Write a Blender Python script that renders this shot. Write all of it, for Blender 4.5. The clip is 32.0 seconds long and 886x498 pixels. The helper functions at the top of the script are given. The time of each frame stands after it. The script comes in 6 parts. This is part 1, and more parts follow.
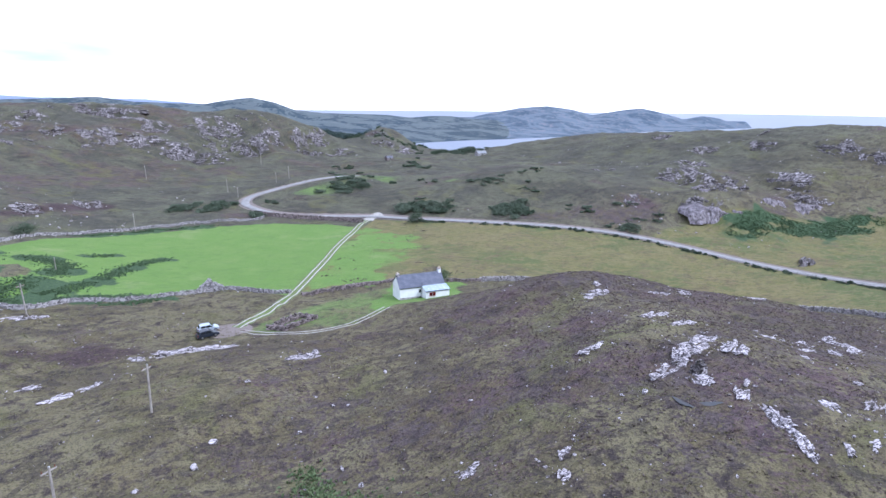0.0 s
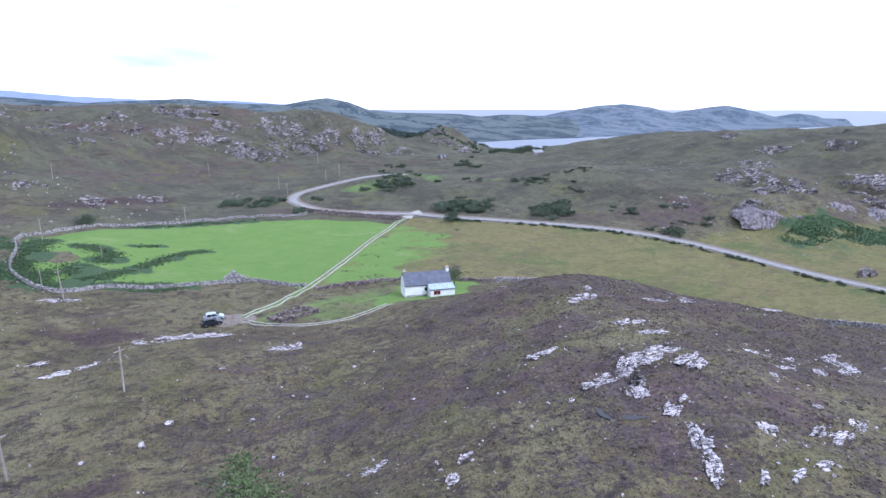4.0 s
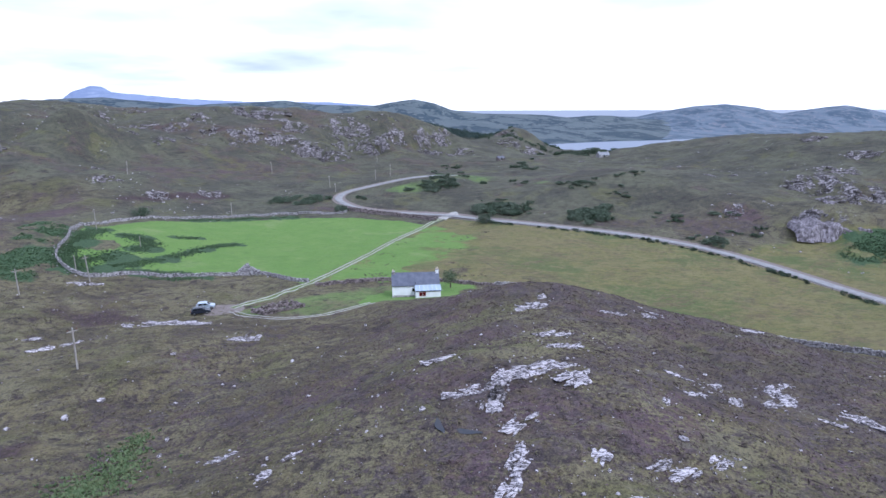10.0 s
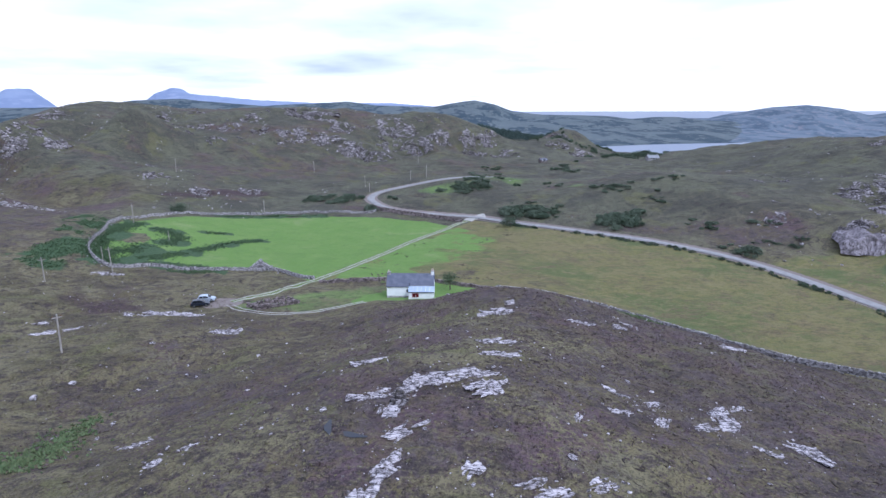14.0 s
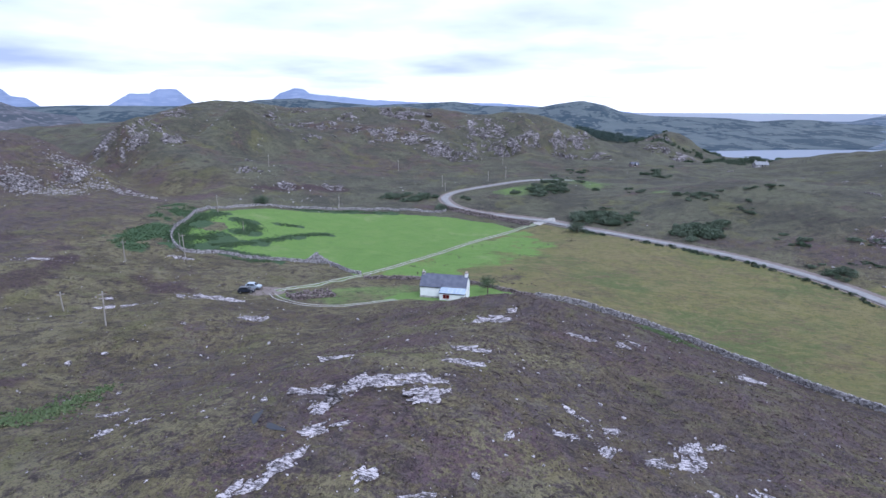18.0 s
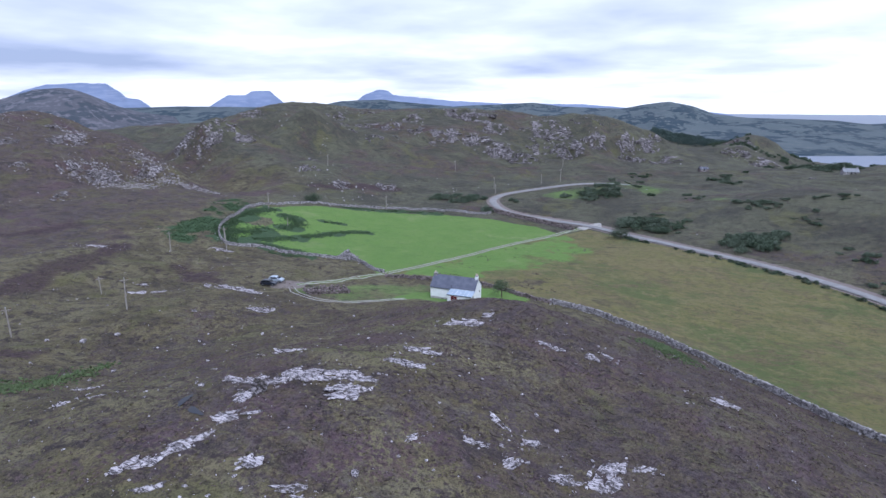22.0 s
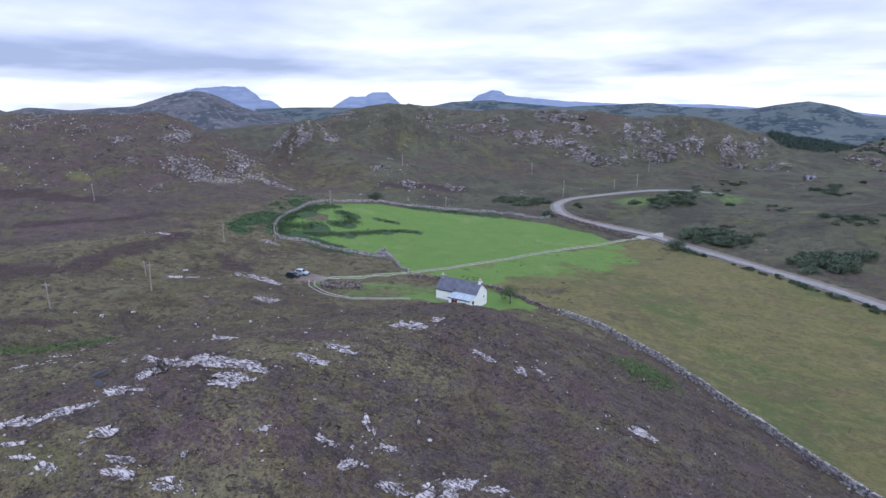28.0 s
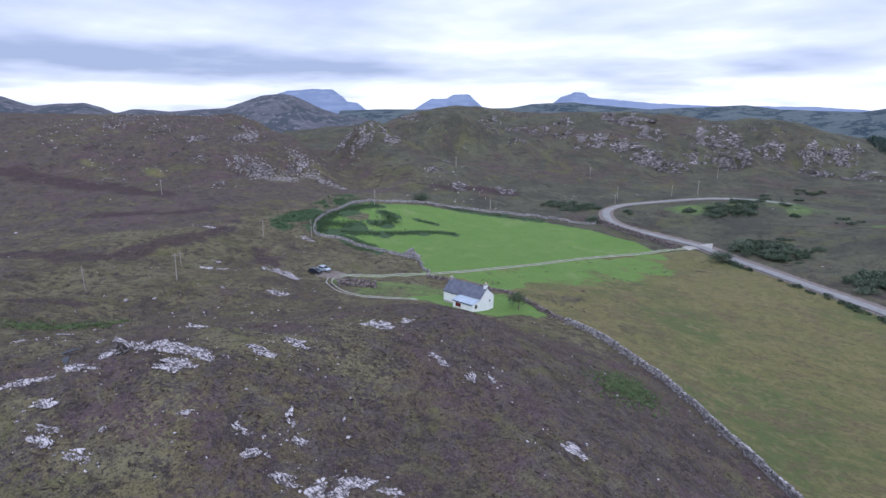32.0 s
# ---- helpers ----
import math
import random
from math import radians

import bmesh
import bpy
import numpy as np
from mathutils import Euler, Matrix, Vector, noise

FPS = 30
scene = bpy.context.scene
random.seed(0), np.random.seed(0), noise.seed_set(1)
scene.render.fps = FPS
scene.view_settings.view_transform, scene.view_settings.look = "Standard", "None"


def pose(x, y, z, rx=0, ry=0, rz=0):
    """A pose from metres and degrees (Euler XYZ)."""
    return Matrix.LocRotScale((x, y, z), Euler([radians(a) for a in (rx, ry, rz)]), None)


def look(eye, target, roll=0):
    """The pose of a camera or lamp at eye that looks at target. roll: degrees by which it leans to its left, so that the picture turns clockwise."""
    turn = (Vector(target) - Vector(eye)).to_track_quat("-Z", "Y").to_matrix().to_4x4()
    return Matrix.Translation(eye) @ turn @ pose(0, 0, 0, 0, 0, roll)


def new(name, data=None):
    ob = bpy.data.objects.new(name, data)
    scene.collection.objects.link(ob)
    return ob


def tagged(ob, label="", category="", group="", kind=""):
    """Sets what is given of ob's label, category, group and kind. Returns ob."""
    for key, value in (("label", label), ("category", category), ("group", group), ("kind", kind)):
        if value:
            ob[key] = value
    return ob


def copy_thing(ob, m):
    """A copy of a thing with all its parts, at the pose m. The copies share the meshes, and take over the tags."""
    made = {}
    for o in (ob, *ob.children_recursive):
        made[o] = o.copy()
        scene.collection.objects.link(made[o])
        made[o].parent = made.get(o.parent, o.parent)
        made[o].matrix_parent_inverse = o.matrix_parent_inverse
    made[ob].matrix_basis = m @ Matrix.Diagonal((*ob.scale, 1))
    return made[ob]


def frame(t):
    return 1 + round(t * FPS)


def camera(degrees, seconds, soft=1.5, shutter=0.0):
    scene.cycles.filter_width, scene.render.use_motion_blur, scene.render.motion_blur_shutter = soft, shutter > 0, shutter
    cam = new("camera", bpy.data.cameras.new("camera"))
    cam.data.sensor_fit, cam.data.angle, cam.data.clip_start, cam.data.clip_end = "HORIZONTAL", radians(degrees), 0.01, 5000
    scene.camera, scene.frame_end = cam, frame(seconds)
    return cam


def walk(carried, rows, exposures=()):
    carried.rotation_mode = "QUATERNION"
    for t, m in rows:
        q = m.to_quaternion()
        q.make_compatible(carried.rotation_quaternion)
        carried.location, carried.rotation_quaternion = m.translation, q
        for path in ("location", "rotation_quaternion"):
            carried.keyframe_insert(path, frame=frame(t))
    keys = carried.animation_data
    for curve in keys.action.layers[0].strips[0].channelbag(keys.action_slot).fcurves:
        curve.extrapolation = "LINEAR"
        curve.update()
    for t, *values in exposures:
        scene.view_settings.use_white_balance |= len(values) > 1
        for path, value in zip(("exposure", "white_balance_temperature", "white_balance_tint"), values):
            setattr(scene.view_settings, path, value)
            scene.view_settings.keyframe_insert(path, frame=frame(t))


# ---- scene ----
cam = camera(77.1, 32.0)
PATH = [
    (0, (-37.725, -117.02, 43.902), (-36.984, -115.231, 43.401), 0.6),
    (0.5, (-35.916, -117.698, 43.866), (-35.241, -115.883, 43.365), 0.6),
    (1, (-33.873, -118.466, 43.789), (-33.236, -116.638, 43.287), 0.5),
    (1.5, (-32.079, -119.092, 43.763), (-31.472, -117.254, 43.261), 0.5),
    (2, (-30.12, -119.686, 43.818), (-29.536, -117.841, 43.314), 0.4),
    (2.5, (-28.303, -120.319, 43.811), (-27.741, -118.467, 43.307), 0.3),
    (3, (-26.376, -120.917, 43.858), (-25.839, -119.057, 43.354), 0.3),
    (3.5, (-24.506, -121.414, 43.886), (-23.992, -119.548, 43.381), 0.2),
    (5.5, (-16.897, -123.318, 43.935), (-16.487, -121.427, 43.431), 0.1),
    (6, (-14.895, -123.749, 43.902), (-14.509, -121.852, 43.4), 0.1),
    (6.5, (-13.016, -124.065, 43.924), (-12.658, -122.163, 43.421), 0.1),
    (7, (-10.971, -124.445, 43.935), (-10.64, -122.538, 43.432), 0.1),
    (7.5, (-9.113, -124.729, 44.007), (-8.805, -122.819, 43.503), 0.0),
    (8, (-7.103, -125.071, 44.093), (-6.818, -123.156, 43.589), -0.0),
    (8.5, (-5.145, -125.297, 44.113), (-4.885, -123.379, 43.61), -0.0),
    (9, (-3.115, -125.495, 44.188), (-2.884, -123.574, 43.685), -0.1),
    (9.5, (-1.222, -125.659, 44.185), (-1.018, -123.734, 43.682), -0.1),
    (10, (0.811, -125.718, 44.129), (0.984, -123.791, 43.626), -0.1),
    (10.5, (2.771, -125.836, 44.217), (2.911, -123.905, 43.715), -0.0),
    (11, (4.901, -125.863, 44.269), (5.013, -123.93, 43.766), -0.0),
    (11.5, (6.863, -125.884, 44.333), (6.949, -123.95, 43.831), -0.1),
    (12, (8.954, -125.907, 44.313), (9.012, -123.972, 43.812), -0.1),
    (12.5, (10.851, -125.892, 44.241), (10.884, -123.957, 43.74), -0.1),
    (13, (12.958, -125.81, 44.234), (12.962, -123.874, 43.734), -0.1),
    (13.5, (14.819, -125.813, 44.224), (14.797, -123.877, 43.724), -0.1),
    (15.5, (22.944, -124.924, 44.438), (22.812, -122.993, 43.938), -0.1),
    (16, (25.066, -124.677, 44.489), (24.907, -122.747, 43.988), -0.1),
    (16.5, (26.986, -124.368, 44.54), (26.769, -122.444, 44.039), -0.1),
    (17, (29.088, -123.931, 44.486), (28.817, -122.013, 43.987), -0.1),
    (17.5, (30.968, -123.443, 44.545), (30.637, -121.535, 44.046), 0.0),
    (18, (33.09, -122.904, 44.505), (32.668, -121.014, 44.005), 0.2),
    (18.5, (35.004, -122.519, 44.592), (34.535, -120.64, 44.093), 0.2),
    (19, (37.097, -122.042, 44.642), (36.59, -120.173, 44.142), 0.2),
    (19.5, (39.001, -121.564, 44.664), (38.462, -119.704, 44.164), 0.2),
    (20, (41.022, -121.037, 44.681), (40.445, -119.189, 44.181), 0.2),
    (20.5, (42.931, -120.511, 44.742), (42.325, -118.671, 44.243), 0.2),
    (21, (45.023, -119.922, 44.85), (44.384, -118.094, 44.35), 0.2),
    (21.5, (46.93, -119.301, 44.868), (46.264, -117.482, 44.37), 0.2),
    (22, (48.982, -118.659, 44.879), (48.285, -116.852, 44.381), 0.2),
    (22.5, (50.89, -117.929, 44.837), (50.163, -116.133, 44.339), 0.1),
    (23, (52.915, -117.179, 44.856), (52.17, -115.391, 44.357), 0.1),
    (23.5, (54.739, -116.447, 44.829), (53.957, -114.675, 44.331), 0.1),
    (24, (56.858, -115.475, 44.89), (56.034, -113.722, 44.391), 0.1),
    (24.5, (58.741, -114.624, 44.996), (57.898, -112.88, 44.497), 0.0),
    (26.5, (66.359, -110.836, 45.363), (65.423, -109.14, 44.864), 0.0),
    (27, (68.303, -109.777, 45.498), (67.324, -108.106, 44.998), -0.0),
    (27.5, (70.089, -108.729, 45.643), (69.07, -107.083, 45.143), -0.0),
    (28, (72.014, -107.474, 45.651), (70.957, -105.851, 45.153), 0.1),
    (28.5, (73.906, -106.451, 45.738), (72.831, -104.839, 45.24), 0.0),
    (29, (75.758, -105.202, 45.696), (74.66, -103.606, 45.2), 0.1),
    (29.5, (77.53, -103.995, 45.734), (76.413, -102.412, 45.237), 0.0),
    (30, (79.38, -102.753, 45.821), (78.247, -101.182, 45.326), 0.0),
    (30.5, (81.098, -101.475, 45.842), (79.94, -99.921, 45.348), 0.0),
    (31, (82.815, -100.039, 45.863), (81.621, -98.512, 45.369), 0.1),
    (31.5, (84.294, -98.702, 45.809), (83.059, -97.207, 45.318), 0.2),
    (32, (85.994, -97.125, 45.863), (84.707, -95.676, 45.371), 0.2),
]
walk(cam, [(t, look(eye, target, roll)) for t, eye, target, roll in PATH],
     exposures=[(0, 1.08, 5450, 12), (3, 1.03, 5440, 12), (6, 0.95, 5390, 12), (9, 0.79, 5370, 12), (13, 0.67, 5350, 12), (17, 0.64, 5350, 12), (20, 0.55, 5370, 12), (23, 0.38, 5430, 12), (28, 0.36, 5480, 12), (32, 0.36, 5520, 12)])

# ---- world, sun ----
SUN_ELEV, SUN_TURN = radians(46), radians(142)   # turn: from +y towards +x
world = bpy.data.worlds.new("overcast_sky")
scene.world = world
world.use_nodes = True
wt = world.node_tree
wt.nodes.clear()


def wnode(kind, **values):
    n = wt.nodes.new(kind)
    for key, value in values.items():
        n.inputs[key].default_value = value
    return n


w_out = wt.nodes.new("ShaderNodeOutputWorld")
w_mix = wt.nodes.new("ShaderNodeMixShader")
w_clear = wnode("ShaderNodeBackground", Strength=0.10)
w_cloud = wnode("ShaderNodeBackground", Strength=0.92)
w_sky = wt.nodes.new("ShaderNodeTexSky")
w_sky.sky_type, w_sky.sun_disc = "NISHITA", False
w_sky.sun_elevation, w_sky.sun_rotation = SUN_ELEV, SUN_TURN
wt.links.new(w_sky.outputs[0], w_clear.inputs[0])
w_co = wt.nodes.new("ShaderNodeTexCoord")
w_sep = wt.nodes.new("ShaderNodeSeparateXYZ")
wt.links.new(w_co.outputs["Generated"], w_sep.inputs[0])


def wmath(op, a, b=None, c=None, clamp=False):
    n = wt.nodes.new("ShaderNodeMath")
    n.operation, n.use_clamp = op, clamp
    for i, v in enumerate((a, b, c)):
        if v is None:
            continue
        if isinstance(v, (int, float)):
            n.inputs[i].default_value = v
        else:
            wt.links.new(v, n.inputs[i])
    return n.outputs[0]


# a cloud sheet seen from below: the direction laid on a flat ceiling
w_up = wmath("MAXIMUM", w_sep.outputs[2], 0.0)
w_up = wmath("ADD", w_up, 0.10)
w_px = wmath("DIVIDE", w_sep.outputs[0], w_up)
w_py = wmath("DIVIDE", w_sep.outputs[1], w_up)
w_comb = wt.nodes.new("ShaderNodeCombineXYZ")
wt.links.new(w_px, w_comb.inputs[0])
wt.links.new(w_py, w_comb.inputs[1])
w_n1 = wnode("ShaderNodeTexNoise", Scale=0.34, Detail=4.0, Roughness=0.48, Distortion=0.4)
w_n2 = wnode("ShaderNodeTexNoise", Scale=0.9, Detail=5.0, Roughness=0.5)
wt.links.new(w_comb.outputs[0], w_n1.inputs["Vector"])
wt.links.new(w_comb.outputs[0], w_n2.inputs["Vector"])
# the cloud is thin and white to the south-east (+x), heavier to the west (-x)
w_side = wmath("MULTIPLY_ADD", w_sep.outputs[0], -0.09, -0.530)
w_hi = wmath("MULTIPLY_ADD", w_sep.outputs[2], 0.25, w_side)
w_d = wmath("MULTIPLY_ADD", w_n1.outputs[0], 1.0, w_hi)
w_d = wmath("MULTIPLY_ADD", w_n2.outputs[0], 0.72, w_d)
# long level layers low in the sky
w_flat = wt.nodes.new("ShaderNodeVectorMath")
w_flat.operation = "MULTIPLY"
w_flat.inputs[1].default_value = (1.6, 1.6, 11.0)
wt.links.new(w_co.outputs["Generated"], w_flat.inputs[0])
w_n3 = wnode("ShaderNodeTexNoise", Scale=0.9, Detail=3.0, Roughness=0.45, Distortion=0.2)
wt.links.new(w_flat.outputs[0], w_n3.inputs["Vector"])
w_d = wmath("MULTIPLY_ADD", w_n3.outputs[0], 0.45, w_d)
# the dark underside of the cloud deck over the western mountains
w_deck = wmath("ADD", w_sep.outputs[2], wmath("MULTIPLY_ADD", w_n3.outputs[0], 0.05, -0.025))
w_in, w_off = wt.nodes.new("ShaderNodeMapRange"), wt.nodes.new("ShaderNodeMapRange")
for node, values in ((w_in, (0.030, 0.062, 0.0, 1.0)), (w_off, (0.060, 0.108, 1.0, 0.0))):
    node.interpolation_type = "SMOOTHSTEP"
    wt.links.new(w_deck, node.inputs[0])
    for slot, value in enumerate(values):
        node.inputs[1 + slot].default_value = value
w_deck = wmath("MULTIPLY", w_in.outputs[0], w_off.outputs[0])
w_west = wmath("MULTIPLY_ADD", w_sep.outputs[0], -0.36, 0.02, clamp=True)
w_d = wmath("MULTIPLY_ADD", w_deck, w_west, w_d)
w_low = wt.nodes.new("ShaderNodeMapRange")
w_low.interpolation_type = "SMOOTHSTEP"
wt.links.new(w_sep.outputs[2], w_low.inputs[0])
for slot, value in enumerate((0.028, 0.062, -0.14, 0.0)):
    w_low.inputs[1 + slot].default_value = value
w_d = wmath("ADD", w_d, w_low.outputs[0])
w_ramp = wt.nodes.new("ShaderNodeValToRGB")
ramp = w_ramp.color_ramp
ramp.elements[0].position, ramp.elements[0].color = 0.46, (1.08, 1.05, 1.05, 1)
ramp.elements[1].position, ramp.elements[1].color = 1.02, (0.39, 0.425, 0.555, 1)
e = ramp.elements.new(0.64)
e.color = (0.79, 0.785, 0.87, 1)
wt.links.new(w_d, w_ramp.inputs[0])
wt.links.new(w_ramp.outputs[0], w_cloud.inputs[0])
w_mix.inputs[0].default_value = 0.93
wt.links.new(w_clear.outputs[0], w_mix.inputs[1])
wt.links.new(w_cloud.outputs[0], w_mix.inputs[2])
wt.links.new(w_mix.outputs[0], w_out.inputs[0])

sun = new("sun", bpy.data.lights.new("sun", "SUN"))
sun.data.energy, sun.data.angle, sun.data.color = 1.25, radians(15), (1.0, 0.97, 0.93)
sun_way = Vector((math.sin(SUN_TURN) * math.cos(SUN_ELEV), math.cos(SUN_TURN) * math.cos(SUN_ELEV), math.sin(SUN_ELEV)))
sun.matrix_world = look(sun_way * 200, (0, 0, 0))

# ---- materials ----
class Nodes:
    """A material and short ways to lay its nodes."""

    def __init__(self, name):
        self.mat = bpy.data.materials.new(name)
        self.mat.use_nodes = True
        self.tree = self.mat.node_tree
        self.bsdf = self.tree.nodes["Principled BSDF"]
        self.bsdf.inputs["Specular IOR Level"].default_value = 0.25

    def add(self, kind, **values):
        n = self.tree.nodes.new(kind)
        for key, value in values.items():
            n.inputs[key].default_value = value
        return n

    def link(self, a, b):
        self.tree.links.new(a, b)

    def noise(self, scale, detail=4.0, rough=0.55, where=None, distort=0.0):
        n = self.add("ShaderNodeTexNoise", Scale=scale, Detail=detail, Roughness=rough, Distortion=distort)
        if where is not None:
            self.link(where, n.inputs["Vector"])
        return n.outputs[0]

    def place(self):
        return self.add("ShaderNodeNewGeometry").outputs["Position"]

    def mix(self, fac, a, b):
        n = self.tree.nodes.new("ShaderNodeMix")
        n.data_type = "RGBA"
        for sock, v in ((n.inputs[0], fac), (n.inputs[6], a), (n.inputs[7], b)):
            if isinstance(v, (int, float)):
                sock.default_value = v
            elif isinstance(v, tuple):
                sock.default_value = (*v, 1)
            else:
                self.link(v, sock)
        return n.outputs[2]

    def math(self, op, a, b=None, clamp=False):
        n = self.tree.nodes.new("ShaderNodeMath")
        n.operation, n.use_clamp = op, clamp
        for i, v in enumerate((a, b)):
            if isinstance(v, (int, float)):
                n.inputs[i].default_value = v
            elif v is not None:
                self.link(v, n.inputs[i])
        return n.outputs[0]

    def step(self, v, lo, hi):
        n = self.tree.nodes.new("ShaderNodeMapRange")
        n.interpolation_type = "SMOOTHSTEP"
        self.link(v, n.inputs[0])
        n.inputs[1].default_value, n.inputs[2].default_value = lo, hi
        return n.outputs[0]

    def bump(self, height, strength=0.4, distance=0.1):
        n = self.add("ShaderNodeBump", Strength=strength, Distance=distance)
        self.link(height, n.inputs["Height"])
        self.link(n.outputs[0], self.bsdf.inputs["Normal"])

    def done(self, colour, rough=0.85, metal=0.0):
        if isinstance(colour, tuple):
            self.bsdf.inputs["Base Color"].default_value = (*colour, 1)
        else:
            self.link(colour, self.bsdf.inputs["Base Color"])
        self.bsdf.inputs["Roughness"].default_value = rough
        self.bsdf.inputs["Metallic"].default_value = metal
        return self.mat


def plain(name, colour, other=None, scale=3.0, rough=0.8, metal=0.0, bump=0.15, depth=0.02):
    """A surface of two close colours, blotched at two scales, with fine relief."""
    m = Nodes(name)
    p = m.place()
    a = m.noise(scale, 5, 0.6, p)
    b = m.noise(scale * 7, 3, 0.6, p)
    other = other or tuple(c * 0.7 for c in colour)
    f = m.step(m.math("ADD", m.math("MULTIPLY", a, 0.7), m.math("MULTIPLY", b, 0.3)), 0.36, 0.64)
    m.bump(b, bump, depth)
    return m.done(m.mix(f, colour, other), rough, metal)


def ground_material():
    m = Nodes("moor_and_pasture")
    p = m.place()
    big, mid, low = m.noise(0.022, 4, 0.55, p), m.noise(0.11, 5, 0.6, p), m.noise(0.5, 5, 0.65, p)
    fine, tiny = m.noise(1.9, 4, 0.65, p), m.noise(6.5, 3, 0.7, p)
    a = m.add("ShaderNodeAttribute")
    a.attribute_name = "cover_a"
    b = m.add("ShaderNodeAttribute")
    b.attribute_name = "cover_b"
    sa, sb = m.tree.nodes.new("ShaderNodeSeparateColor"), m.tree.nodes.new("ShaderNodeSeparateColor")
    m.link(a.outputs["Color"], sa.inputs[0])
    m.link(b.outputs["Color"], sb.inputs[0])
    lawn, rough_grass, bracken = sa.outputs[0], sa.outputs[1], sa.outputs[2]
    heather, stone, gravel = sb.outputs[0], sb.outputs[1], sb.outputs[2]
    wob = m.math("ADD", m.math("MULTIPLY", m.math("SUBTRACT", mid, 0.5), 0.9), m.math("MULTIPLY", m.math("SUBTRACT", fine, 0.5), 0.9))

    def cover(mask, width=0.25, ragged=1.0):
        v = m.math("ADD", mask, m.math("MULTIPLY", wob, ragged))
        return m.step(v, 0.5 - width, 0.5 + width)

    flat = m.add("ShaderNodeMapping")
    m.link(p, flat.inputs[0])
    flat.inputs["Rotation"].default_value = (0, 0, 0.35)
    flat.inputs["Scale"].default_value = (0.6, 1.0, 1.0)
    streak, drift = m.noise(0.16, 5, 0.6, flat.outputs[0], 0.6), m.noise(0.75, 4, 0.6, flat.outputs[0], 0.8)
    # moor grass and sedge, olive and straw, with dark moss and peat
    patch = m.noise(0.045, 5, 0.6, p, 0.5)
    moor = m.mix(m.step(mid, 0.43, 0.57), (0.158, 0.136, 0.074), (0.108, 0.096, 0.052))
    moor = m.mix(m.math("MULTIPLY", m.step(patch, 0.50, 0.58), 0.75), moor, (0.178, 0.162, 0.094))
    moor = m.mix(m.math("MULTIPLY", m.step(patch, 0.47, 0.40), 0.65), moor, (0.078, 0.066, 0.048))
    moor = m.mix(m.step(streak, 0.52, 0.60), moor, (0.172, 0.152, 0.088))
    moor = m.mix(m.step(low, 0.50, 0.62), moor, (0.058, 0.046, 0.042))
    moor = m.mix(m.step(fine, 0.54, 0.68), moor, (0.146, 0.126, 0.092))
    moor = m.mix(m.math("MULTIPLY", a.outputs["Alpha"], 0.80), moor, m.mix(m.step(m.math("ADD", m.math("MULTIPLY", patch, 0.6), m.math("MULTIPLY", mid, 0.4)), 0.44, 0.56), (0.058, 0.063, 0.052), (0.100, 0.108, 0.074)))
    # heather: purple-brown clumps, greyer where old, mossy gaps
    turf = m.noise(0.33, 4, 0.6, p, 0.5)
    moss = m.noise(0.85, 4, 0.6, p, 0.7)
    open_turf = m.math("SUBTRACT", 1.0, m.math("MULTIPLY", heather, 0.55))
    heath = m.mix(m.step(low, 0.42, 0.58), (0.069, 0.052, 0.057), (0.106, 0.085, 0.088))
    heath = m.mix(m.math("MULTIPLY", m.step(turf, 0.46, 0.58), open_turf), heath, (0.120, 0.098, 0.050))
    heath = m.mix(m.math("MULTIPLY", m.step(moss, 0.54, 0.65), open_turf), heath, (0.142, 0.126, 0.050))
    heath = m.mix(m.math("MULTIPLY", m.step(fine, 0.54, 0.66), 0.75), heath, (0.044, 0.034, 0.033))
    bloom = m.math("ADD", m.math("MULTIPLY", m.noise(0.07, 4, 0.6, p, 0.4), 0.7), m.math("MULTIPLY", fine, 0.3))
    heath = m.mix(m.math("MULTIPLY", m.step(bloom, 0.51, 0.61), 0.5), heath, (0.120, 0.070, 0.092))
    col = m.mix(cover(heather, 0.14, 1.9), moor, heath)
    col = m.mix(m.math("MULTIPLY", m.step(m.noise(0.06, 6, 0.65, p, 0.8), 0.55, 0.64), 0.55), col, (0.128, 0.130, 0.052))
    # old burnt heather and bleached grass
    worn = m.noise(0.24, 7, 0.72, flat.outputs[0], 1.0)
    col = m.mix(m.math("MULTIPLY", m.step(worn, 0.53, 0.61), 0.60), col, (0.034, 0.028, 0.031))
    col = m.mix(m.math("MULTIPLY", m.step(worn, 0.45, 0.36), 0.50), col, (0.158, 0.146, 0.100))
    # fine brush of dark sprigs and straw
    sprig = m.math("ADD", m.math("MULTIPLY", tiny, 0.55), m.math("MULTIPLY", m.noise(2.7, 4, 0.7, p), 0.45))
    col = m.mix(m.math("MULTIPLY", m.step(sprig, 0.49, 0.58), 0.66), col, (0.030, 0.024, 0.023))
    col = m.mix(m.math("MULTIPLY", m.step(sprig, 0.47, 0.39), 0.42), col, (0.195, 0.164, 0.112))
    col = m.mix(m.math("MULTIPLY", b.outputs["Alpha"], 0.85), col, m.mix(m.step(fine, 0.45, 0.6), (0.040, 0.028, 0.029), (0.084, 0.056, 0.062)))
    # peat edges: short dark steps in the turf
    edge = m.math("ABSOLUTE", m.math("SUBTRACT", drift, 0.5))
    peat = m.math("MULTIPLY", m.step(edge, 0.022, 0.006), m.step(m.math("ADD", m.math("MULTIPLY", low, 0.5), m.math("MULTIPLY", mid, 0.5)), 0.52, 0.60))
    col = m.mix(m.math("MULTIPLY", peat, 0.85), col, (0.022, 0.019, 0.017))
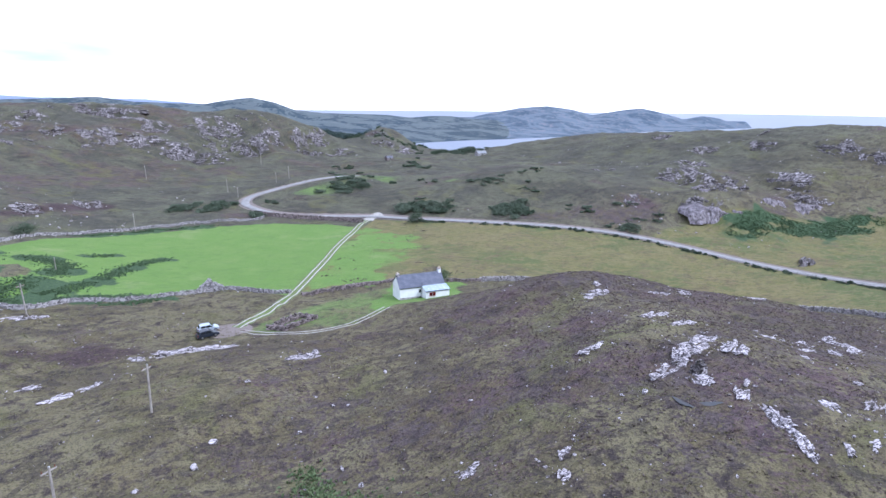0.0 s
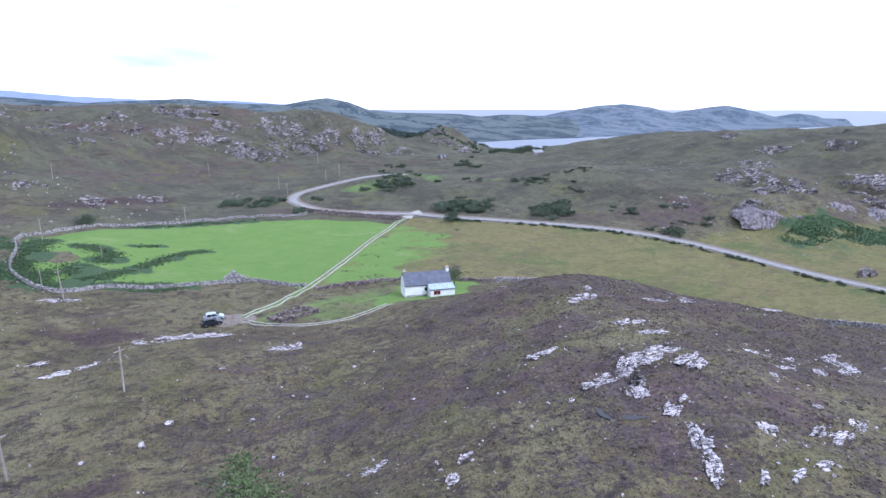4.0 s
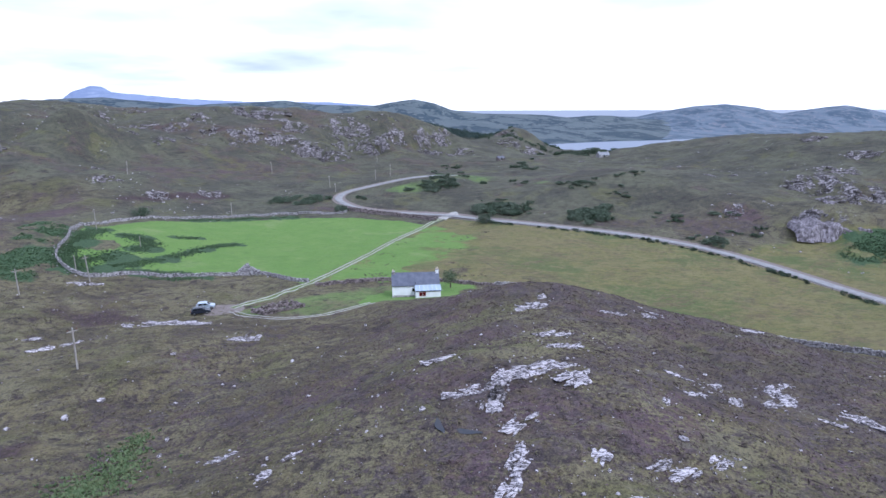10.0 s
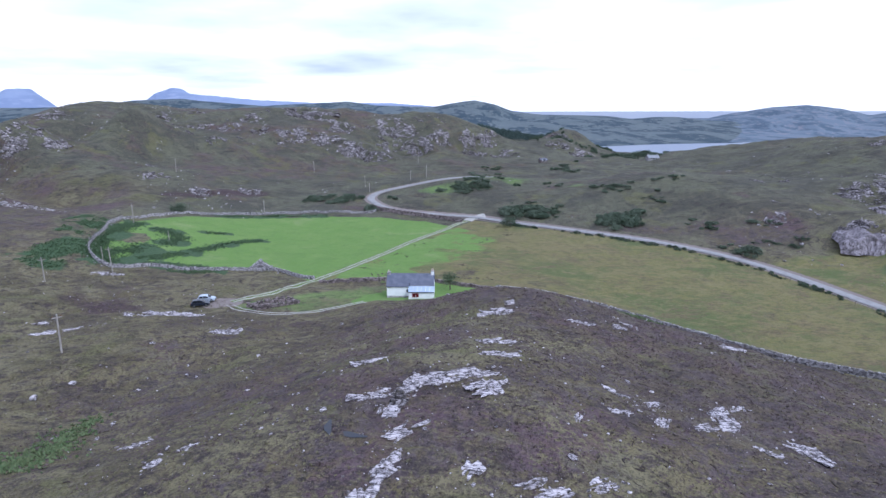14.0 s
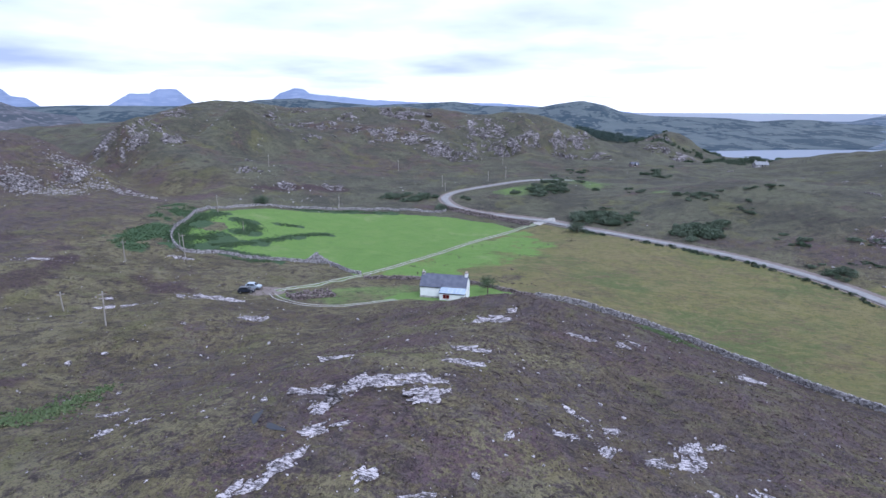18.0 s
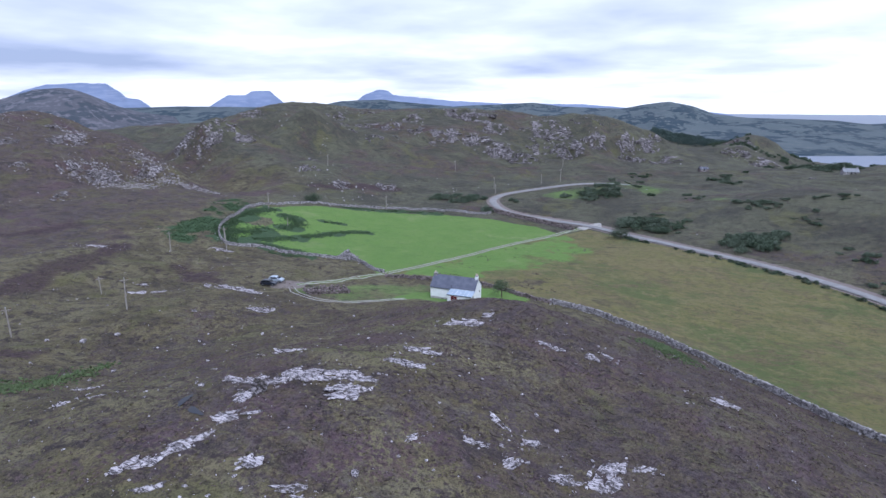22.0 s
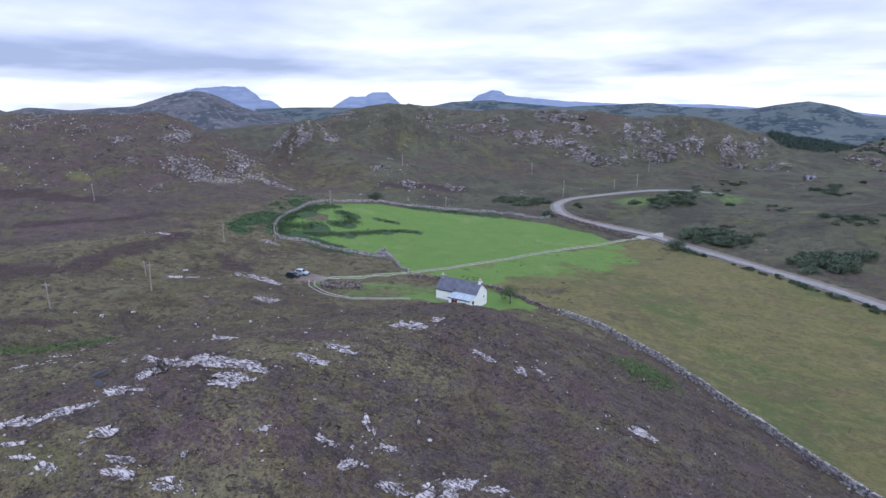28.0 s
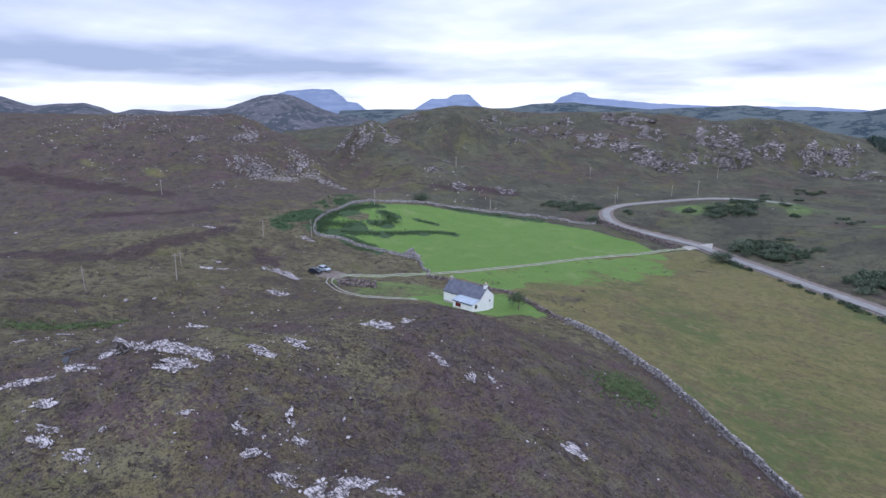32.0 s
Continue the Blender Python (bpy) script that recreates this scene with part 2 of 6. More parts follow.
    # rough pasture, tan and yellow-green in long streaks
    past = m.mix(m.step(streak, 0.36, 0.64), (0.162, 0.152, 0.058), (0.186, 0.156, 0.074))
    past = m.mix(m.step(m.math("ADD", m.math("MULTIPLY", big, 0.55), m.math("MULTIPLY", streak, 0.45)), 0.46, 0.58), past, (0.098, 0.122, 0.044))
    past = m.mix(m.step(m.math("ADD", m.math("MULTIPLY", mid, 0.5), m.math("MULTIPLY", drift, 0.5)), 0.50, 0.62), past, (0.142, 0.108, 0.066))
    past = m.mix(m.step(m.math("ADD", m.math("MULTIPLY", fine, 0.6), m.math("MULTIPLY", drift, 0.4)), 0.51, 0.63), past, (0.098, 0.098, 0.044))
    straw, fleck = m.noise(0.30, 7, 0.75, flat.outputs[0], 1.4), m.noise(1.5, 5, 0.75, flat.outputs[0], 0.8)
    past = m.mix(m.math("MULTIPLY", m.step(straw, 0.48, 0.62), 0.65), past, (0.205, 0.178, 0.088))
    past = m.mix(m.math("MULTIPLY", m.step(fleck, 0.50, 0.62), 0.55), past, (0.078, 0.074, 0.040))
    past = m.mix(m.math("MULTIPLY", m.step(straw, 0.46, 0.38), 0.45), past, (0.090, 0.112, 0.046))
    col = m.mix(cover(rough_grass, 0.15, 0.45), col, past)
    # grazed grass
    green = m.mix(m.step(mid, 0.3, 0.7), (0.128, 0.222, 0.052), (0.152, 0.238, 0.062))
    green = m.mix(m.step(m.math("ADD", m.math("MULTIPLY", low, 0.5), m.math("MULTIPLY", fine, 0.5)), 0.54, 0.7), green, (0.126, 0.205, 0.060))
    green = m.mix(m.step(m.math("ADD", m.math("MULTIPLY", big, 0.5), m.math("MULTIPLY", mid, 0.5)), 0.53, 0.66), green, (0.195, 0.255, 0.096))
    green = m.mix(m.math("MULTIPLY", m.step(straw, 0.50, 0.60), 0.5), green, (0.105, 0.180, 0.050))
    green = m.mix(m.math("MULTIPLY", m.step(fleck, 0.55, 0.64), 0.5), green, (0.090, 0.140, 0.048))
    col = m.mix(cover(lawn, 0.16, 0.55), col, green)
    # bracken
    fern = m.mix(m.step(fine, 0.38, 0.62), (0.040, 0.072, 0.038), (0.064, 0.104, 0.048))
    col = m.mix(cover(bracken, 0.22, 0.9), col, fern)
    # bare rock and scree showing through
    tilt = m.add("ShaderNodeMapping")
    m.link(p, tilt.inputs[0])
    tilt.inputs["Rotation"].default_value = (0.3, 0.35, 0.4)
    tilt.inputs["Scale"].default_value = (0.35, 1.2, 1.2)
    bed = m.noise(1.1, 5, 0.65, tilt.outputs[0], 0.4)
    rock = m.mix(m.step(fine, 0.42, 0.60), (0.30, 0.275, 0.285), (0.12, 0.107, 0.108))
    rock = m.mix(m.step(bed, 0.48, 0.55), rock, (0.045, 0.040, 0.040))
    rock = m.mix(m.step(bed, 0.43, 0.36), rock, (0.50, 0.465, 0.485))
    spots = m.math("ADD", m.math("MULTIPLY", low, 0.55), m.math("MULTIPLY", fine, 0.45))
    col = m.mix(m.step(m.math("ADD", spots, m.math("MULTIPLY", stone, 0.46)), 0.76, 0.84), col, rock)
    grit = m.mix(m.step(tiny, 0.35, 0.7), (0.26, 0.22, 0.205), (0.17, 0.145, 0.135))
    col = m.mix(cover(gravel, 0.15, 0.25), col, grit)
    h = m.math("ADD", m.math("MULTIPLY", low, 0.5), m.math("ADD", m.math("MULTIPLY", fine, 0.45), m.math("MULTIPLY", tiny, 0.18)))
    m.bump(h, 0.75, 0.55)
    return m.done(col, 0.95)


def rock_material(name, light, dark, moss, joint=0.020, shade=0.0):
    m = Nodes(name)
    p = m.place()
    lo, hi, fine = m.noise(0.45, 5, 0.6, p), m.noise(2.3, 5, 0.7, p), m.noise(9, 3, 0.7, p)
    turn = m.add("ShaderNodeMapping")
    m.link(p, turn.inputs[0])
    turn.inputs["Rotation"].default_value = (0.2, 0.25, 0.5)
    turn.inputs["Scale"].default_value = (0.5, 2.6, 1.6)
    band = m.noise(1.3, 4, 0.6, turn.outputs[0], 0.4)
    crack = m.math("ABSOLUTE", m.math("SUBTRACT", band, 0.5))
    c = m.mix(m.step(m.math("ADD", m.math("MULTIPLY", lo, 0.5), m.math("MULTIPLY", hi, 0.5)), 0.42 - shade, 0.62 - shade), light, dark)
    c = m.mix(m.step(hi, 0.60 - shade, 0.74 - shade), c, tuple(v * 0.5 for v in dark))
    c = m.mix(m.step(fine, 0.60, 0.75), c, tuple(min(1, v * 1.3) for v in light))
    c = m.mix(m.step(m.math("ADD", m.math("MULTIPLY", lo, 0.45), m.math("MULTIPLY", hi, 0.55)), 0.54, 0.59), c, moss)
    c = m.mix(m.step(crack, joint, 0.3 * joint), c, tuple(v * 0.28 for v in dark))
    m.bump(m.math("ADD", m.math("ADD", hi, m.math("MULTIPLY", fine, 0.4)), m.step(crack, 0.0, 0.05)), 0.6, 0.12)
    return m.done(c, 0.9)


def cliff_material():
    """Gneiss face, stained in dark runs down the fall line."""
    m = Nodes("streaked_cliff")
    p = m.place()
    tall = m.add("ShaderNodeMapping")
    m.link(p, tall.inputs[0])
    tall.inputs["Scale"].default_value = (1.0, 1.0, 0.16)
    run, lo, fine = m.noise(1.5, 5, 0.62, tall.outputs[0], 0.4), m.noise(0.5, 5, 0.6, p), m.noise(5, 4, 0.7, p)
    c = m.mix(m.step(lo, 0.43, 0.57), (0.27, 0.242, 0.268), (0.150, 0.134, 0.150))
    c = m.mix(m.step(run, 0.50, 0.60), c, (0.070, 0.060, 0.064))
    c = m.mix(m.step(run, 0.46, 0.36), c, (0.36, 0.33, 0.36))
    c = m.mix(m.step(fine, 0.55, 0.66), c, (0.17, 0.15, 0.13))
    m.bump(m.math("ADD", run, m.math("MULTIPLY", fine, 0.5)), 0.7, 0.3)
    return m.done(c, 0.85)


def masonry(name, light, dark):
    """Single stones, each with a tone of its own, under lichen."""
    m = Nodes(name)
    g = m.add("ShaderNodeNewGeometry")
    c = m.mix(m.step(g.outputs["Random Per Island"], 0.0, 1.0), dark, light)
    n, f = m.noise(1.7, 5, 0.6, g.outputs["Position"]), m.noise(9, 3, 0.6, g.outputs["Position"])
    c = m.mix(m.step(n, 0.52, 0.62), c, tuple(0.6 * v for v in dark))
    c = m.mix(m.step(f, 0.55, 0.66), c, tuple(min(0.8, 1.15 * v) for v in light))
    m.bump(f, 0.4, 0.05)
    return m.done(c, 0.9)


def leaf_material(name, a, b, dim=0.55):
    m = Nodes(name)
    g = m.add("ShaderNodeNewGeometry")
    c = m.mix(g.outputs["Random Per Island"], a, b)
    c = m.mix(m.step(m.noise(0.9, 3, 0.6, g.outputs["Position"]), 0.4, 0.7), c, tuple(v * dim for v in a))
    return m.done(c, 0.7)


def hill_material(name, a, b, c, scale, glow=0.0, fold_y=0.25, fold_z=5.0):
    """Far ground under heath and woods, in colours that carry the air's blue haze."""
    m = Nodes(name)
    p = m.place()
    fold = m.add("ShaderNodeMapping")
    m.link(p, fold.inputs[0])
    fold.inputs["Scale"].default_value = (1.0, fold_y, fold_z)
    big, mid = m.noise(scale, 6, 0.6, fold.outputs[0], 0.5), m.noise(scale * 4, 5, 0.65, fold.outputs[0])
    col = m.mix(m.step(big, 0.47, 0.53), a, b)
    col = m.mix(m.step(mid, 0.53, 0.62), col, c)
    # faint self-emission in place of daylight scattered by the air
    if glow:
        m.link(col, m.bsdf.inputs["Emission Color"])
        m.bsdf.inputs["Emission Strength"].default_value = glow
    return m.done(col, 1.0)


GROUND = ground_material()
GNEISS = rock_material("grey_gneiss", (0.60, 0.56, 0.59), (0.33, 0.30, 0.325), (0.095, 0.082, 0.064), 0.06)
CRAG = rock_material("weathered_crag", (0.50, 0.465, 0.485), (0.150, 0.134, 0.140), (0.080, 0.074, 0.048), 0.06, 0.06)
CLIFF = cliff_material()
PALECRAG = rock_material("pale_lichened_boulders", (0.44, 0.41, 0.425), (0.21, 0.193, 0.20), (0.13, 0.12, 0.08))
STONE = masonry("dry_stone", (0.43, 0.41, 0.42), (0.14, 0.130, 0.135))
DARKSTONE = masonry("dark_field_stone", (0.27, 0.225, 0.225), (0.075, 0.062, 0.060))
ASPHALT = plain("worn_pale_asphalt", (0.31, 0.305, 0.305), (0.235, 0.23, 0.23), 0.5, 0.9, 0, 0.2, 0.01)
GRAVEL = plain("pale_gravel", (0.47, 0.455, 0.43), (0.31, 0.295, 0.275), 1.1, 0.95, 0, 0.3, 0.02)
VERGE = plain("track_grass", (0.115, 0.18, 0.05), (0.15, 0.165, 0.075), 1.0, 0.95, 0, 0.4, 0.05)
HARL = plain("white_harling", (0.85, 0.86, 0.88), (0.76, 0.77, 0.78), 0.8, 0.9, 0, 0.3, 0.01)
SLATE = plain("blue_grey_slate", (0.155, 0.165, 0.215), (0.105, 0.115, 0.155), 0.9, 0.65, 0, 0.3, 0.02)
FELT = plain("pale_blue_roofing", (0.42, 0.50, 0.60), (0.33, 0.40, 0.50), 0.7, 0.6, 0, 0.1, 0.01)
PALEROOF = plain("pale_sheet_roof", (0.30, 0.31, 0.335), (0.24, 0.25, 0.27), 0.7, 0.8, 0, 0.1, 0.01)
LEAD = plain("lead_flashing", (0.16, 0.165, 0.18), None, 2.0, 0.5)
TRIM = plain("white_paint", (0.78, 0.78, 0.77), (0.70, 0.70, 0.68), 2.0, 0.5, 0, 0.05)
DARKTRIM = plain("dark_gutter", (0.045, 0.05, 0.06), None, 2.0, 0.5)
REDPAINT = plain("red_brown_paint", (0.23, 0.035, 0.03), None, 2.0, 0.5)
TERRACOTTA = plain("clay_pot", (0.48, 0.36, 0.27), (0.62, 0.55, 0.45), 2.0, 0.8)
POLEWOOD = plain("weathered_pole_wood", (0.36, 0.335, 0.31), (0.25, 0.225, 0.205), 1.2, 0.9, 0, 0.3, 0.01)
POSTWOOD = plain("weathered_post_wood", (0.21, 0.19, 0.165), None, 1.2, 0.9)
STEEL = plain("galvanised_steel", (0.42, 0.43, 0.44), None, 3.0, 0.4, 0.9, 0.05)
PORCELAIN = plain("brown_porcelain", (0.17, 0.075, 0.05), None, 3.0, 0.25)
WIRE = plain("bare_wire", (0.08, 0.08, 0.085), None, 3.0, 0.5)
RUBBER = plain("tyre_rubber", (0.02, 0.02, 0.021), None, 3.0, 0.8)
BARK = plain("grey_bark", (0.15, 0.125, 0.10), (0.08, 0.065, 0.05), 2.0, 0.95, 0, 0.5, 0.03)
LEAF = leaf_material("dark_scrub_leaves", (0.054, 0.082, 0.052), (0.092, 0.126, 0.076), 0.7)
WILLOW = leaf_material("grey_willow_leaves", (0.092, 0.122, 0.084), (0.140, 0.175, 0.122), 0.7)
# dark birch green shifted to blue, haze of the distance painted in
FARWOOD = leaf_material("hazed_birch_leaves", (0.040, 0.066, 0.060), (0.066, 0.098, 0.082), 0.7)
ROWAN = leaf_material("rowan_leaves", (0.085, 0.120, 0.066), (0.130, 0.165, 0.090))
FERN = leaf_material("bracken_fronds", (0.070, 0.118, 0.060), (0.104, 0.156, 0.078), 0.9)
FRESH = leaf_material("fresh_bracken", (0.100, 0.152, 0.068), (0.145, 0.168, 0.080), 0.8)
PEATEDGE = plain("bare_peat", (0.034, 0.027, 0.024), (0.055, 0.044, 0.038), 2.0, 0.95, 0, 0.4, 0.03)
LING = leaf_material("heather_tufts", (0.088, 0.066, 0.063), (0.132, 0.100, 0.098), 0.85)
SEDGE = leaf_material("moor_grass_tufts", (0.158, 0.142, 0.078), (0.115, 0.110, 0.062), 0.85)
RUSH = leaf_material("rush_tufts", (0.165, 0.158, 0.064), (0.200, 0.170, 0.082), 0.9)
# heath, rock and wood tones of the far hills, blued to paint in haze
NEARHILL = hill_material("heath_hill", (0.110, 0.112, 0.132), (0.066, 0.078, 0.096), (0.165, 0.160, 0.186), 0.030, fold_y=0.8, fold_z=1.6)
FARHILL = hill_material("hazed_heath_and_woods", (0.100, 0.124, 0.136), (0.036, 0.058, 0.078), (0.122, 0.142, 0.150), 0.020, fold_y=0.45, fold_z=3.5)
# headland paler and bluer still: more haze mixed into the colour
HEADLAND = hill_material("hazed_headland", (0.130, 0.164, 0.210), (0.070, 0.102, 0.142), (0.178, 0.188, 0.224), 0.022, fold_y=0.45, fold_z=2.5)
# blue haze painted as base colour, lifted by a little emission
MOUNTAIN = hill_material("haze_blue_mountain", (0.185, 0.225, 0.335), (0.160, 0.198, 0.305), (0.205, 0.24, 0.345), 0.006, 0.25)


def glass_material():
    m = Nodes("window_glass")
    m.bsdf.inputs["Specular IOR Level"].default_value = 0.5
    return m.done((0.015, 0.018, 0.022), 0.06)


def paint_material(name, colour):
    m = Nodes(name)
    m.bsdf.inputs["Coat Weight"].default_value = 0.6
    m.bsdf.inputs["Coat Roughness"].default_value = 0.08
    f = m.noise(3.0, 3, 0.5, m.place())
    return m.done(m.mix(f, colour, tuple(c * 0.85 for c in colour)), 0.35, 0.3)


def water_material():
    m = Nodes("loch_water")
    m.bsdf.inputs["Specular IOR Level"].default_value = 0.2
    p = m.place()
    m.bump(m.noise(0.25, 5, 0.6, p), 0.10, 1.0)
    return m.done((0.115, 0.155, 0.24), 0.35)


GLASS = glass_material()
PEATWATER = plain("peat_water", (0.030, 0.036, 0.050), (0.045, 0.045, 0.050), 2.0, 0.35)
CURTAIN = plain("red_curtain_behind_glass", (0.13, 0.014, 0.022), (0.06, 0.008, 0.012), 4.0, 0.25)
SILVER = paint_material("silver_blue_car_paint", (0.52, 0.59, 0.68))
BLACK = paint_material("dark_car_paint", (0.025, 0.032, 0.05))
WATER = water_material()

# ---- small tools ----
def part(name, bm, material, parent=None, label=""):
    """Links a bmesh as one mesh object, under a thing or a part."""
    me = bpy.data.meshes.new(name)
    bm.to_mesh(me)
    bm.free()
    me.materials.append(material)
    ob = new(name, me)
    ob.parent = parent
    if label:
        ob["label"] = label
    return ob


def sheet(name, verts, faces, material, parent=None, smooth=True):
    me = bpy.data.meshes.new(name)
    me.from_pydata([tuple(v) for v in verts], [], faces)
    me.materials.append(material)
    if smooth:
        me.polygons.foreach_set("use_smooth", [True] * len(me.polygons))
    ob = new(name, me)
    ob.parent = parent
    return ob


def empty(name, m):
    ob = new(name)
    ob.empty_display_size = 0.3
    ob.matrix_basis = m
    return ob


def box(x0, x1, y0, y1, z0, z1, bevel=0.0, bm=None):
    bm = bm or bmesh.new()
    made = bmesh.ops.create_cube(bm, size=1, matrix=Matrix.Translation(((x0 + x1) / 2, (y0 + y1) / 2, (z0 + z1) / 2)) @ Matrix.Diagonal((x1 - x0, y1 - y0, z1 - z0, 1)))
    if bevel:
        edges = list({e for v in made["verts"] for e in v.link_edges})
        bmesh.ops.bevel(bm, geom=edges, offset=bevel, segments=2, affect="EDGES", profile=0.6)
    return bm


def rod(r0, r1, a, b, sides=10, bm=None):
    """A tapered round bar from a to b."""
    bm = bm or bmesh.new()
    a, b = Vector(a), Vector(b)
    m = Matrix.Translation((a + b) / 2) @ (b - a).to_track_quat("Z", "Y").to_matrix().to_4x4()
    bmesh.ops.create_cone(bm, cap_ends=True, segments=sides, radius1=r0, radius2=r1, depth=(b - a).length, matrix=m)
    return bm


def hashed(ix, iy, seed):
    h = (ix.astype(np.int64) * 374761393 + iy.astype(np.int64) * 668265263 + seed * 974711) & 0x7FFFFFFF
    h = ((h ^ (h >> 13)) * 1274126177) & 0x7FFFFFFF
    return ((h ^ (h >> 16)) & 0xFFFF) / 65535.0


def lattice(x, y, seed):
    """Smooth value noise, 0 to 1, one cell a metre."""
    ix, iy = np.floor(x), np.floor(y)
    fx, fy = x - ix, y - iy
    fx, fy = fx * fx * (3 - 2 * fx), fy * fy * (3 - 2 * fy)
    v = lambda a, b: hashed(ix + a, iy + b, seed)
    return (v(0, 0) * (1 - fx) + v(1, 0) * fx) * (1 - fy) + (v(0, 1) * (1 - fx) + v(1, 1) * fx) * fy


def fbm(x, y, size, octaves=4, seed=1, gain=0.5):
    """Layered noise, about -1 to 1; size: metres of the largest waves."""
    out, k, total = 0.0, 1.0, 0.0
    for n in range(octaves):
        s = 2.03 ** n / size
        c, d = math.cos(n * 1.3 + seed), math.sin(n * 1.3 + seed)
        out = out + k * (lattice((c * x + d * y) * s + 17 * n, (-d * x + c * y) * s - 11 * n, seed + n) * 2 - 1)
        total, k = total + k, k * gain
    return out / total


def smooth(v, lo, hi):
    t = np.clip((v - lo) / (hi - lo), 0, 1)
    return t * t * (3 - 2 * t)


def curve_points(rows, step=1.0):
    """A rounded line through the given places, cut into even steps."""
    p = np.array(rows, float)
    p = np.vstack([2 * p[0] - p[1], p, 2 * p[-1] - p[-2]])
    out = []
    for i in range(1, len(p) - 2):
        a, b, c, d = p[i - 1 : i + 3]
        n = max(2, int(np.linalg.norm(c - b) / step))
        t = np.linspace(0, 1, n, endpoint=False)[:, None]
        out.append(0.5 * (2 * b + (c - a) * t + (2 * a - 5 * b + 4 * c - d) * t**2 + (3 * b - a - 3 * c + d) * t**3))
    return np.vstack(out + [p[-2][None]])


def far_from(x, y, line):
    """Distance of places from a line of points."""
    best = np.full(np.shape(x), 1e9)
    for (ax, ay), (bx, by) in zip(line[:-1], line[1:]):
        dx, dy = bx - ax, by - ay
        t = np.clip(((x - ax) * dx + (y - ay) * dy) / max(dx * dx + dy * dy, 1e-9), 0, 1)
        best = np.minimum(best, np.hypot(x - ax - t * dx, y - ay - t * dy))
    return best


def inside(x, y, ring):
    """Signed distance to a ring: positive within."""
    r = np.array(ring, float)
    hit = np.zeros(np.shape(x), bool)
    for (ax, ay), (bx, by) in zip(r, np.roll(r, -1, 0)):
        if ay != by:
            hit ^= ((ay > y) != (by > y)) & (x < (bx - ax) * (y - ay) / (by - ay) + ax)
    d = far_from(x, y, np.vstack([r, r[:1]]))
    return np.where(hit, d, -d)


# ---- the lie of the land: swells of x, y, two widths and height ----
MOOR = [(60, -42, 12, 12, 3.72), (60, -20, 14, 10, 1.35), (20, -60, 14, 12, 4.22), (14, -76, 30, 26, 8.95), (40, -52, 20, 24, -2.18), (30, -30, 18, 14, 11.60), (-14, -84, 22, 26, -0.70), (-47, -45, 26, 22, 1.12), (0, -125, 60, 40, 9.66), (62, -66, 20, 26, 4.98), (90, -120, 60, 60, 0.25), (10, -15, 16, 14, 1.32), (52, -14, 12, 14, -2.29), (-75, -85, 50, 40, 4.19)]
VALLEY = [(146, 58, 9, 8, 2.36), (165, 64, 10, 8, 2.39), (150, 44, 12, 6, 0.7), (-168, 86, 13, 12, 3.58), (-160, 190, 20, 24, -9.33), (-100, 62, 18, 26, 3.68), (-86, 5, 28, 24, -0.43), (-140, 20, 36, 44, 3.89), (-92, 128, 30, 30, -1.65), (-40, 60, 45, 45, -3.54), (40, 45, 45, 40, -0.54), (100, 0, 45, 45, -5.41), (25, 112, 26, 26, -3.18), (-22, 148, 24, 20, 0.60), (16, 168, 26, 24, 6.84), (46, 128, 18, 18, 1.90), (88, 96, 24, 22, -2.25), (114, 138, 36, 34, 11.48), (150, 66, 20, 18, 3.51), (150, 96, 26, 24, 4.01), (-131, 146, 30, 26, 7.50)]
WEST_HILL = [(-190, 80, 16, 14, -5.95), (-210, 92, 18, 16, 6.11), (-214, 138, 16, 14, -17.38), (-240, 105, 22, 20, 5.64), (-180, 115, 20, 16, -8.01), (-205, 200, 18, 22, -20.38), (-178, 160, 18, 18, 2.36), (-215, 172, 20, 20, 22.83), (-182, 212, 16, 18, 21.21), (-235, 235, 25, 25, 9.09), (-245, 130, 24, 30, -5.20), (-170, -60, 60, 60, -5.37), (-180, 205, 40, 34, 17.16), (-200, 160, 26, 34, 5.73), (-228, 78, 46, 40, 5.99), (-180, 30, 26, 24, -5.70), (-250, 300, 60, 60, 31.51)]
NORTH_HILL = [(3, 346, 36, 28, 20.33), (45, 345, 30, 26, 9.49), (90, 270, 60, 60, 8.74), (-70, 212, 40, 34, 2.48), (-132, 290, 50, 40, 8.49), (-102, 340, 60, 50, 27.66), (-26, 306, 40, 36, 3.79), (8, 312, 34, 26, -4.20), (60, 350, 40, 40, -5.62)]
EAST_HILL = [(182, 55, 12, 8, 2.51), (203, 50, 12, 8, 3.70), (227, 187, 36, 36, 8.98), (262, 250, 60, 60, 2.25), (190, 300, 40, 40, 9.89), (270, 300, 60, 60, 16.66), (210, 350, 40, 40, -12.95), (300, 60, 50, 50, 9.35), (205, 142, 40, 40, -1.52), (155, 278, 45, 35, -3.97), (230, 10, 60, 50, -13.42), (300, 120, 70, 90, 23.39)]
BRACKEN_HOLLOW = [(-42, -57, 9, 9, -0.6), (-27, -60, 9, 9, 0.7), (-8, -76, 9, 9, 0.5), (-17, -74, 9, 9, -1.3), (-41, -52, 9, 9, -0.8), (-31, -64, 9, 9, -1.3), (-11, -62, 9, 9, -1.1), (-30, -52, 9, 9, -1.2), (-25, -48, 9, 9, -1.0), (-36, -38, 9, 9, 1.1), (-3, -92, 9, 9, -0.4), (-48, -60, 9, 9, 0.7), (-30, -67, 9, 9, -2.0), (-48, -44, 9, 9, 0.7), (-23, -43, 9, 9, -0.4)]
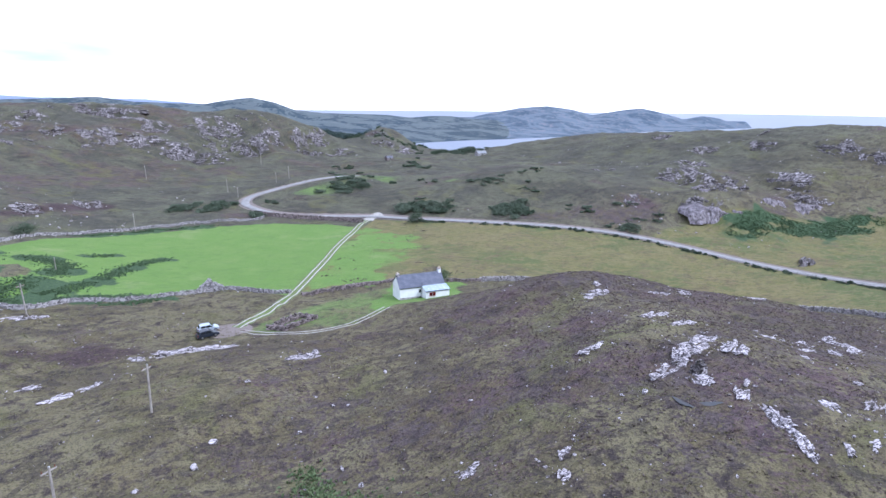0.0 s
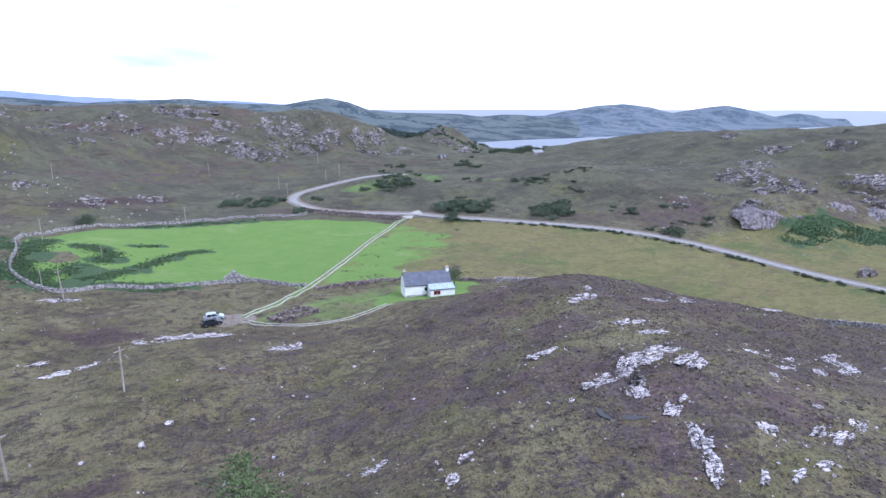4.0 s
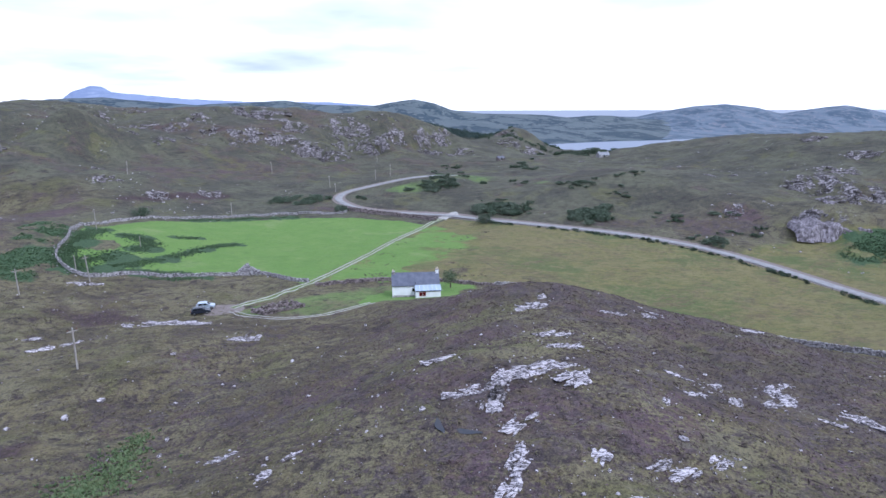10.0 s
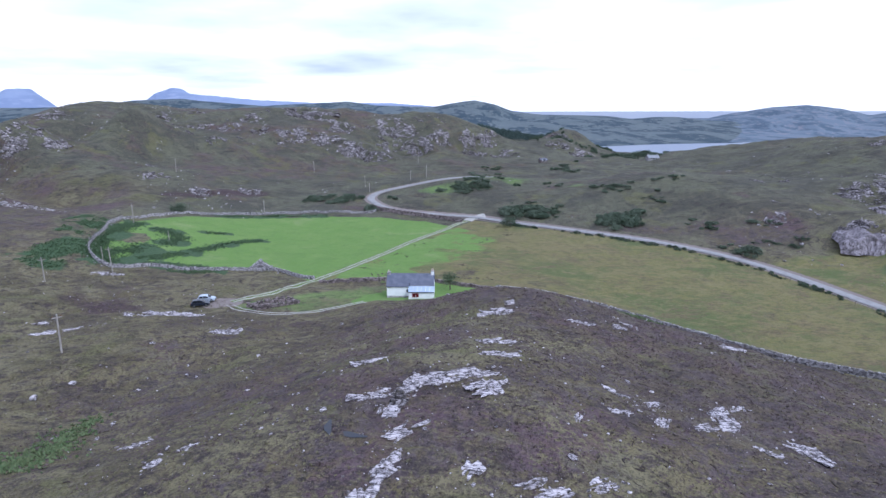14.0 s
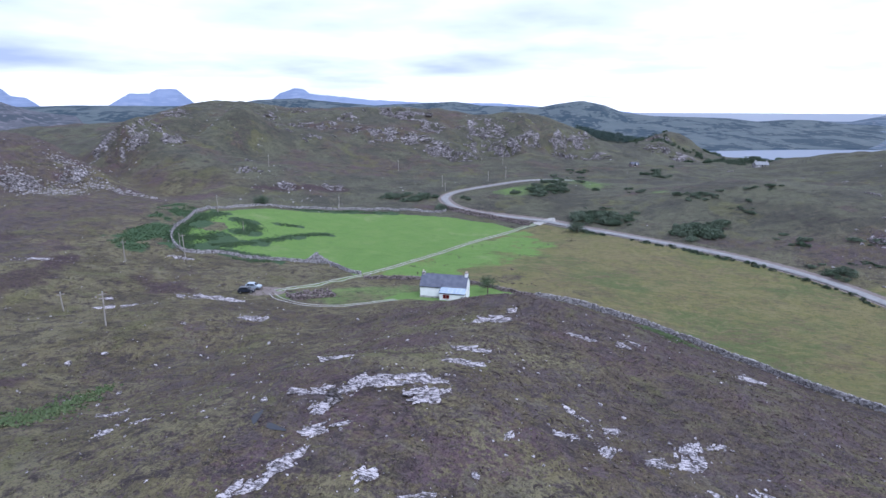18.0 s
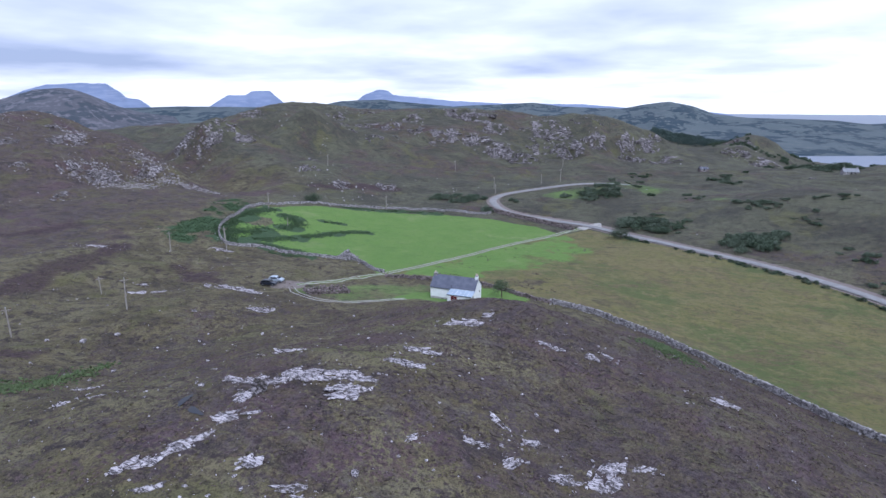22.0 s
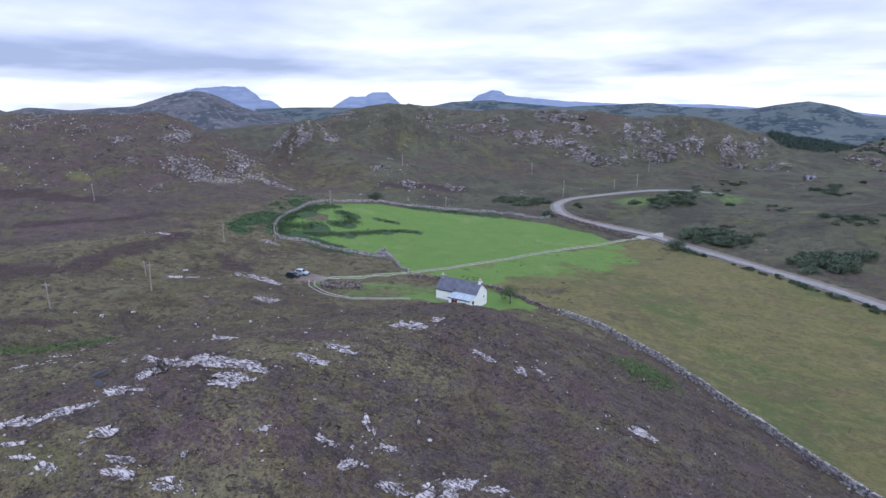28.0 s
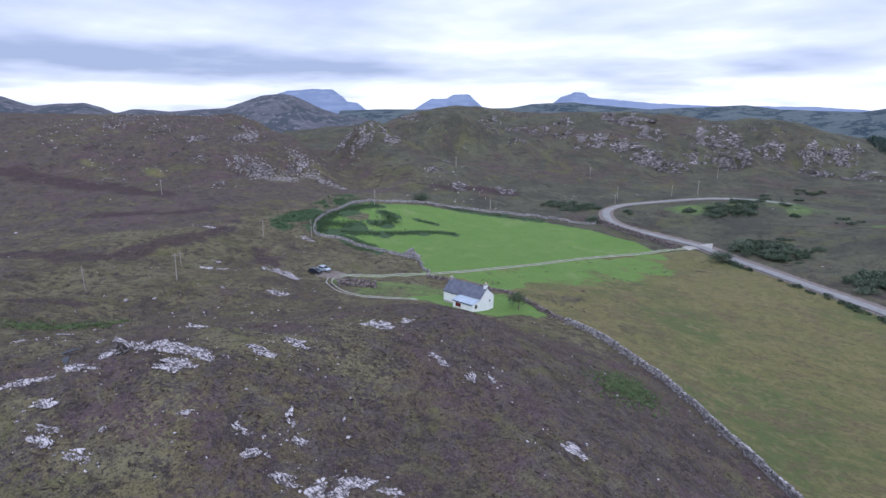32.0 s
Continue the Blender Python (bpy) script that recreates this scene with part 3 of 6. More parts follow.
WEST_DIPS = [(-55, -62, 10, 10, -2.0), (-68, -34, 10, 10, -1.6), (-99, 66, 9, 9, -1.8)]
WALL_FOOT = [(54, 2, 10, 10, 0.21), (66, -6, 10, 10, -1.47), (78, -15, 10, 10, -1.14), (89, -24, 10, 10, -1.17), (49, -11, 10, 10, 2.63), (57, -14, 10, 10, 1.41), (65, -21, 10, 10, -0.45), (72, -23, 10, 10, -0.53), (48, -20, 10, 10, -0.80), (65, 11, 10, 10, -1.01)]
SPUR_AND_GLEN = [(-212, 92, 11, 11, -0.5), (-190, 90, 11, 11, 3.3), (-176, 88, 11, 11, 3.1), (-163, 84, 11, 11, -1.0), (-134, 82, 11, 11, -2.6), (-150, 104, 11, 11, -6.7), (-170, 108, 11, 11, -3.2), (-190, 117, 11, 11, -4.9), (-210, 130, 11, 11, -4.0), (-235, 146, 11, 11, -8.4), (-265, 166, 11, 11, -1.7), (-300, 186, 11, 11, 3.7)]
GLEN_SIDES = [(-216, 146, 15, 15, 11.2), (-248, 160, 15, 15, -2.5), (-201, 167, 15, 15, -8.0), (-203, 59, 15, 15, 3.6), (-173, 75, 15, 15, -4.4), (-170, 32, 15, 15, 1.7), (-225, 78, 15, 15, -1.7), (-98, -12, 15, 15, 1.5), (-93, -37, 15, 15, 1.9), (-275, 104, 15, 15, 6.7), (-250, 98, 15, 15, -3.0), (-370, 52, 50, 45, -9.5)]
NORTH_BENCHES = [(-130, 141, 20, 20, 1.0), (-103, 331, 20, 20, -5.1), (-6, 296, 20, 20, 7.1), (-45, 258, 20, 20, 1.6), (27, 315, 20, 20, -5.3), (103, 383, 20, 20, 11.7), (-138, 221, 20, 20, -1.1), (-139, 240, 20, 20, 6.5), (-114, 267, 20, 20, 2.7), (-84, 271, 20, 20, 2.7), (-23, 305, 20, 20, -6.8)]
EAST_KNOLLS = [(152, 59, 13, 13, -3.7), (167, 57, 13, 13, 9.1), (198, 108, 13, 13, 3.8), (105, 102, 13, 13, -2.2), (6, 151, 13, 13, -1.0), (180, 116, 13, 13, 3.4), (128, 64, 13, 13, -2.0), (169, 64, 13, 13, -3.2), (160, 95, 13, 13, -0.9)]
OUTER = [(124, 424, 15, 15, 11.14), (124, 425, 30, 30, 15.36), (-285, 215, 40, 40, 13.75), (-288, 190, 22, 26, -4.27), (160, 400, 40, 40, 1.51), (330, 230, 80, 80, 2.97), (-340, 90, 90, 70, 26.19), (-360, 200, 80, 60, -29.04), (120, 430, 45, 45, -11.46), (200, 440, 60, 60, 1.20), (300, 560, 120, 120, -9.26), (-200, 480, 160, 120, 22.74), (-420, 300, 120, 120, 24.87), (0, 480, 100, 80, 19.66), (-450, -50, 180, 150, 39.22), (500, 400, 180, 250, -7.37), (480, 0, 200, 180, 15.44)]

ROAD = curve_points([(150, -75), (143, -45), (134, -15), (129.3, 1.4), (121, 24.5), (110, 44), (98, 57), (80, 72), (62, 84), (42, 99.5), (25, 113.5), (9, 119), (-8, 122.5), (-18, 129), (-24.5, 139), (-25.5, 147), (-22, 155), (-12, 161.5), (3, 168), (22, 176), (38, 190)], 2.0)
TRACK = curve_points([(25, 113), (17, 104), (11, 92), (0, 69), (-10, 46), (-17, 30), (-22.5, 16.8), (-28, 7.5), (-32.5, 1), (-36, -4)], 1.5)
LOOP = curve_points([(-35, -7.5), (-30.5, -11.5), (-23, -14), (-16.5, -13.8), (-11.5, -11), (-8.5, -8.4), (-6.2, -6.2), (-4.5, -4.6)], 1.0)


def swells(x, y, rows):
    z = np.zeros(np.shape(x))
    for cx, cy, a, b, h in rows:
        z = z + h * np.exp(-0.5 * (((x - cx) / a) ** 2 + ((y - cy) / b) ** 2))
    return z


def land(x, y):
    """Height of the ground without the small relief."""
    x, y = np.asarray(x, float), np.asarray(y, float)
    z = -2.330 + swells(x, y, MOOR) + swells(x, y, VALLEY) + sum(swells(x, y, rows) for rows in (BRACKEN_HOLLOW, WEST_DIPS, WALL_FOOT, WEST_HILL, NORTH_HILL, EAST_HILL, SPUR_AND_GLEN, GLEN_SIDES, NORTH_BENCHES, EAST_KNOLLS, OUTER))
    return z


MEADOW = [(-23, 16), (-26, 20), (-35, 27.5), (-41, 29), (-52, 26), (-59, 25), (-70, 24.5), (-76, 21), (-82, 22.5), (-88, 28), (-92, 36), (-97, 49), (-102, 64), (-94, 76), (-84, 91), (-66, 101), (-41, 109), (-22, 110), (3, 107), (14, 100), (10, 91), (-1, 68), (-11, 45), (-18, 29)]
PASTURE = [(2, 21), (18, 16.5), (27, 13.5), (42, 8.6), (54, 4), (64, -3), (76, -13), (88, -24), (104, -46), (140, -70), (131, -15), (118, 24), (107, 43), (95, 56), (77, 70), (60, 81), (40, 96), (24, 109), (11, 91), (0, 69), (-10, 46), (-17, 30), (-20, 18)]
SWARD = [(-23, 16), (-17, 31), (-3, 63), (12, 96), (21, 88), (24, 70), (25, 57), (20, 43), (13, 32), (4, 22), (-2, 19)]
LAWN = [(-31, -1), (-22, 6), (-12, 10), (-1, 16), (12, 16.5), (21, 13), (19, 6), (13, -3), (5, -4.5), (-2, -4.5), (-6, -8), (-10, -12.5), (-17, -15), (-24, -15.5), (-31, -12), (-34, -7)]
YARD = [(-7, -5.5), (-6, 3), (-2, 10), (4, 17), (12, 16.5), (21, 13), (19, 6), (13.5, -3.5), (5, -4.5), (-2, -5)]
FRESH_FERNS = [(-29.5, -77, 4.2, 3.6), (-29.5, -72, 3.2, 3.4), (-31, -67, 2.6, 3.0), (-31, -62.5, 1.8, 2.4), (-36, -84, 5.5, 3.6), (53.8, -15.5, 4.2, 6.0)]
FERN_BANDS = [([(-97, 65), (-95, 50), (-91, 35), (-88, 27), (-82, 23)], 3.2), ([(-82, 23), (-70, 26.5), (-57, 28)], 1.5), ([(-80, 25), (-72, 34), (-66, 45), (-60, 60), (-54, 66)], 2.0), ([(-86, 60), (-80, 57), (-76, 52), (-78, 46)], 3.0), ([(-88, 26), (-84, 32), (-79, 40)], 3.2), ([(-73, 67), (-67, 70)], 1.4), ([(-82, 96), (-62, 106), (-40, 111)], 1.3), ([(-64, 21.5), (-50, 23)], 1.2)]
FERNS = [(-98, 26, 6, 8), (-95, 15, 6, 4), (-104, 47, 5, 9), (-110, 57, 5, 7),
         (166, 37, 14, 6), (182, 28, 14, 8), (154, 34, 9, 5), (205, 25, 14, 8)]


PEAT = [([(-108, -67), (-95, -60), (-82, -53), (-83, -40), (-90, -24), (-94, -8)], 4.5), ([(-245, -46), (-226, -34), (-209, -26), (-189, -10), (-170, 4)], 6.0), ([(-52, -78), (-44, -66)], 1.8), ([(-72, -9), (-62, -12), (-52, -14)], 3.0), ([(-14, -22), (-4, -16), (8, -14)], 1.6), ([(-150, -30), (-135, -12), (-128, 4)], 2.5), ([(-112, 118), (-98, 132), (-82, 146)], 4.0)]


# crags that face down the hill: x, y, half-length, height
GLEN_CRAGS = [(-214, 145, 9, 6), (-207, 152, 8, 5), (-228, 152, 9, 5), (-195, 166, 8, 5), (-207, 168, 10, 4), (-241, 230, 10, 3), (-196, 276, 9, 3.5), (-176, 240, 9, 2.5), (-162, 266, 10, 4), (-141, 265, 9, 4), (-134, 291, 10, 4), (-129, 139, 8, 2.6), (-150, 168, 6, 1.6), (-118, 262, 8, 3.5), (-103, 128, 7, 1.8), (-86, 146, 6, 1.5)]
NORTH_CRAGS = [(-98, 260, 11, 3.5), (-96, 319, 20, 4.5), (-75, 269, 9, 3.5), (-55, 262, 9, 5), (-38, 257, 8, 4), (-69, 296, 8, 3), (-38, 313, 10, 4.5), (-25, 317, 8, 4), (-31, 291, 10, 6), (-12, 289, 9, 6.5), (3, 312, 7, 6), (24, 318, 7, 6), (29, 309, 8, 4), (39, 325, 8, 5), (52, 308, 9, 2.5), (44, 341, 5, 3), (104, 366, 8, 3), (121, 352, 9, 3), (112, 400, 7, 3)]
EAST_CRAGS = [(203, 111, 11, 3.5), (187, 96, 9, 3), (177, 99, 9, 3), (193, 82, 12, 4.5), (217, 65, 14, 4.5), (207, 48, 11, 4), (249, 108, 9, 2.5), (262, 75, 10, 3), (230, 130, 9, 2.2), (263, 58, 9, 2.5), (237, 172, 7, 1.8), (134, 76, 6, 1.5), (149, 53, 9, 4.5), (168, 64, 8, 3)]
LEFT_CRAGS = [(-258, 40, 9, 2), (-281, 25, 9, 2), (-233, 50, 7, 1.6), (-223, 74, 10, 2.5), (-207, 39, 4, 1.5), (-184, 60, 9, 2.4), (-176, 80, 9, 2.8), (-190, 52, 8, 2), (-168, 31, 6, 2.2), (-300, 40, 10, 2), (-330, 60, 12, 2), (-250, 92, 9, 2)]
CRAGS = GLEN_CRAGS + [(x, y, 1.4 * a, 1.35 * h) for x, y, a, h in NORTH_CRAGS] + EAST_CRAGS + LEFT_CRAGS


def crag_steps(x, y):
    """Rock steps: height, and how bare the face is."""
    z, bare = np.zeros(np.shape(x)), np.zeros(np.shape(x))
    for k, (cx, cy, a, h) in enumerate(CRAGS):
        dx, dy = x - cx, y - cy
        near = dx * dx + dy * dy < (3.2 * a) ** 2
        if not near.any():
            continue
        dx, dy = dx[near], dy[near]
        turn = math.atan2(25 - cx, -115 - cy) + 0.35 * math.sin(k * 2.3)
        out, along = dx * math.sin(turn) + dy * math.cos(turn), dx * math.cos(turn) - dy * math.sin(turn)
        wob = fbm(x[near], y[near], 0.8 * a, 3, 91 + k % 7)
        back = -out + 0.55 * a * wob
        across = np.exp(-((along / a) ** 4))
        # two ledges, one above the other
        rise = 0.6 * smooth(back, -0.12 * a, 0.12 * a) + 0.4 * smooth(back, 0.32 * a, 0.5 * a)
        fall = np.exp(-((np.maximum(0, np.abs(back) - 0.4 * a) / a) ** 2))
        z[near] += h * (rise - 0.5) * across * fall
        bare[near] = np.maximum(bare[near], across * smooth(back, -0.42 * a, -0.10 * a) * smooth(-back, -0.95 * a, -0.55 * a) * np.clip(0.62 + 1.7 * fbm(x[near], y[near], 0.34 * a, 4, 17 + k % 5), 0, 1))
    return z, bare


def relief(x, y):
    """Small relief: tussocks and hollows on the moor, little on grazed ground."""
    tame = smooth(inside(x, y, MEADOW), -3, 3) + smooth(inside(x, y, PASTURE), -3, 3) + smooth(inside(x, y, LAWN), -4, 3)
    wild = 1 - np.clip(tame, 0, 1) * 0.85
    far = smooth(np.hypot(x - 20, y + 60), 120, 320)
    z = wild * (0.55 * fbm(x, y, 9.0, 3, 3) + 0.30 * fbm(x, y, 2.3, 3, 7))
    z = z + far * wild * (1.7 * fbm(x, y, 46, 4, 11, 0.55) + 1.3 * np.abs(fbm(x, y, 19, 3, 13)) + 0.8 * fbm(x, y, 7, 3, 15))
    return z + crag_steps(x, y)[0]


def ground_z(x, y):
    x, y = np.asarray(x, float), np.asarray(y, float)
    road = far_from(x, y, ROAD)
    keep = smooth(road, 2.5, 8) * smooth(inside(x, y, [(-3, -5), (14, -5), (14, 9), (-3, 9)]), 1.0, -4.0)
    z = land(x, y) + relief(x, y) * keep
    z = z - 0.30 * (1 - smooth(road, 2.2, 3.2))
    return z


def gz(x, y):
    return float(ground_z(np.array([x]), np.array([y]))[0])


# fans of broken rock under the western spur: x, y, half-widths
SCREES = [(-186, 60, 13, 9), (-173, 66, 10, 12), (-170, 80, 15, 5), (-150, 79, 14, 4), (-190, 88, 12, 4)]


def ground_sheet():
    """One sheet from under the camera's way out to the horizon, closer-meshed near it."""
    ox, oy = 22.0, -112.0
    turn = np.radians(np.concatenate([np.arange(-82, 72, 0.235), np.arange(72, 278, 3.0)]))
    r, out = 0.0, []
    while r < 980:
        out.append(r + 3)
        r += max(0.5, (r + 3) * (0.0058 if r < 240 else 0.0042 if r < 500 else 0.009))
    radii = np.array(out + list(np.geomspace(1010, 4850, 22)))
    T, R = np.meshgrid(turn, radii, indexing="ij")
    x, y = ox + R * np.sin(T), oy + R * np.cos(T)
    z = ground_z(x, y)
    edge = smooth(R, 650, 960)
    z = z * (1 - edge) + (-16.0) * edge
    nt, nr = T.shape
    i = np.arange(nt * nr).reshape(nt, nr)
    j = np.roll(i, -1, 0)
    quads = np.stack([i[:, :-1], i[:, 1:], j[:, 1:], j[:, :-1]], -1).reshape(-1, 4)
    hub = nt * nr
    me = bpy.data.meshes.new("ground")
    co = np.vstack([np.stack([x, y, z], -1).reshape(-1, 3), [[ox, oy, float(z[:, 0].mean())]]])
    me.vertices.add(len(co))
    me.vertices.foreach_set("co", co.ravel())
    fan = np.stack([i[:, 0], j[:, 0], np.full(nt, hub)], -1)[:, ::-1]
    loops = np.concatenate([quads[:, ::-1].ravel(), fan.ravel()])
    starts = np.concatenate([np.arange(len(quads)) * 4, len(quads) * 4 + np.arange(nt) * 3])
    me.loops.add(len(loops))
    me.loops.foreach_set("vertex_index", loops)
    me.polygons.add(len(starts))
    me.polygons.foreach_set("loop_start", starts)
    me.polygons.foreach_set("use_smooth", np.ones(len(starts), bool))
    me.update(calc_edges=True)
    x, y = co[:, 0], co[:, 1]
    broad = fbm(x, y, 38, 3, 31)
    ragged = fbm(x, y, 5.5, 4, 61)
    lawn = np.maximum.reduce([smooth(inside(x, y, MEADOW), -0.8, 0.8), smooth(inside(x, y, SWARD) + 17 * fbm(x, y, 13, 4, 52), -8, 6) * (0.55 + 0.45 * smooth(fbm(x, y, 7, 3, 53), -0.25, 0.1)), smooth(inside(x, y, LAWN) + 5 * ragged, -3, 3) * 0.47, smooth(inside(x, y, YARD) + 4 * ragged, -2, 2) * 0.8])
    past = smooth(inside(x, y, PASTURE), -1.0, 1.0)
    strip = np.exp(-((x - 74) / 9) ** 2 - ((y - 143) / 4) ** 2) + np.exp(-((x - 30) / 10) ** 2 - ((y - 185) / 8) ** 2) + np.exp(-((x - 2) / 8) ** 2 - ((y - 152) / 4) ** 2)
    lush = smooth(inside(x, y, [(130, -10), (118, 28), (112, 44), (125, 50), (150, 52), (190, 38), (240, 20), (220, -20), (150, -30)]), -5, 6)
    mound = np.exp(-((x - 14) ** 2 + (y - 152) ** 2) / 220) + np.exp(-((x - 45) ** 2 + (y - 170) ** 2) / 500)
    foot = np.exp(-((x + 205) / 14) ** 2 - ((y - 14) / 7) ** 2) + np.exp(-((x + 228) / 14) ** 2 - ((y + 7) / 5) ** 2)
    past = np.maximum(past, np.maximum(lush * 0.75, 0.62 * foot))
    lawn = np.maximum(lawn, 0.5 * np.clip(strip + mound, 0, 1))
    for bx, by, a, b in ((20, 25, 5, 2.5), (26, 32, 6, 3), (32, 36, 5, 3), (27, 52, 2.6, 2.0), (40, 20, 6, 2.5), (62, 8, 7, 2.5), (84, 30, 8, 2.5), (100, 5, 9, 3)):
        past = past - 0.5 * np.exp(-0.9 * np.maximum(0, ((x - bx) / a) ** 2 + ((y - by) / b) ** 2 + 4 * ragged))
    fern = np.zeros(len(x))
    for fx, fy, a, b in FERNS:
        q = ((x - fx) / a) ** 2 + ((y - fy) / b) ** 2
        fern = np.maximum(fern, np.exp(-0.7 * np.maximum(0, q + 3.6 * ragged)))
    for line, half in FERN_BANDS:
        d = far_from(x, y, curve_points(line, 1.5))
        fern = np.maximum(fern, smooth(half + 7 * ragged - d, -1.2, 1.2))
    fern = np.where(y < -60, fern * 0.5, np.where(inside(x, y, MEADOW) > 0, fern * 1.05, fern)) * (1 - smooth(inside(x, y, LAWN), -2, 1))
    lawn = np.where((np.hypot((x + 87) / 4.5, (y - 45) / 7) < 1 + 0.8 * ragged), 0.25, lawn)
    hill = np.exp(-(((x - 42) / 50) ** 2 + ((y + 46) / 44) ** 2))
    left = smooth(-x, 95, 150) * smooth(-y, -150, -110)
    bands = np.zeros(len(x))
    for line, half in PEAT:
        bands = np.maximum(bands, smooth(half + 5 * ragged - far_from(x, y, curve_points(line, 4.0)), -1.5, 1.5))
    heat = np.clip(0.15 + 0.85 * hill + 0.35 * np.exp(-(((x + 95) / 34) ** 2 + ((y - 140) / 14) ** 2)) + 0.7 * broad + 0.45 * fbm(x, y, 15, 3, 33) + 0.10 * smooth(-x, 10, 60) + 0.36 * left + 0.35 * smooth(-x, 170, 200) * smooth(-y, -120, -95) + 0.10 * smooth(y, 120, 200) + 0.3 * bands + 0.65 * np.exp(-((x - 124) / 17) ** 2 - ((y - 68) / 10) ** 2) + 0.5 * np.exp(-((x - 92) / 14) ** 2 - ((y - 82) / 7) ** 2) - 0.25 * smooth(x, 0, 40) * smooth(y, 80, 120), 0, 1)
    stone = crag_steps(x, y)[1]
    for sx, sy, a, b in SCREES:
        q = ((x - sx) / a) ** 2 + ((y - sy) / b) ** 2
        stone = np.maximum(stone, 0.68 * np.exp(-0.8 * np.maximum(0, q + 2.2 * ragged)))
    gravel = np.maximum.reduce([1 - smooth(np.hypot((x + 37.5) / 1.0, y + 5.5), 3.5, 5.5), 0.8 * (1 - smooth(far_from(x, y, ROAD), 2.6, 4.0))])
    wet = smooth(y, 10, 120) * (1 - left)
    for name, rgb in (("cover_a", (lawn, past, fern, wet)), ("cover_b", (heat, stone, gravel, bands))):
        att = me.attributes.new(name, "FLOAT_COLOR", "POINT")
        att.data.foreach_set("color", np.stack(rgb, -1).astype(np.float32).ravel())
    me.materials.append(GROUND)
    return tagged(new("ground", me), "rolling heather moor with green fields and rocky hills", "ground", kind="structure")


ground_sheet()


def ribbon(name, line, half, lift, material, label, category, crown=0.05, rag=0.15, shift=0.0, seed=5):
    """A strip of road laid along a line."""
    p = np.asarray(line)
    d = np.gradient(p, axis=0)
    d /= np.linalg.norm(d, axis=1)[:, None]
    side = np.stack([d[:, 1], -d[:, 0]], -1)
    zc = land(p[:, 0], p[:, 1])
    verts, faces = [], []
    cols = np.linspace(-1, 1, 7)
    for k, c in enumerate(cols):
        w = half + rag * fbm(p[:, 0] + 40 * (c > 0), p[:, 1], 4.0, 2, seed) * (abs(c) > 0.9)
        q = p + side * (shift + c * w)[:, None] if np.ndim(w) else p + side * (shift + c * w)
        verts.append(np.column_stack([q, zc + lift + crown * (1 - c * c) - (0.22 if abs(c) > 0.99 else 0)]))
    v = np.stack(verts, 1)
    n, m = v.shape[:2]
    for a in range(n - 1):
        for b in range(m - 1):
            faces.append((a * m + b, (a + 1) * m + b, (a + 1) * m + b + 1, a * m + b + 1))
    return tagged(sheet(name, v.reshape(-1, 3), faces, material), label, category, kind="structure")


ribbon("road", ROAD, 1.75, 0.02, ASPHALT, "pale worn single-track road winding round the field", "road")


def draped(name, line, half, lift, material, label, shift=0.0, seed=2):
    """A strip that follows the ground's own relief."""
    p = np.asarray(line)
    d = np.gradient(p, axis=0)
    d /= np.linalg.norm(d, axis=1)[:, None]
    side = np.stack([d[:, 1], -d[:, 0]], -1)
    rows = []
    for c in (-1, -0.5, 0, 0.5, 1):
        w = half * (1 + 0.25 * fbm(p[:, 0] * 1.0 + 31 * c, p[:, 1], 3.0, 2, seed))
        q = p + side * (shift + c * w)[:, None]
        rows.append(np.column_stack([q, ground_z(q[:, 0], q[:, 1]) + lift * (1 - 0.9 * (abs(c) == 1))]))
    v = np.stack(rows, 1)
    n, m = v.shape[:2]
    faces = [(a * m + b, (a + 1) * m + b, (a + 1) * m + b + 1, a * m + b + 1) for a in range(n - 1) for b in range(m - 1)]
    return tagged(sheet(name, v.reshape(-1, 3), faces, material), label, "track", kind="structure")


draped("track_verge", TRACK, 1.45, 0.05, VERGE, "grass strip under a farm track")
for side_shift in (-0.72, 0.72):
    draped("track_rut", TRACK, 0.27, 0.10, GRAVEL, "pale gravel wheel track of the farm lane", side_shift, 3 + int(side_shift > 0))
    draped("track_rut", LOOP, 0.13, 0.10, GRAVEL, "faint gravel wheel track across the lawn", side_shift, 5 + int(side_shift > 0))
draped("track_apron", curve_points([(21, 109), (25, 113.5), (29, 114.5)], 0.7), 2.3, 0.16, GRAVEL, "gravel apron where track meets road")

# the sea loch
bm = bmesh.new()
for qx, qy in ((60, 380), (4700, 380), (4700, 4700), (-600, 4700), (-200, 900)):
    bm.verts.new((qx, qy, -6.0))
bm.faces.new(bm.verts)
tagged(part("water", bm, WATER), "calm grey-blue sea loch between low hills", "water", kind="structure")


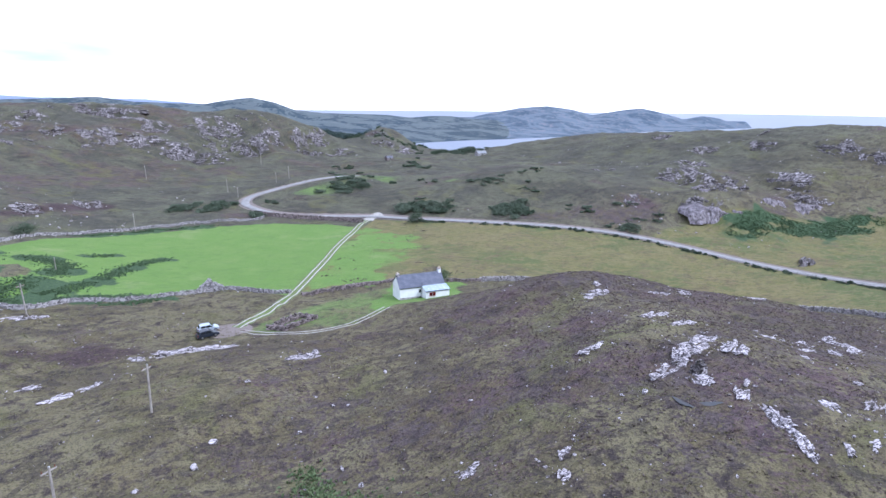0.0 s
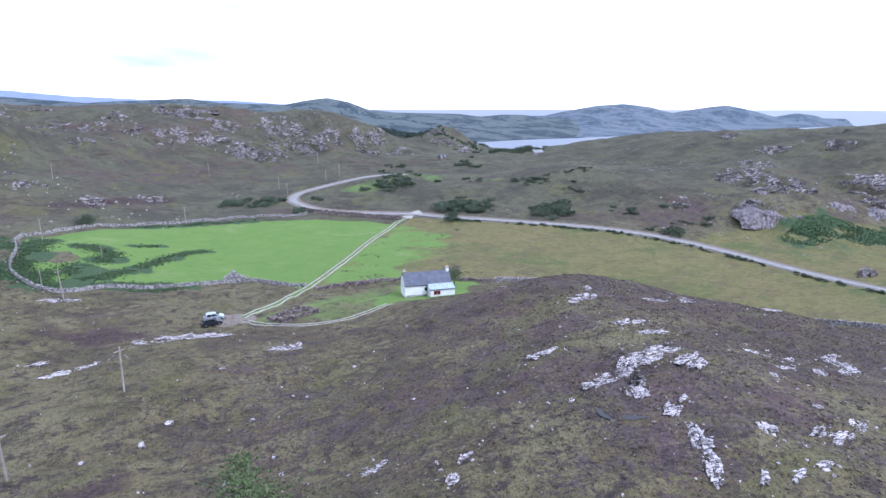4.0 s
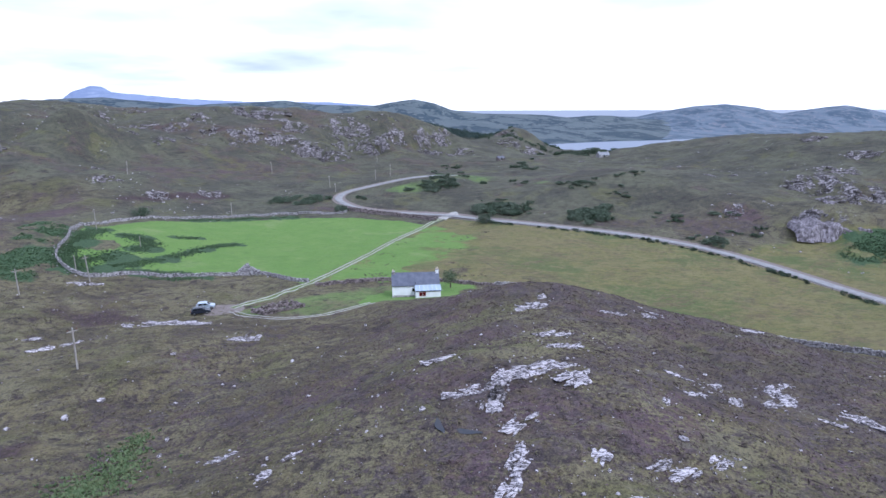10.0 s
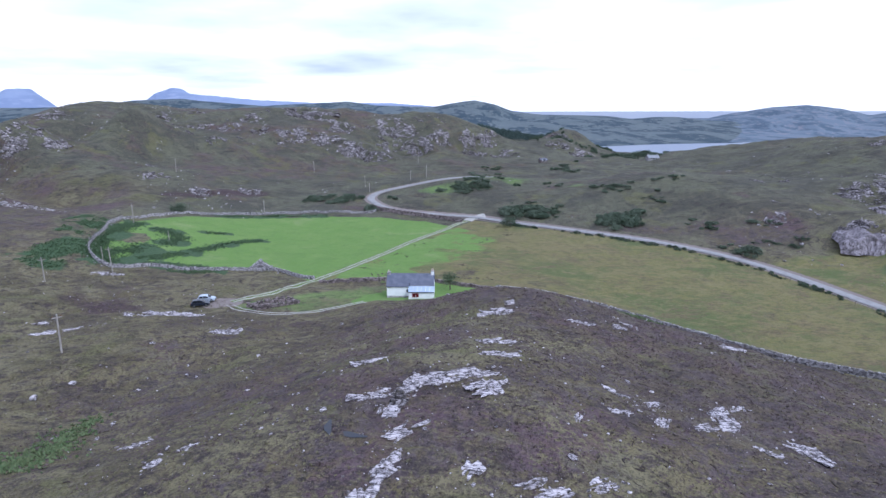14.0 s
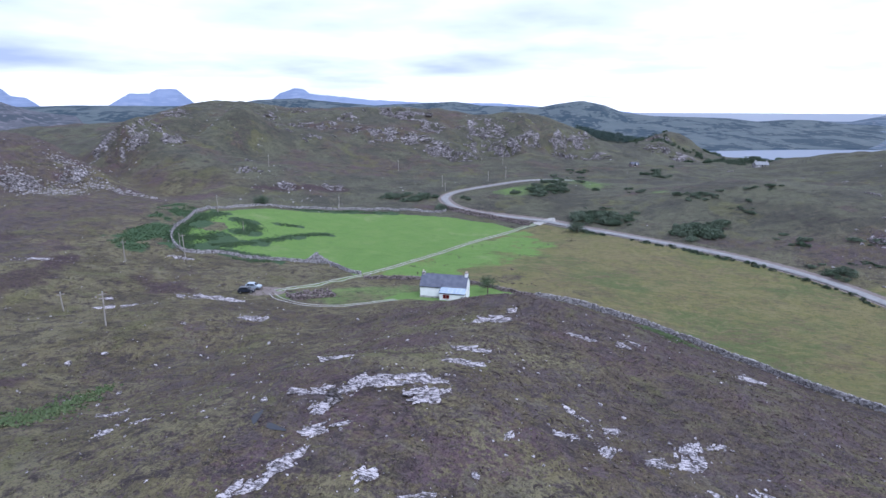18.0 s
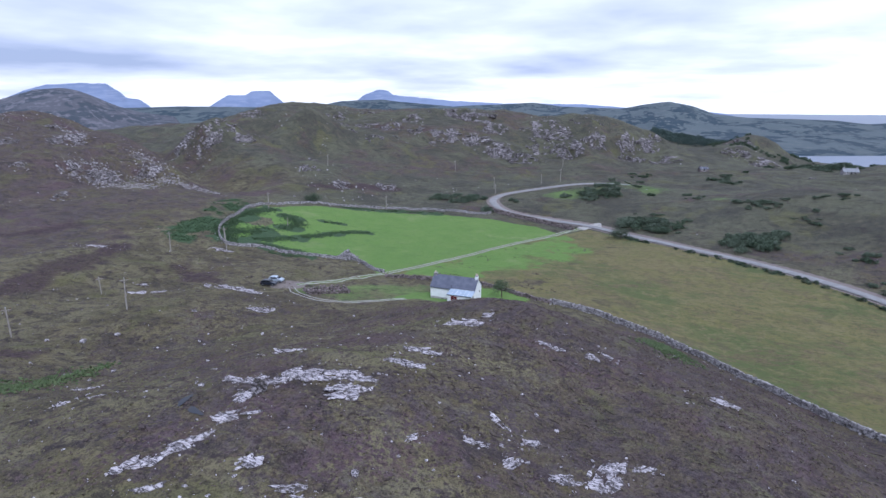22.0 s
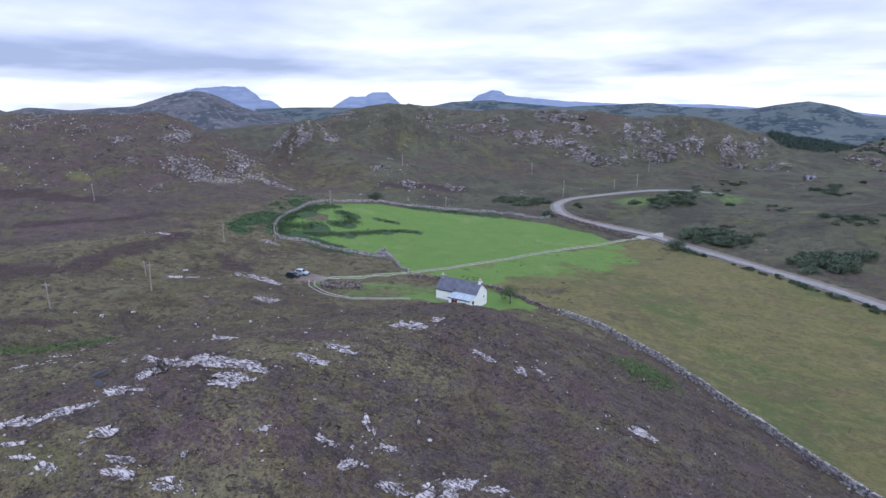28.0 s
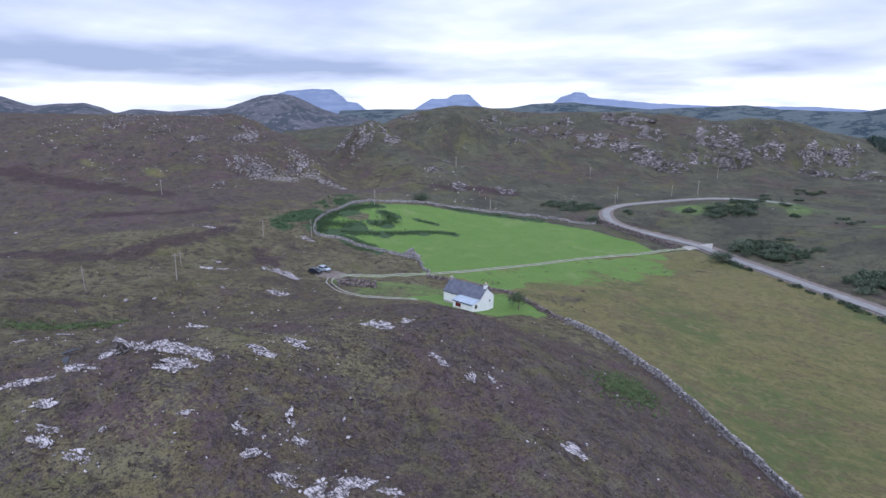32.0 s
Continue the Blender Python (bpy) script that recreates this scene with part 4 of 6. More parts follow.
def range_of_hills(name, rows, dist, depth, base, material, label, eye=(20, -118, 44.5), rough=0.12, step=0.12, seed=1, front=None, tail=1.0):
    """A line of far hills: rows give the compass angle and the slope of the sight line to the crest."""
    a = np.array(rows, float)
    ang = np.arange(a[0, 0], a[-1, 0] + step, step)
    k = np.interp(ang, a[:, 0], a[:, 1])
    ker = np.hanning(7)
    k = np.convolve(np.pad(k, 3, mode="edge"), ker / ker.sum(), "valid")
    crest = eye[2] + dist * np.tan(np.radians(k))
    ends = np.minimum(smooth(ang, a[0, 0], a[0, 0] + 1.0), smooth(-ang, -a[-1, 0], -a[-1, 0] + tail))
    crest = base + (crest - base) * ((0.0 if tail > 2 else 0.25) + (1.0 if tail > 2 else 0.75) * ends)
    rowsz = np.concatenate([np.linspace(-1, 0, 40), np.linspace(0.1, 1, 8)])
    shore = np.interp(ang, *np.array(front, float).T) if front else depth
    verts = []
    for s in rowsz:
        d = dist + s * (shore if front and s < 0 else depth)
        x, y = eye[0] + d * np.sin(np.radians(ang)), eye[1] + d * np.cos(np.radians(ang))
        rise = (1 - abs(s)) ** (1.0 if front else 0.8) if s < 0 else (1 - abs(s))
        h = base - 5 + (crest - base + 5) * rise
        h = h + rough * (crest - base) * fbm(x, y, min(depth, 300) * 0.5, 5, seed, 0.55) * (1 - rise * 0.9) * 1.6 * min(1, (1 - abs(s)) * 4)
        h = h + 0.02 * (crest - base) * fbm(x, y, min(depth, 300) * 0.12, 3, seed + 3)
        # spurs and gullies
        h = h - 0.55 * rough * (crest - base) * (1 - np.abs(fbm(x, y, min(depth, 300) * 0.32, 4, seed + 5, 0.55)) * 2.2) * np.clip((1 - abs(s)) * 3, 0, 1) * np.clip(-s * 4, 0, 1)
        if front and s < 0:
            h = np.maximum(h, base - 4 * (1 - ends) + (0.8 + 16 * (1 + s)) * ends) if s > -0.999 else h
        verts.append(np.column_stack([x, y, h]))
    v = np.stack(verts, 1)
    n, m = v.shape[:2]
    faces = [(i * m + j, i * m + j + 1, (i + 1) * m + j + 1, (i + 1) * m + j) for i in range(n - 1) for j in range(m - 1)]
    return tagged(sheet(name, v.reshape(-1, 3), faces, material), label, "hills", kind="structure")


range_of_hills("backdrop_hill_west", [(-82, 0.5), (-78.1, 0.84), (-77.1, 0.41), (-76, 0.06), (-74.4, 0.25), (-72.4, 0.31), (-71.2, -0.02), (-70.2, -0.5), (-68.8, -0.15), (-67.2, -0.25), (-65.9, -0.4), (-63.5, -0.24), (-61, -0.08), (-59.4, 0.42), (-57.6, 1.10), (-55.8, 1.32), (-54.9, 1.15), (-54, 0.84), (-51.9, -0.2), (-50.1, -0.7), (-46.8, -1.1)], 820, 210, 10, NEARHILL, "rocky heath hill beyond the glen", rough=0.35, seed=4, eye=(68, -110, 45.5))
range_of_hills("backdrop_hills_north", [(-50, -0.3), (-44, -0.1), (-38, -0.15), (-31.8, 0.09), (-29.7, 0.47), (-25.7, 0.63), (-23.9, 0.48), (-18.6, -0.03), (-14.4, 0.18), (-10.7, 0.39), (-7.9, 0.01), (-2.3, -0.16), (-0.4, 0.21), (1.9, 0.48), (3.9, 0.04), (5.6, -0.61), (8.4, -0.89), (14.9, -1.04), (17, -1.29), (19, -1.07), (21, -1.06), (23, -1.31), (27, -1.6), (30, -2.0)], 1400, 400, -6, FARHILL, "heath hills across the loch, tinted haze blue-green", seed=2, eye=(13, -126, 44.2), front=[(-50, 745), (12, 690), (15.2, 670), (20.2, 604), (25.5, 546), (30, 490)], rough=0.30, tail=5.0)
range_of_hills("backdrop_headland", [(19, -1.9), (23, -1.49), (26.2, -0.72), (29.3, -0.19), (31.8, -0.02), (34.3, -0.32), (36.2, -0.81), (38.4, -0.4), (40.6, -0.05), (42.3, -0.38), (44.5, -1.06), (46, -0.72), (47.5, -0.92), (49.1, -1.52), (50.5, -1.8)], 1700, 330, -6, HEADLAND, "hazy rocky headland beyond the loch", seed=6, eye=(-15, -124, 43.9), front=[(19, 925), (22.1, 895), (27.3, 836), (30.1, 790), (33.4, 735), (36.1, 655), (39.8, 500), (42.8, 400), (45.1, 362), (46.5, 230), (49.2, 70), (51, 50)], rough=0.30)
# mountains: their blue and their faint glow stand in for distance haze
range_of_hills("backdrop_mountain", [(-61.5, -0.6), (-60.3, -0.24), (-57.7, 1.06), (-56.1, 1.56), (-53.8, 1.74), (-51.9, 1.76), (-51, 1.12), (-50.5, 0.61), (-49.5, 0.46), (-48.6, -0.26), (-47.5, -0.8)], 1950, 130, -6, MOUNTAIN, "broad mountain coloured haze-blue under low cloud", rough=0.03, step=0.08, seed=8, eye=(68, -110, 45.5))
range_of_hills("backdrop_mountain_twin", [(-45.5, -0.8), (-43.9, -0.16), (-42.2, 0.9), (-40.6, 0.91), (-40, 1.28), (-38.4, 1.29), (-36.8, -0.16), (-35.5, -0.8)], 1950, 130, -6, MOUNTAIN, "twin-topped mountain far away, coloured haze-blue", rough=0.03, step=0.08, seed=9, eye=(68, -110, 45.5))
range_of_hills("backdrop_mountain_peak", [(-32, -0.6), (-30.6, 0.16), (-29.5, 1.03), (-28.1, 1.57), (-27.2, 1.46), (-26.7, 1.03), (-23.9, 0.76), (-20.6, 0.48), (-15.7, 0.26), (-8.1, 0.2), (-3.4, -0.15), (2.9, -0.41), (6, -0.8)], 1990, 130, -6, MOUNTAIN, "haze-blue coloured peak with a long low shoulder", rough=0.03, step=0.08, seed=10, eye=(68, -110, 45.5))

# ---- the cottage ----
def prism(outline, y0, y1, bm=None):
    """An outline in x and z, drawn out along y."""
    bm = bm or bmesh.new()
    a = [bm.verts.new((x, y0, z)) for x, z in outline]
    b = [bm.verts.new((x, y1, z)) for x, z in outline]
    bm.faces.new(a)
    bm.faces.new(b[::-1])
    n = len(a)
    for i in range(n):
        bm.faces.new((a[(i + 1) % n], a[i], b[i], b[(i + 1) % n]))
    bmesh.ops.recalc_face_normals(bm, faces=bm.faces)
    return bm


def slab(corners, thick, bm=None):
    """A flat plate on four corners, with thickness along its normal."""
    bm = bm or bmesh.new()
    c = [Vector(v) for v in corners]
    n = (c[1] - c[0]).cross(c[2] - c[0]).normalized() * thick
    lo = [bm.verts.new(v) for v in c]
    hi = [bm.verts.new(v + n) for v in c]
    bm.faces.new(lo[::-1])
    bm.faces.new(hi)
    for i in range(4):
        bm.faces.new((lo[i], lo[(i + 1) % 4], hi[(i + 1) % 4], hi[i]))
    bmesh.ops.recalc_face_normals(bm, faces=bm.faces)
    return bm


def window_unit(parent, origin, along, w, h, colour, bars=1, pane=None):
    """A sash window in a wall: along is the wall's direction, its face looks to the left-hand side of -normal."""
    along = Vector(along)
    out = Vector((along.y, -along.x, 0))
    o = Vector(origin)

    def bar(x0, x1, z0, z1, d0, d1, bm=None):
        bm = bm or bmesh.new()
        pts = [o + along * x + out * d + Vector((0, 0, z)) for x in (x0, x1) for d in (d0, d1) for z in (z0, z1)]
        vs = [bm.verts.new(p) for p in pts]
        for f in ((0, 1, 3, 2), (4, 6, 7, 5), (0, 4, 5, 1), (2, 3, 7, 6), (0, 2, 6, 4), (1, 5, 7, 3)):
            bm.faces.new([vs[i] for i in f])
        bmesh.ops.recalc_face_normals(bm, faces=bm.faces)
        return bm

    win = part("window", bar(0.02, w - 0.02, 0.02, h - 0.02, -0.02, 0.012), pane or GLASS, parent)
    bm = None
    for x0, x1, z0, z1 in ((0, 0.09, 0, h), (w - 0.09, w, 0, h), (0.09, w - 0.09, h - 0.09, h), (0.09, w - 0.09, 0, 0.09)):
        bm = bar(x0, x1, z0, z1, 0.0, 0.05, bm)
    part("window_frame", bm, colour, win)
    for k in range(bars):
        c = w * (k + 1) / (bars + 1)
        part("glazing_bar", bar(c - 0.03, c + 0.03, 0.09, h - 0.09, 0.013, 0.03), TRIM, win)
    part("window_sill", bar(-0.08, w + 0.08, -0.10, -0.003, -0.02, 0.10), TRIM, win)
    return win


def cottage(m):
    house = tagged(empty("cottage", m), "small white harled cottage with blue-grey slate roof", "house")
    L, W, H, R = 11.2, 5.4, 2.55, 4.95
    # gabled shell
    bm = bmesh.new()
    prof = [(0, -0.8), (W, -0.8), (W, H), (W / 2, R - 0.10), (0, H)]
    a = [bm.verts.new((0, y, z)) for y, z in prof]
    b = [bm.verts.new((L, y, z)) for y, z in prof]
    bm.faces.new(a)
    bm.faces.new(b[::-1])
    for i in range(5):
        bm.faces.new((a[(i + 1) % 5], a[i], b[i], b[(i + 1) % 5]))
    bmesh.ops.recalc_face_normals(bm, faces=bm.faces)
    part("wall", bm, HARL, house)
    # roof: two planes, in courses of slates
    up = (R - H) / (W / 2)
    for sgn in (1, -1):
        n, roof = 13, None
        for k in range(-1, n):
            t0, t1 = (0, 1) if k < 0 else (k / n, (k + 1.2) / n if k < n - 1 else 1.0)
            y0, y1 = (-0.22 + t0 * (W / 2 + 0.22), -0.22 + t1 * (W / 2 + 0.22))
            z0, z1 = H + up * y0 + (0.0 if k < 0 else 0.045), H + up * y1 + (0.0 if k < 0 else 0.025)
            if sgn < 0:
                y0, y1 = W - y0, W - y1
            c = [(-0.12, y0, z0), (L + 0.12, y0, z0), (L + 0.12, y1, z1), (-0.12, y1, z1)]
            bm = slab(c if sgn > 0 else [c[1], c[0], c[3], c[2]], 0.02 if k < 0 else 0.03)
            if k < 0:
                roof = part("roof", bm, SLATE, house)
            else:
                part("slate_course", bm, SLATE, roof)
    ridge = part("ridge", prism([(W / 2 - 0.16, R - 0.03), (W / 2, R + 0.09), (W / 2 + 0.16, R - 0.03)], -0.14, L + 0.14), LEAD, house)
    ridge.matrix_basis = Matrix(((0, 1, 0, 0), (1, 0, 0, 0), (0, 0, 1, 0), (0, 0, 0, 1)))
    for x0, x1 in ((0.0, 0.7), (L - 0.7, L)):
        bm = box(x0, x1, W / 2 - 0.42, W / 2 + 0.42, R - 0.75, R + (0.30 if x0 < 1 else 0.62), 0.02)
        stack = part("chimney", bm, HARL if x0 > 1 else STONE, house)
        part("chimney_cap", box(x0 - 0.07, x1 + 0.07, W / 2 - 0.49, W / 2 + 0.49, R + (0.30 if x0 < 1 else 0.62), R + (0.40 if x0 < 1 else 0.72), 0.02), STONE, stack)
        top = R + (0.395 if x0 < 1 else 0.715)
        for dx in ((0.26,) if x0 < 1 else (0.20, 0.50)):
            bm = rod(0.15, 0.11, (x0 + dx, W / 2, top), (x0 + dx, W / 2, top + 0.42), 12)
            rod(0.13, 0.13, (x0 + dx, W / 2, top + 0.42), (x0 + dx, W / 2, top + 0.47), 12, bm)
            part("chimney_pot", bm, TERRACOTTA, stack)
    # lean-to across half the front
    x0, x1, y0, H1, H0 = 5.45, 11.32, -2.85, 2.62, 2.08
    bm = bmesh.new()
    pr = [(y0, -0.9), (0.004, -0.9), (0.004, H1), (y0, H0)]
    a = [bm.verts.new((x0, y, z)) for y, z in pr]
    b = [bm.verts.new((x1, y, z)) for y, z in pr]
    bm.faces.new(a)
    bm.faces.new(b[::-1])
    for i in range(4):
        bm.faces.new((a[(i + 1) % 4], a[i], b[i], b[(i + 1) % 4]))
    bmesh.ops.recalc_face_normals(bm, faces=bm.faces)
    porch = part("porch", bm, HARL, house, "white lean-to porch with pale roof")
    part("porch_roof", slab([(x0 - 0.12, y0 - 0.18, H0 + 0.01), (x1 + 0.12, y0 - 0.18, H0 + 0.01), (x1 + 0.12, 0.02, H1 + 0.06), (x0 - 0.12, 0.02, H1 + 0.06)], 0.07), FELT, porch)
    part("fascia", box(x0 - 0.12, x1 + 0.12, y0 - 0.215, y0 - 0.185, H0 - 0.11, H0 + 0.07), DARKTRIM, porch)
    for k in range(1, 6):
        x = x0 + (x1 - x0) * k / 6
        part("roof_seam", slab([(x - 0.03, y0 - 0.17, H0 + 0.085), (x + 0.03, y0 - 0.17, H0 + 0.085), (x + 0.03, 0.0, H1 + 0.135), (x - 0.03, 0.0, H1 + 0.135)], 0.03), TRIM, porch)
    part("roof_flashing", box(x0 - 0.1, x1 + 0.1, -0.24, -0.02, H1 + 0.10, H1 + 0.16), LEAD, porch)
    window_unit(porch, (x0 + 0.85, y0, 0.80), (1, 0, 0), 1.5, 0.95, REDPAINT, 1, CURTAIN)
    window_unit(porch, (x1, y0 + 0.95, 0.95), (0, 1, 0), 0.75, 0.85, DARKTRIM, 1)
    window_unit(house, (4.72, 0, 1.05), (1, 0, 0), 0.55, 0.75, DARKTRIM, 0)
    window_unit(house, (L, W / 2 + 0.9, 1.1), (0, 1, 0), 0.6, 0.75, TRIM, 0)
    pipe = rod(0.045, 0.045, (x0 - 0.16, -0.07, -0.6), (x0 - 0.16, -0.07, 2.45), 8)
    part("downpipe", pipe, DARKTRIM, house)
    part("flue_pipe", rod(0.06, 0.06, (x0 + 0.02, -0.22, 2.5), (x0 + 0.02, -0.22, 3.5), 8), DARKTRIM, house)
    bm = box(-0.1, x0 - 0.1, -0.30, -0.20, H - 0.14, H - 0.03)
    part("gutter", bm, DARKTRIM, house)
    bm = box(0.02, x0 - 0.2, -0.03, -0.003, -0.5, 0.16)
    part("plinth", bm, STONE, house)
    return house


cottage(pose(0, 0, 0.02))

# ---- stones, walls, outcrops ----
CUBE = np.array([(-1, -1, -1), (1, -1, -1), (1, 1, -1), (-1, 1, -1), (-1, -1, 1), (1, -1, 1), (1, 1, 1), (-1, 1, 1)], float)
CUBE_F = [(0, 3, 2, 1), (4, 5, 6, 7), (0, 1, 5, 4), (1, 2, 6, 5), (2, 3, 7, 6), (3, 0, 4, 7)]
rng = np.random.default_rng(7)


def ball(level):
    bm = bmesh.new()
    bmesh.ops.create_icosphere(bm, subdivisions=level, radius=1.0)
    v = np.array([tuple(p.co) for p in bm.verts])
    f = [tuple(q.index for q in face.verts) for face in bm.faces]
    bm.free()
    return v, f


BALL1, BALL2 = ball(1), ball(2)


def blocky(verts, r, edge=0.22):
    """A squared block with broken corners."""
    v = np.sign(verts) * np.abs(verts) ** edge
    v /= np.abs(v).max()
    for _ in range(r.integers(3, 7)):
        n = r.normal(size=3)
        n /= np.linalg.norm(n)
        over = np.maximum(0, v @ n - r.uniform(0.35, 0.95))
        v -= over[:, None] * n
    shear = r.normal(0, 0.25, 2)
    v[:, 0] += v[:, 1] * shear[0]
    v[:, 2] += v[:, 0] * shear[1] * 0.5
    return v * (1 + r.normal(0, 0.04, size=(len(v), 1)))


def chipped(verts, r, squash=1.0):
    """A lump cut by a few planes, as rock breaks."""
    v = verts.copy()
    for _ in range(r.integers(5, 9)):
        n = r.normal(size=3)
        n[2] *= squash
        n /= np.linalg.norm(n)
        d = r.uniform(0.45, 0.85)
        over = np.maximum(0, v @ n - d)
        v -= over[:, None] * n
    return v * (1 + r.normal(0, 0.05, size=(len(v), 1)))


def dry_stone_wall(rows, height, thick, label, material, stone=0.42, seed=3, gaps=0.0):
    """A wall of single stones in rough courses with a cope of set-up stones."""
    r = np.random.default_rng(seed)
    line = curve_points(rows, stone)
    d = np.gradient(line, axis=0)
    d /= np.linalg.norm(d, axis=1)[:, None]
    base = ground_z(line[:, 0], line[:, 1])
    sag = 1 - gaps * np.clip(fbm(line[:, 0], line[:, 1], 9, 3, seed) + 0.25, 0, 1)
    verts, faces = [], []

    def put(c, ax, size):
        k = len(verts) * 8
        v = CUBE * (1 + r.uniform(-0.22, 0.22, (8, 3)))
        v = v * np.array(size) / 2
        tilt = r.normal(0, 0.12)
        v[:, 2] += v[:, 0] * tilt
        verts.append(np.column_stack([c[0] + v[:, 0] * ax[0] - v[:, 1] * ax[1], c[1] + v[:, 0] * ax[1] + v[:, 1] * ax[0], c[2] + v[:, 2]]))
        faces.extend([tuple(k + i for i in f) for f in CUBE_F])

    courses = max(2, int(height / (stone * 0.62)))
    for i in range(len(line)):
        h = height * sag[i]
        ax = d[i]
        nrm = np.array([-ax[1], ax[0]])
        for c in range(courses):
            z = base[i] - 0.12 + (c + 0.5) * height / courses
            if z - base[i] > h:
                break
            w = thick * (1 - 0.35 * c / courses)
            for s in (-1, 1):
                p = line[i] + nrm * s * w * 0.27 + ax * r.uniform(-0.12, 0.12)
                put((p[0], p[1], z), ax, (stone * r.uniform(0.8, 1.35), w * r.uniform(0.5, 0.68), height / courses * r.uniform(0.85, 1.25)))
        if sag[i] > 0.8 and r.random() < 0.85:
            p = line[i]
            put((p[0], p[1], base[i] + h + 0.02), ax, (stone * r.uniform(0.5, 0.9), thick * 0.62, stone * r.uniform(0.5, 0.95)))
    for _ in range(int(len(line) * (0.12 + gaps))):
        i = r.integers(len(line))
        p = line[i] + np.array([-d[i][1], d[i][0]]) * r.choice([-1, 1]) * r.uniform(0.5, 1.3)
        put((p[0], p[1], gz(p[0], p[1]) + 0.08), d[i], (stone * r.uniform(0.6, 1.1), stone * r.uniform(0.5, 1), stone * 0.55))
    return tagged(sheet("dry_stone_wall", np.vstack(verts), faces, material, smooth=False), label, "stone wall")


dry_stone_wall([(-22.5, 19), (-26.5, 20.5), (-34.5, 27), (-41, 28.6), (-52, 25.2), (-59, 24), (-66, 23.6), (-70, 23.3), (-76, 19.6), (-81.5, 20.3), (-87, 24.5), (-91.5, 30), (-94.2, 36), (-97.5, 48), (-102, 58), (-104, 67)], 0.95, 0.44, "grey dry-stone wall curving round the green field", STONE, seed=3, gaps=0.15)
dry_stone_wall([(-104, 67), (-98, 77), (-91, 89), (-78, 103), (-62, 111), (-43, 115.5), (-26, 116.5), (-20, 120)], 0.85, 0.46, "long grey dry-stone wall along the field head", STONE, seed=4, gaps=0.2)
dry_stone_wall([(-22, 124.5), (-17, 121.5), (-8, 117.6), (4, 113.6), (14, 110), (18.5, 107.5)], 1.5, 1.3, "broad stone dyke below the road", DARKSTONE, 0.5, seed=5, gaps=0.1)
dry_stone_wall([(-20, 15.5), (-16, 16.8), (-9, 18), (-2, 19.2), (4, 20.8)], 1.0, 0.8, "low mossy stone wall behind the cottage", DARKSTONE, seed=6, gaps=0.45)
dry_stone_wall([(4, 20.8), (11.4, 18.6), (18.5, 15.5), (27.2, 12.5)], 0.75, 0.8, "low mossy stone wall behind the cottage", DARKSTONE, seed=8, gaps=0.35)
dry_stone_wall([(27.2, 12.5), (35, 10.3), (42, 7.6), (48, 4.4), (54, 2.2), (60, -1.8), (66.5, -6.5), (72, -10.5), (77.5, -15), (83, -19.5), (89, -24.5), (94.5, -31), (101, -41), (108, -53)], 1.2, 0.7, "grey dry-stone wall between heather hill and pasture", STONE, seed=7, gaps=0.12)


def outcrop(x, y, length, width, turn, rise, n, material, label, seed, group="", name="rock_outcrop", parts=True, sink=0.35, grain=1.0):
    """Bare bedrock: slabs that lie along one grain, broken by cracks, sunk in the turf."""
    r = np.random.default_rng(seed)
    z0 = gz(x, y)
    thing = empty(name, pose(x, y, z0))
    tagged(thing, label, "rock", group)
    ca, sa = math.cos(radians(turn)), math.sin(radians(turn))
    u = r.uniform(-1, 1, n)
    w = r.uniform(-1, 1, n) * np.sqrt(np.maximum(0.05, 1 - u * u))
    px, py = u * length / 2 * 0.9, w * width / 2 * 0.85
    cz = ground_z(x + px * ca - py * sa, y + px * sa + py * ca) - z0
    keep = fbm(x + px, y + py, 1.6 * math.sqrt(length), 2, seed) > (-0.20 if length < 10 or not parts else -0.7)
    if keep.sum() < 4:
        keep[:] = True
    u, w, px, py, cz = u[keep], w[keep], px[keep], py[keep], cz[keep]
    share = math.sqrt(length * width / n)
    n = len(u)
    allv, allf, count = [], [], 0
    for k in range(n):
        size = r.uniform(0.45, 1.4) ** 1.2 * grain
        a = max(0.20, share * size * r.uniform(0.8, 1.75))
        b = max(0.10, a * r.uniform(0.18, 0.45))
        c = max(0.10, min(rise * r.uniform(0.5, 1.2), a * 0.8))
        v = blocky(BALL2[0], r) * (a, b, c)
        yaw = r.normal(0, 0.14)
        cy, sy = math.cos(yaw), math.sin(yaw)
        vx, vy = v[:, 0] * cy - v[:, 1] * sy + px[k], v[:, 0] * sy + v[:, 1] * cy + py[k]
        wx, wy = vx * ca - vy * sa, vx * sa + vy * ca
        tip = r.normal(0, 0.12, 2)
        out = np.column_stack([wx, wy, v[:, 2] + cz[k] + c * (0.55 - sink) + (vx - px[k]) * tip[0] + (vy - py[k]) * tip[1]])
        if parts:
            sheet("slab", out, BALL2[1], material, thing, smooth=False)
        else:
            allv.append(out)
            allf.extend([tuple(i + count for i in f) for f in BALL2[1]])
            count += len(out)
    if not parts:
        tagged(sheet("bedrock", np.vstack(allv), allf, material, thing, smooth=False), kind="stuff")
    return thing


